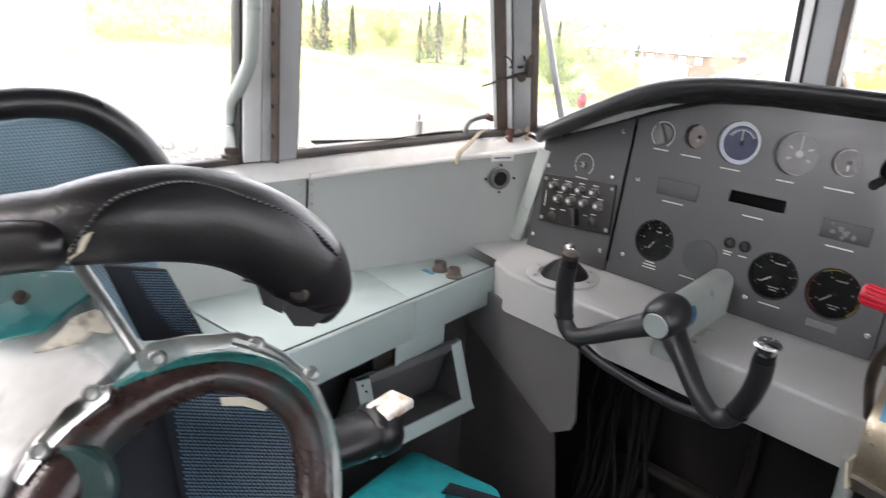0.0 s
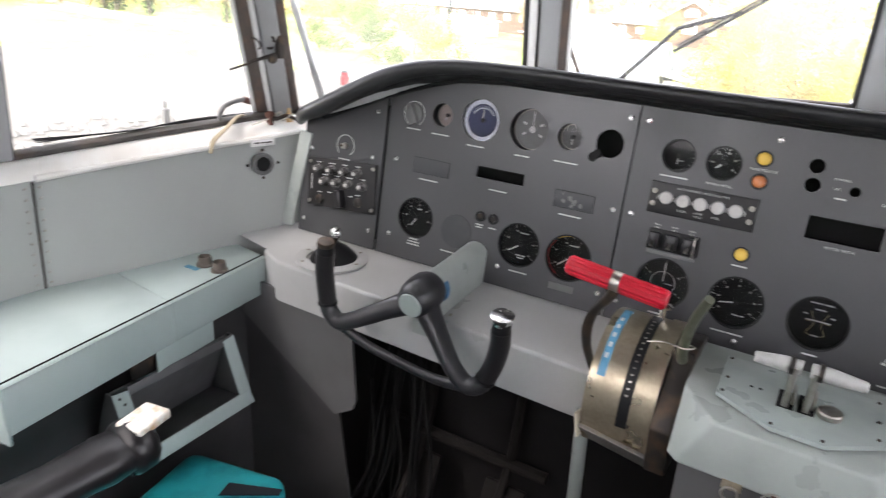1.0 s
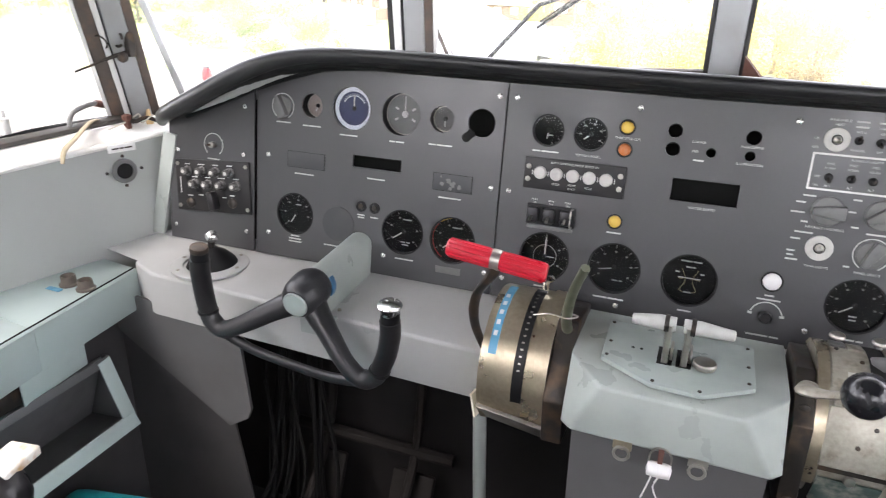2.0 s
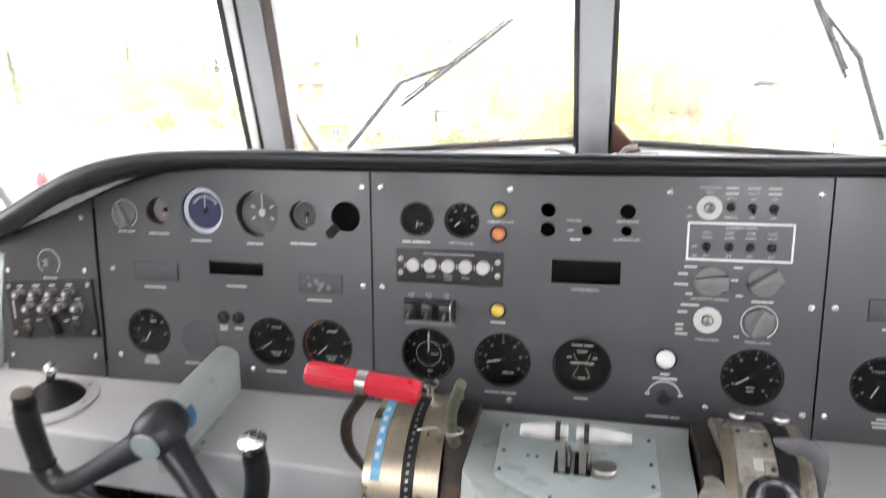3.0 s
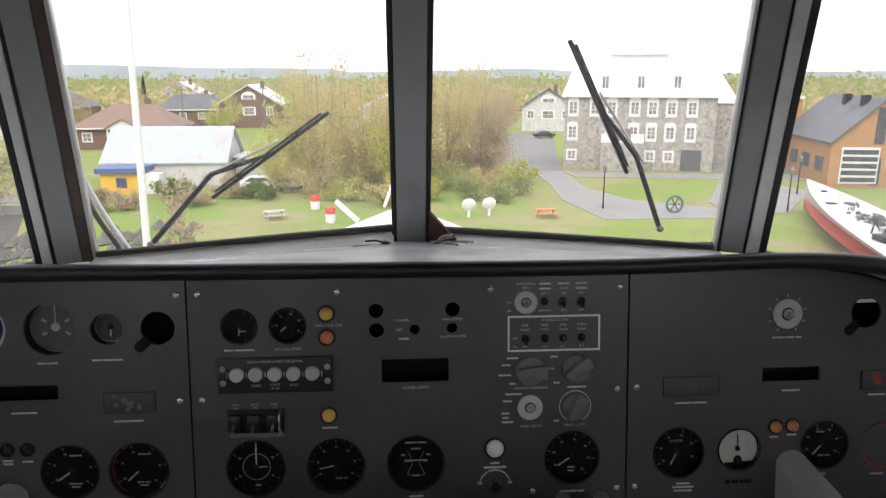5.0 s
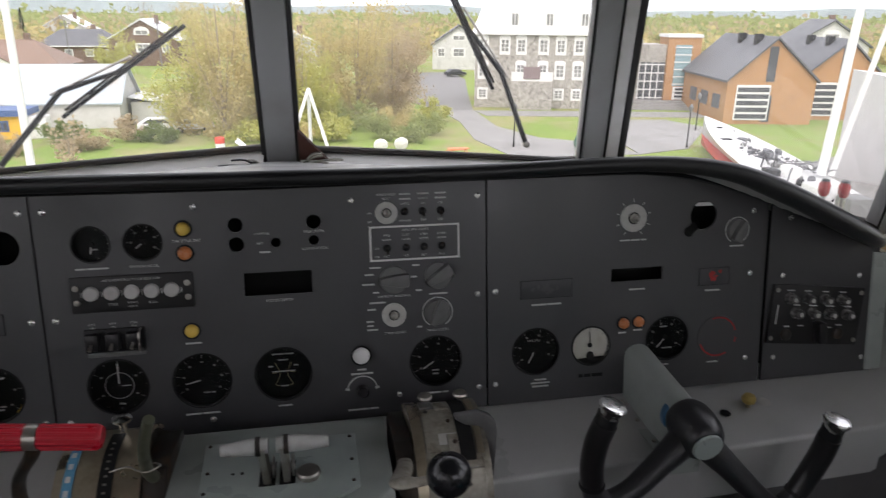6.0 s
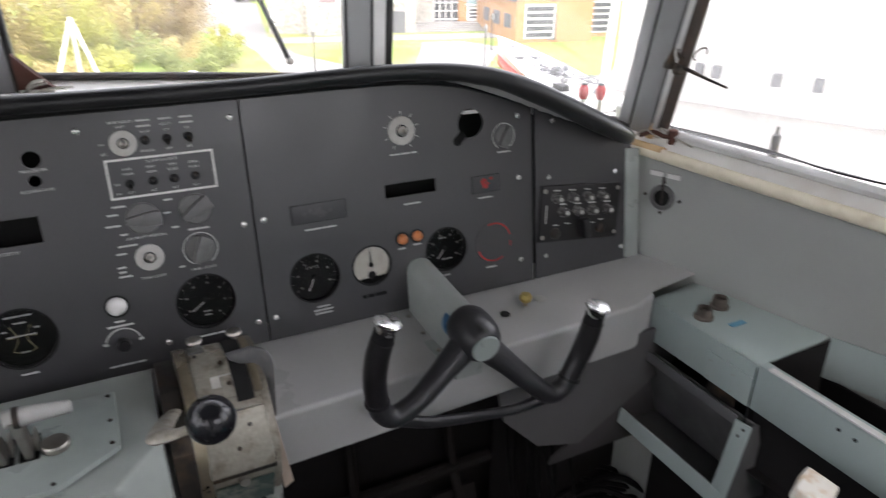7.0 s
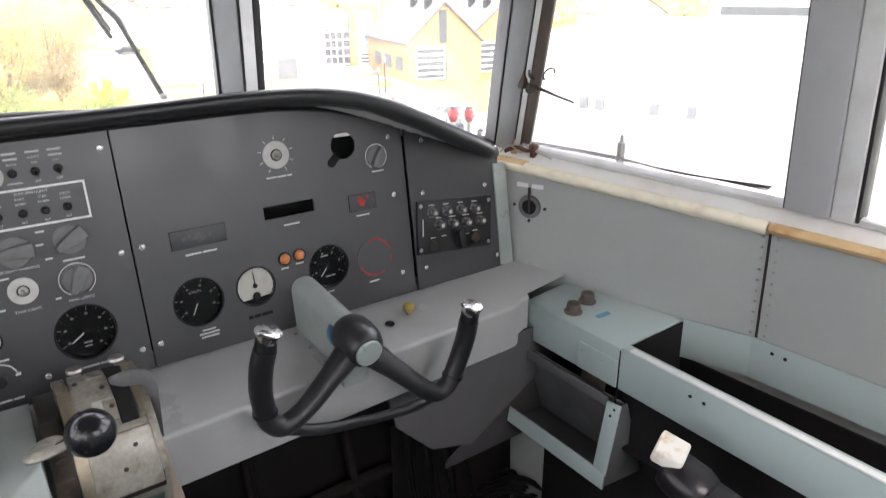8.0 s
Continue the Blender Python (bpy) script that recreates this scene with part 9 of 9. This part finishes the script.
for x, y in ((19.3, 63.3), (36.1, 60.5), (42.5, 70.0)):
    l = thing("street_lamp", "dark lamp post on the lawn", "street lamp", T(x, y, GROUND), group="street lamps")
    part("post", lathe(bmesh.new(), [(0.11, 0), (0.07, 0.6), (0.05, 3.4), (0.05, 3.5)], None, 10, "z"), M_BLACK, l)
    part("lantern", lathe(bmesh.new(), [(0.07, 3.5), (0.18, 3.6), (0.22, 4.0), (0.12, 4.15), (0.02, 4.3)], None, 10, "z"), M_KNOBG, l)
a = thing("old_anchor", "green weathered anchor wheel on the lawn", "monument", T(25.3, 60.7, GROUND))
bm = bmesh.new()
tube(bm, [(0.75 * math.cos(2 * math.pi * i / 20), 0, 0.85 + 0.75 * math.sin(2 * math.pi * i / 20)) for i in range(21)], 0.12, 8, smooth=0, up=(0, 1, 0))
part("rim", bm, mat("verdigris", (0.08, 0.16, 0.12), 0.6), a)
for k in range(3):
    bm = bmesh.new()
    bar(bm, (0.7 * math.cos(k * 1.05), 0, 0.85 + 0.7 * math.sin(k * 1.05)), (-0.7 * math.cos(k * 1.05), 0, 0.85 - 0.7 * math.sin(k * 1.05)), 0.1, 0.1, (0, 1, 0))
    part("spoke", bm, M_SLATE, a)
for x, y in ((6.0, 60.0), (7.9, 60.5)):
    a = thing("white_dish", "white round vent head on a short post", "vent", T(x, y, GROUND), group="vents")
    part("post", lathe(bmesh.new(), [(0.14, 0), (0.12, 0.7), (0.02, 0.7)], None, 10, "z"), M_WPAINT, a)
    part("head", lathe(bmesh.new(), [(0.15, -0.35), (0.55, -0.2), (0.65, 0.0), (0.45, 0.05), (0.1, 0.02)], T(0, 0, 1.15) @ R(20, "X"), 18), M_WPAINT, a)


# ---- trees ----
def blobs(rnd, centre, spread, n, leaf, flat=1.0):
    """Leaves scattered in loose clumps: flat little quads with gaps between them."""
    verts, faces = [], []
    for _ in range(n):
        a, b, r = rnd.uniform(0, 6.283), math.acos(rnd.uniform(-1, 1)), rnd.random() ** 0.45
        p = Vector(centre) + Vector((math.cos(a) * math.sin(b) * spread * r, math.sin(a) * math.sin(b) * spread * r, math.cos(b) * spread * r * flat))
        u = Vector((rnd.uniform(-1, 1), rnd.uniform(-1, 1), rnd.uniform(-1, 1))).normalized()
        v = u.cross(Vector((rnd.uniform(-1, 1), rnd.uniform(-1, 1), rnd.uniform(-1, 1)))).normalized()
        s = leaf * rnd.uniform(0.6, 1.5)
        k = len(verts)
        verts += [p - u * s, p + v * s * 0.7, p + u * s, p - v * s * 0.7]
        faces.append((k, k + 1, k + 2, k + 3))
    return verts, faces


def pieces(name, verts, faces, m, parent, label=""):
    me = bpy.data.meshes.new(name)
    me.from_pydata([tuple(v) for v in verts], [], faces)
    me.materials.append(m)
    ob = new(name, me)
    if parent is not None:
        ob.parent = parent
    return tagged(ob, label)


def tree(x, y, h, spread, m, label, seed, limbs=13, twigs=9, leaves=42, leaf=0.12, low=0.12, kind="tree"):
    """A spring tree: limbs that rise and spread from the trunk, twigs along them, thin leaves scattered round the twigs."""
    rnd = random.Random(seed)
    t = thing(kind, label, "tree" if kind == "tree" else "shrub", T(x, y, GROUND), group="trees" if kind == "tree" else "shrubs")
    lean = Vector((rnd.uniform(-0.05, 0.05) * h, rnd.uniform(-0.05, 0.05) * h, 0))
    r0 = 0.016 * h
    part("trunk", tube(bmesh.new(), [(0, 0, -0.1), lean * 0.4 + Vector((0, 0, h * 0.35)), lean + Vector((0, 0, h * 0.85))], [r0, r0 * 0.6, r0 * 0.12], 8, smooth=4), M_BARK, t)
    wood = bmesh.new()
    verts, faces = [], []
    for k in range(limbs):
        a = 6.283 * (k + rnd.uniform(-0.3, 0.3)) / limbs * 2.4
        q = rnd.random()
        top = h * (low + 0.22 + (0.78 - low) * q)
        reach = spread * rnd.uniform(0.55, 1.05) * (1.0 - 0.62 * q ** 2)
        base = lean * 0.4 + Vector((0, 0, h * (low + 0.30 * q)))
        d = Vector((math.cos(a), math.sin(a), 0))
        tip = lean * (top / h) + d * reach + Vector((0, 0, top))
        mid = base.lerp(tip, 0.5) + Vector((0, 0, -0.02 * h)) + d * reach * 0.10
        line = spline([base, mid, tip], 5)
        tube(wood, line, [r0 * 0.34, r0 * 0.22, r0 * 0.06], 4, smooth=0)
        for j in range(twigs):
            c = line[min(len(line) - 1, int((0.25 + 0.75 * (j + rnd.random()) / twigs) * (len(line) - 1)))]
            e_ = c + (d * rnd.uniform(-0.2, 0.9) + Vector((rnd.uniform(-0.8, 0.8), rnd.uniform(-0.8, 0.8), rnd.uniform(-0.1, 1.0)))) * spread * 0.30
            tube(wood, [c, e_], [r0 * 0.07, r0 * 0.03], 3, smooth=0)
            for _ in range(leaves):
                f = rnd.random() ** 0.8
                s_ = spread * 0.075
                p = c.lerp(e_, f) + Vector((rnd.gauss(0, s_), rnd.gauss(0, s_), rnd.gauss(0, s_)))
                u = Vector((rnd.uniform(-1, 1), rnd.uniform(-1, 1), rnd.uniform(-1, 1))).normalized()
                v = u.cross(Vector((rnd.uniform(-1, 1), rnd.uniform(-1, 1), rnd.uniform(-1, 1)))).normalized()
                z = leaf * rnd.uniform(0.6, 1.5)
                n = len(verts)
                verts += [p - u * z, p + v * z * 0.7, p + u * z, p - v * z * 0.7]
                faces.append((n, n + 1, n + 2, n + 3))
    part("limbs", wood, M_BARK, t)
    pieces("crown", verts, faces, m, t)
    return t


def fir(x, y, h, seed):
    rnd = random.Random(seed)
    t = thing("fir_tree", "dark green fir tree by the road", "tree", T(x, y, GROUND), group="firs")
    part("trunk", lathe(bmesh.new(), [(0.03 * h, 0), (0.004 * h, h)], None, 8, "z"), M_BARK, t)
    verts, faces = [], []
    for k in range(30):
        z = h * (0.06 + 0.92 * k / 30)
        r = h * 0.20 * (1 - k / 30.5) * rnd.uniform(0.75, 1.15)
        for i in range(30):
            a = rnd.uniform(0, 6.283)
            q = r * rnd.uniform(0.3, 1.05)
            p = Vector((q * math.cos(a), q * math.sin(a), z - q * 0.25 + rnd.uniform(-0.02, 0.02) * h))
            d, s = Vector((math.cos(a), math.sin(a), -0.3)) * h * 0.03, Vector((-math.sin(a), math.cos(a), 0)) * h * 0.015
            n = len(verts)
            verts += [p - d, p - s, p + d, p + s]
            faces.append((n, n + 1, n + 2, n + 3))
    pieces("needles", verts, faces, M_FIR, t)


L_Y, L_O, L_G, L_B, L_F = M_LEAFS
seed = 100
for x, y, h, sp, m, lab in ((-9.0, 75.0, 13.5, 5.0, L_O, "tall yellow-green spring tree by the lawn"), (-4.0, 77.0, 12.0, 4.6, L_O, "ochre budding spring tree by the lawn"), (-13.0, 78.5, 10.0, 4.2, L_Y, "yellow-green spring tree by the lawn"),
                            (-1.0, 74.0, 9.0, 3.8, L_Y, "yellow-green leafy tree by the lawn"), (5.5, 84.0, 12.5, 5.2, L_O, "broad ochre budding tree by the lawn"), (10.0, 86.0, 11.5, 4.4, L_B, "brown budding tree by the lawn"),
                            (1.5, 88.0, 12.5, 4.8, L_O, "ochre budding tree by the lawn"), (16.0, 128.0, 11.0, 4.5, L_B, "brown budding tree by the lawn"), (22.0, 150.0, 9.0, 3.5, L_B, "brown budding tree by the lawn"),
                            (-58.0, 92.0, 9.0, 4.5, L_Y, "yellow-green leafy tree by the lawn"), (-66.0, 100.0, 10.0, 5.0, L_G, "green leafy tree by the lawn"), (-72.0, 96.0, 8.0, 4.5, L_G, "green leafy tree by the lawn"),
                            (-84.0, 110.0, 9.0, 5.0, L_G, "green leafy tree by the lawn"), (-100.0, 125.0, 11.0, 5.5, L_G, "green leafy tree by the lawn"), (-116.0, 135.0, 11.0, 6.0, L_Y, "yellow-green leafy tree by the lawn"),
                            (-135.0, 130.0, 12.0, 6.0, L_G, "green leafy tree by the lawn"), (-155.0, 128.0, 12.0, 6.5, L_G, "green leafy tree by the lawn"), (-52.0, 140.0, 10.0, 5.0, L_B, "brown budding tree by the lawn"),
                            (-38.0, 150.0, 9.0, 4.5, L_Y, "yellow-green leafy tree by the lawn"), (-22.0, 165.0, 12.0, 5.0, L_O, "ochre budding tree by the lawn"), (-68.0, 150.0, 9.0, 4.5, L_B, "reddish brown budding tree by the lawn"),
                            (-42.0, 76.0, 6.5, 2.6, L_B, "bare brown spring tree by the lawn"), (-36.5, 63.0, 7.0, 2.6, L_B, "bare brown spring tree by the lawn"), (-15.4, 46.0, 6.4, 1.7, L_B, "bare young tree on the lawn"), (-74.0, 236.0, 17.0, 4.0, L_B, "tall bare tree in the village"), (-46.0, 215.0, 18.0, 6.5, L_B, "tall bare tree in the village"), (-30.0, 200.0, 15.0, 6.0, L_O, "ochre budding tree in the village")):
    seed += 1
    near = y < 90 and -14 < x < 12
    tree(x, y, h * (1.12 if near else 1.0), sp * (1.22 if near else 1.0), m, lab, seed, limbs=24 if near else 13, low=-0.08 if near else 0.12, leaves=4 if "bare" in lab else 30 if m is L_B and not near else 52 if near else 40)
for x, y, h, sp, m in ((-18, 72, 2.2, 2.2, L_B), (-24, 72.5, 1.8, 2.4, L_G), (-6, 70, 2.4, 2.6, L_Y), (0, 70, 2.8, 3.0, L_Y), (4, 76, 3.0, 3.5, L_F), (9, 75, 2.6, 3.0, L_O), (12, 72, 2.2, 2.6, L_F),
                       (14, 79, 2.8, 2.4, L_Y), (-50, 86, 3.0, 3.4, L_G), (-60, 84, 3.2, 3.6, L_G), (-76, 90, 3.0, 4.0, L_G), (-92, 104, 3.4, 4.2, L_G), (-27, 66, 1.5, 2.4, L_B), (-21, 67, 1.6, 2.2, L_B), (-31, 69, 1.8, 2.2, L_B), (-15, 71, 1.8, 2.4, L_G), (-2, 66, 2.0, 2.6, L_O), (2, 69, 2.2, 2.6, L_Y), (7, 70, 2.0, 2.4, L_F), (10, 67, 1.6, 2.0, L_F)):
    seed += 1
    tree(x, y, h, sp, m, "low spring shrub on the lawn", seed, 9, 6, 34, 0.12, 0.02, "shrub")
for x, y, h in ((-150, 112, 12), (-128, 116, 11), (-176, 118, 14), (-70, 118, 9), (-112, 150, 12), (-82, 230, 13), (-168, 116, 17), (-178, 124, 15), (-160, 120, 13), (-128, 122, 15), (-121, 124, 12), (-140, 130, 14)):
    seed += 1
    fir(x, y, h, seed)

rnd = random.Random(77)
for band, (n, d0, d1, h0, h1, m, leaf) in enumerate(((2600, 210, 300, 5, 11, L_O, 0.8), (2600, 230, 420, 6, 12.5, L_F, 1.0), (2400, 420, 800, 8, 16, L_F, 1.8), (2200, 240, 420, 6, 14, L_B, 0.8))):
    verts, faces = [], []
    for _ in range(n):
        a, d = rnd.uniform(-1.25, 1.15), rnd.uniform(d0, d1)
        cx, cy, hh = d * math.sin(a), d * math.cos(a), rnd.uniform(h0, h1) * (0.6 + 0.4 * math.sin(a * 23 + d * 0.05) ** 2)
        v, f = blobs(rnd, (cx, cy, GROUND + hh * 0.55), hh * 0.5, 14, leaf, 0.95)
        off = len(verts)
        verts += v
        faces += [tuple(i + off for i in q) for q in f]
    tagged(pieces("far_woods", verts, faces, m, None, "distant mixed spring woods behind the village"), category="woods", kind="stuff")
bm = bmesh.new()
ridge = []
for i in range(81):
    a = -1.35 + 2.7 * i / 80
    hh = 26 + 22 * noise.noise((a * 3.1, 0.3, 0)) + 12 * noise.noise((a * 9, 2, 0)) + (20 if a < -0.1 else 0)
    ridge.append((bm.verts.new((3600 * math.sin(a), 3600 * math.cos(a), GROUND)), bm.verts.new((3700 * math.sin(a), 3700 * math.cos(a), max(hh, 8)))))
for (a, b), (c, d) in zip(ridge, ridge[1:]):
    bm.faces.new((a, c, d, b))
bmesh.ops.solidify(bm, geom=bm.faces[:], thickness=20)
solid("backdrop_hills", bm, M_HILL, "low hills on the horizon with blue haze painted in", kind="structure")
for x, y in ((-46, 150), (-31, 160), (-12, 150), (31, 118)):
    p = thing("utility_pole", "grey wooden utility pole in the village", "pole", T(x, y, GROUND), group="utility poles")
    part("pole", lathe(bmesh.new(), [(0.16, 0), (0.11, 10.5), (0.02, 10.6)], None, 8, "z"), M_KNOBG, p)
    part("crossarm", box(bmesh.new(), (0, 0, 9.8), (2.0, 0.1, 0.12)), M_KNOBG, p)

# flag mast, bow rail and boats
e = thing("flag_mast", "tall white pole on the lawn by the shore", "pole", T(-8.54, 21.9, GROUND))
part("pole", tube(bmesh.new(), [(0, -0.4, 0), (0, 0, 7.2), (-0.03, 0.5, 14.3), (-0.05, 0.8, 18.0)], [0.16, 0.13, 0.11, 0.08], 10, smooth=0), M_WPAINT, e)
e = thing("bow_rail", "white tripod rail at the ship's bow", "rail", T(0, 0, 0))
top = (0.04, 12.9, -0.05)
for q in ((-0.37, 12.8, -1.16), (0.36, 12.8, -1.19), (0.03, 13.6, -1.3)):
    part("strut", tube(bmesh.new(), [top, q], 0.035, 8, smooth=0), M_WPAINT, e)
part("side_strut", tube(bmesh.new(), [(-0.86, 7.84, -0.15), (-0.58, 7.81, -0.41)], 0.035, 8, smooth=0), M_WPAINT, e)
bm = bmesh.new()
deck = [(-2.0, 1.3, -0.1), (-1.9, 3.0, -0.3), (-1.3, 8.0, -0.75), (0.0, 13.8, -1.3), (1.3, 8.0, -0.75), (1.9, 3.0, -0.3), (2.0, 1.3, -0.1)]
keel = [(-2.2, 1.3, -4.5), (-2.0, 3.0, -4.5), (-1.0, 7.0, -4.5), (0.0, 11.5, -4.5), (1.0, 7.0, -4.5), (2.0, 3.0, -4.5), (2.2, 1.3, -4.5)]
a, b = [bm.verts.new(p) for p in deck], [bm.verts.new(p) for p in keel]
bm.faces.new(a)
for i in range(6):
    bm.faces.new((a[i], a[i + 1], b[i + 1], b[i]))
bmesh.ops.recalc_face_normals(bm, faces=bm.faces[:])
solid("ship_bow", bm, M_DECK, "white hull and deck of the ship's bow", kind="structure")


def hull(e, stern, bow, half, z0, z1, rise, m, name, label):
    """A boat's hull: pointed bow, flared sides, sheer that rises to the bow."""
    bm = bmesh.new()
    s, b = Vector((*stern, 0)), Vector((*bow, 0))
    d = b - s
    side = Vector((-d.y, d.x, 0)).normalized()
    rows = []
    for i in range(13):
        t = i / 12
        w = half * (1 - max(0, (t - 0.45) / 0.55) ** 2.2)
        zt = z1 + rise * t * t
        c = s + d * t
        rows.append([bm.verts.new(c + side * w * k + Vector((0, 0, z))) for k, z in ((-1, zt), (-0.8, (z0 + zt) / 2), (-0.45, z0), (0.45, z0), (0.8, (z0 + zt) / 2), (1, zt))])
    for p, q in zip(rows, rows[1:]):
        for k in range(5):
            bm.faces.new((p[k], p[k + 1], q[k + 1], q[k]))
        bm.faces.new((p[5], p[0], q[0], q[5]))
    bm.faces.new(rows[0])
    bmesh.ops.remove_doubles(bm, verts=bm.verts[:], dist=0.001)
    bmesh.ops.recalc_face_normals(bm, faces=bm.faces[:])
    return part(name, bm, m, e, label)


e = thing("tug_boat", "red and white tug boat with two white masts", "boat", T(0, 0, GROUND))
hull(e, (27, 24), (38.2, 61.5), 2.4, 0.2, 1.2, 0.0, M_HULLR, "lower_hull", "red lower hull")
rnd = random.Random(9)
hull(e, (27, 24), (38.2, 61.5), 2.45, 1.2, 2.1, 0.9, M_HULLW, "upper_hull", "white upper hull")
for k, (x, y, w, l, h) in enumerate(((29.2, 33.5, 1.6, 1.4, 0.9), (31.0, 38.6, 0.9, 1.2, 0.8), (35.4, 50.5, 0.7, 1.2, 0.5), (28.0, 29.5, 1.4, 1.2, 1.2))):
    part("deck_gear", box(bmesh.new(), (x, y, 2.2 + h / 2), (w, l, h), 0.12, None), (M_HULLW, M_WPAINT, M_SLATE, M_KNOBG)[k], e, "deck box")
heap = bmesh.new()
for _ in range(70):
    x, y, w = 33.4 + rnd.gauss(0, 0.55), 45.0 + rnd.gauss(0, 1.7), rnd.uniform(0.12, 0.34)
    box(heap, (x, y, 2.25 + rnd.uniform(0.0, 0.45)), (w, w * rnd.uniform(0.6, 1.6), w), 0.03, None, 1)
part("gear_heap", heap, M_SLATE, e, "dark heap of small deck gear")
for k in range(10):
    x, y = 32.6 + rnd.uniform(-1.0, 1.6), 39.5 + rnd.uniform(-1.5, 1.5)
    loop = [(x + 0.7 * math.cos(j * 0.7) * rnd.uniform(0.7, 1.2), y + 0.7 * math.sin(j * 0.7) * rnd.uniform(0.7, 1.2), 2.4 + 0.1 * j * rnd.random()) for j in range(9)]
    part("rigging_wire", tube(bmesh.new(), loop, 0.035, 6, smooth=4), (M_KNOBG, M_SLATE)[k % 2], e, "loose rigging wire")
for k in range(34):
    t = rnd.uniform(0.12, 0.86)
    x, y = 27 + 11.2 * t + rnd.uniform(-1.3, 1.3), 24 + 37.5 * t + rnd.uniform(-0.8, 0.8)
    w = rnd.uniform(0.25, 0.9)
    gear = bmesh.new()
    if k % 3 == 0:
        lathe(gear, [(w * 0.4, 0), (w * 0.42, w * 0.5), (w * 0.3, w * 0.8), (0.02, w * 0.85)], T(x, y, 2.15), 10, "z")
    elif k % 3 == 1:
        box(gear, (x, y, 2.15 + w * 0.3), (w, w * rnd.uniform(0.6, 2), w * 0.6), 0.04)
    else:
        tube(gear, [(x - w, y, 2.2), (x, y + w, 2.2 + w), (x + w, y + 2 * w, 2.3)], 0.06, 6, smooth=3)
    part("deck_gear", gear, (M_BLACK, M_SLATE, M_WPAINT, M_BLACK, M_KNOBG)[k % 5], e)
part("mast", tube(bmesh.new(), [(33.1, 38.3, 2.4), (33.8, 38.6, 10.8), (34.2, 38.8, 15.0)], [0.30, 0.28, 0.2], 10, smooth=0), M_WPAINT, e, "thick white mast")
part("mast", tube(bmesh.new(), [(33.6, 38.0, 2.4), (35.0, 37.6, 10.8), (35.8, 37.4, 15.0)], [0.20, 0.18, 0.14], 10, smooth=0), M_WPAINT, e, "slanting white boom")
e = thing("white_ship", "large white ship with rows of dark windows", "ship", T(0, 0, GROUND))
hull(e, (60, 14), (41.5, 47), 5.0, 0.0, 6.5, 2.0, M_HULLW, "hull", "white ship's hull")
ax, ay = Vector((-0.489, 0.872)), Vector((-0.872, -0.489))
for o, w, d, z0, z1 in ((Vector((58, 21)), 18, 6.4, 6.5, 9.4), (Vector((56, 23.5)), 11, 5.4, 9.4, 12.0), (Vector((55.2, 25.5)), 5, 4.4, 12.0, 14.6)):
    o2 = o - ay * d / 2
    part("cabin", wall_box(bmesh.new(), o2, ax, ay, w, d, z0, z1), M_HULLW, e, "white superstructure")
    if z0 > 9 and z0 < 10:
        part("window_band", wall_box(bmesh.new(), o2 + ax * 0.8 + ay * d, ax, ay, w - 1.6, 0.06, z0 + 0.5, z0 + 1.1), M_DARKGLASS, e, "long dark window band")
for k, (s_, lat) in enumerate(((29.6, 3.5), (28.2, 3.9), (23.8, 4.7), (21.0, 5.0))):
    c = Vector((60, 14)) + ax * s_ + ay * (lat - 0.6)
    part("port_window", wall_box(bmesh.new(), c, ax, ay, 0.6, 0.6, 2.6, 3.5), M_SLATE, e, "grey hull window")
part("funnel", lathe(bmesh.new(), [(1.1, 12.0), (1.0, 15.0), (0.9, 15.2)], T(53.5, 28, 0), 16, "z"), M_HULLW, e)
part("mast", tube(bmesh.new(), [(54.0, 27.0, 14.0), (54.0, 27.0, 21.0)], 0.12, 8, smooth=0), M_WPAINT, e)

# sea wall and boulders along the shore
bm = bmesh.new()
bar(bm, (-54.5, 63.9, -10.55), (-44.1, 64.1, -10.55), 0.5, 0.95, (0.2, 1, 0))
bar(bm, (-89.0, 86.0, -10.6), (-54.5, 63.9, -10.55), 0.5, 0.95, (0.5, 1, 0))
bar(bm, (-160.0, 104.0, -10.7), (-89.0, 86.0, -10.6), 0.5, 0.95, (0.2, 1, 0))
bar(bm, (-44.1, 64.1, -10.55), (-32.9, 63.6, -10.55), 0.5, 0.95, (0.2, 1, 0))
solid("sea_wall", bm, M_PATH, "low grey concrete sea wall above the shore", kind="structure")
rnd = random.Random(31)
verts, faces = [], []
for _ in range(1500):
    a, d = rnd.uniform(-1.3, -0.30), rnd.uniform(30, 62)
    c, r = Vector((d * math.sin(a), d * math.cos(a), GROUND + 0.1)), rnd.uniform(0.15, 0.6) * (1.9 if rnd.random() < 0.12 else 1.0)
    k = len(verts)
    for dx, dy, dz in ((1, 0, 0), (0.2, 0.9, 0.1), (-0.9, 0.2, 0), (-0.1, -1, 0), (0.1, 0.1, 0.8)):
        verts.append(c + Vector((dx, dy, dz)) * r * rnd.uniform(0.7, 1.3))
    faces += [(k, k + 1, k + 4), (k + 1, k + 2, k + 4), (k + 2, k + 3, k + 4), (k + 3, k, k + 4)]
tagged(pieces("boulders", verts, faces, M_ROCK, None, "grey broken boulders lying on the shore"), category="rocks", kind="stuff")
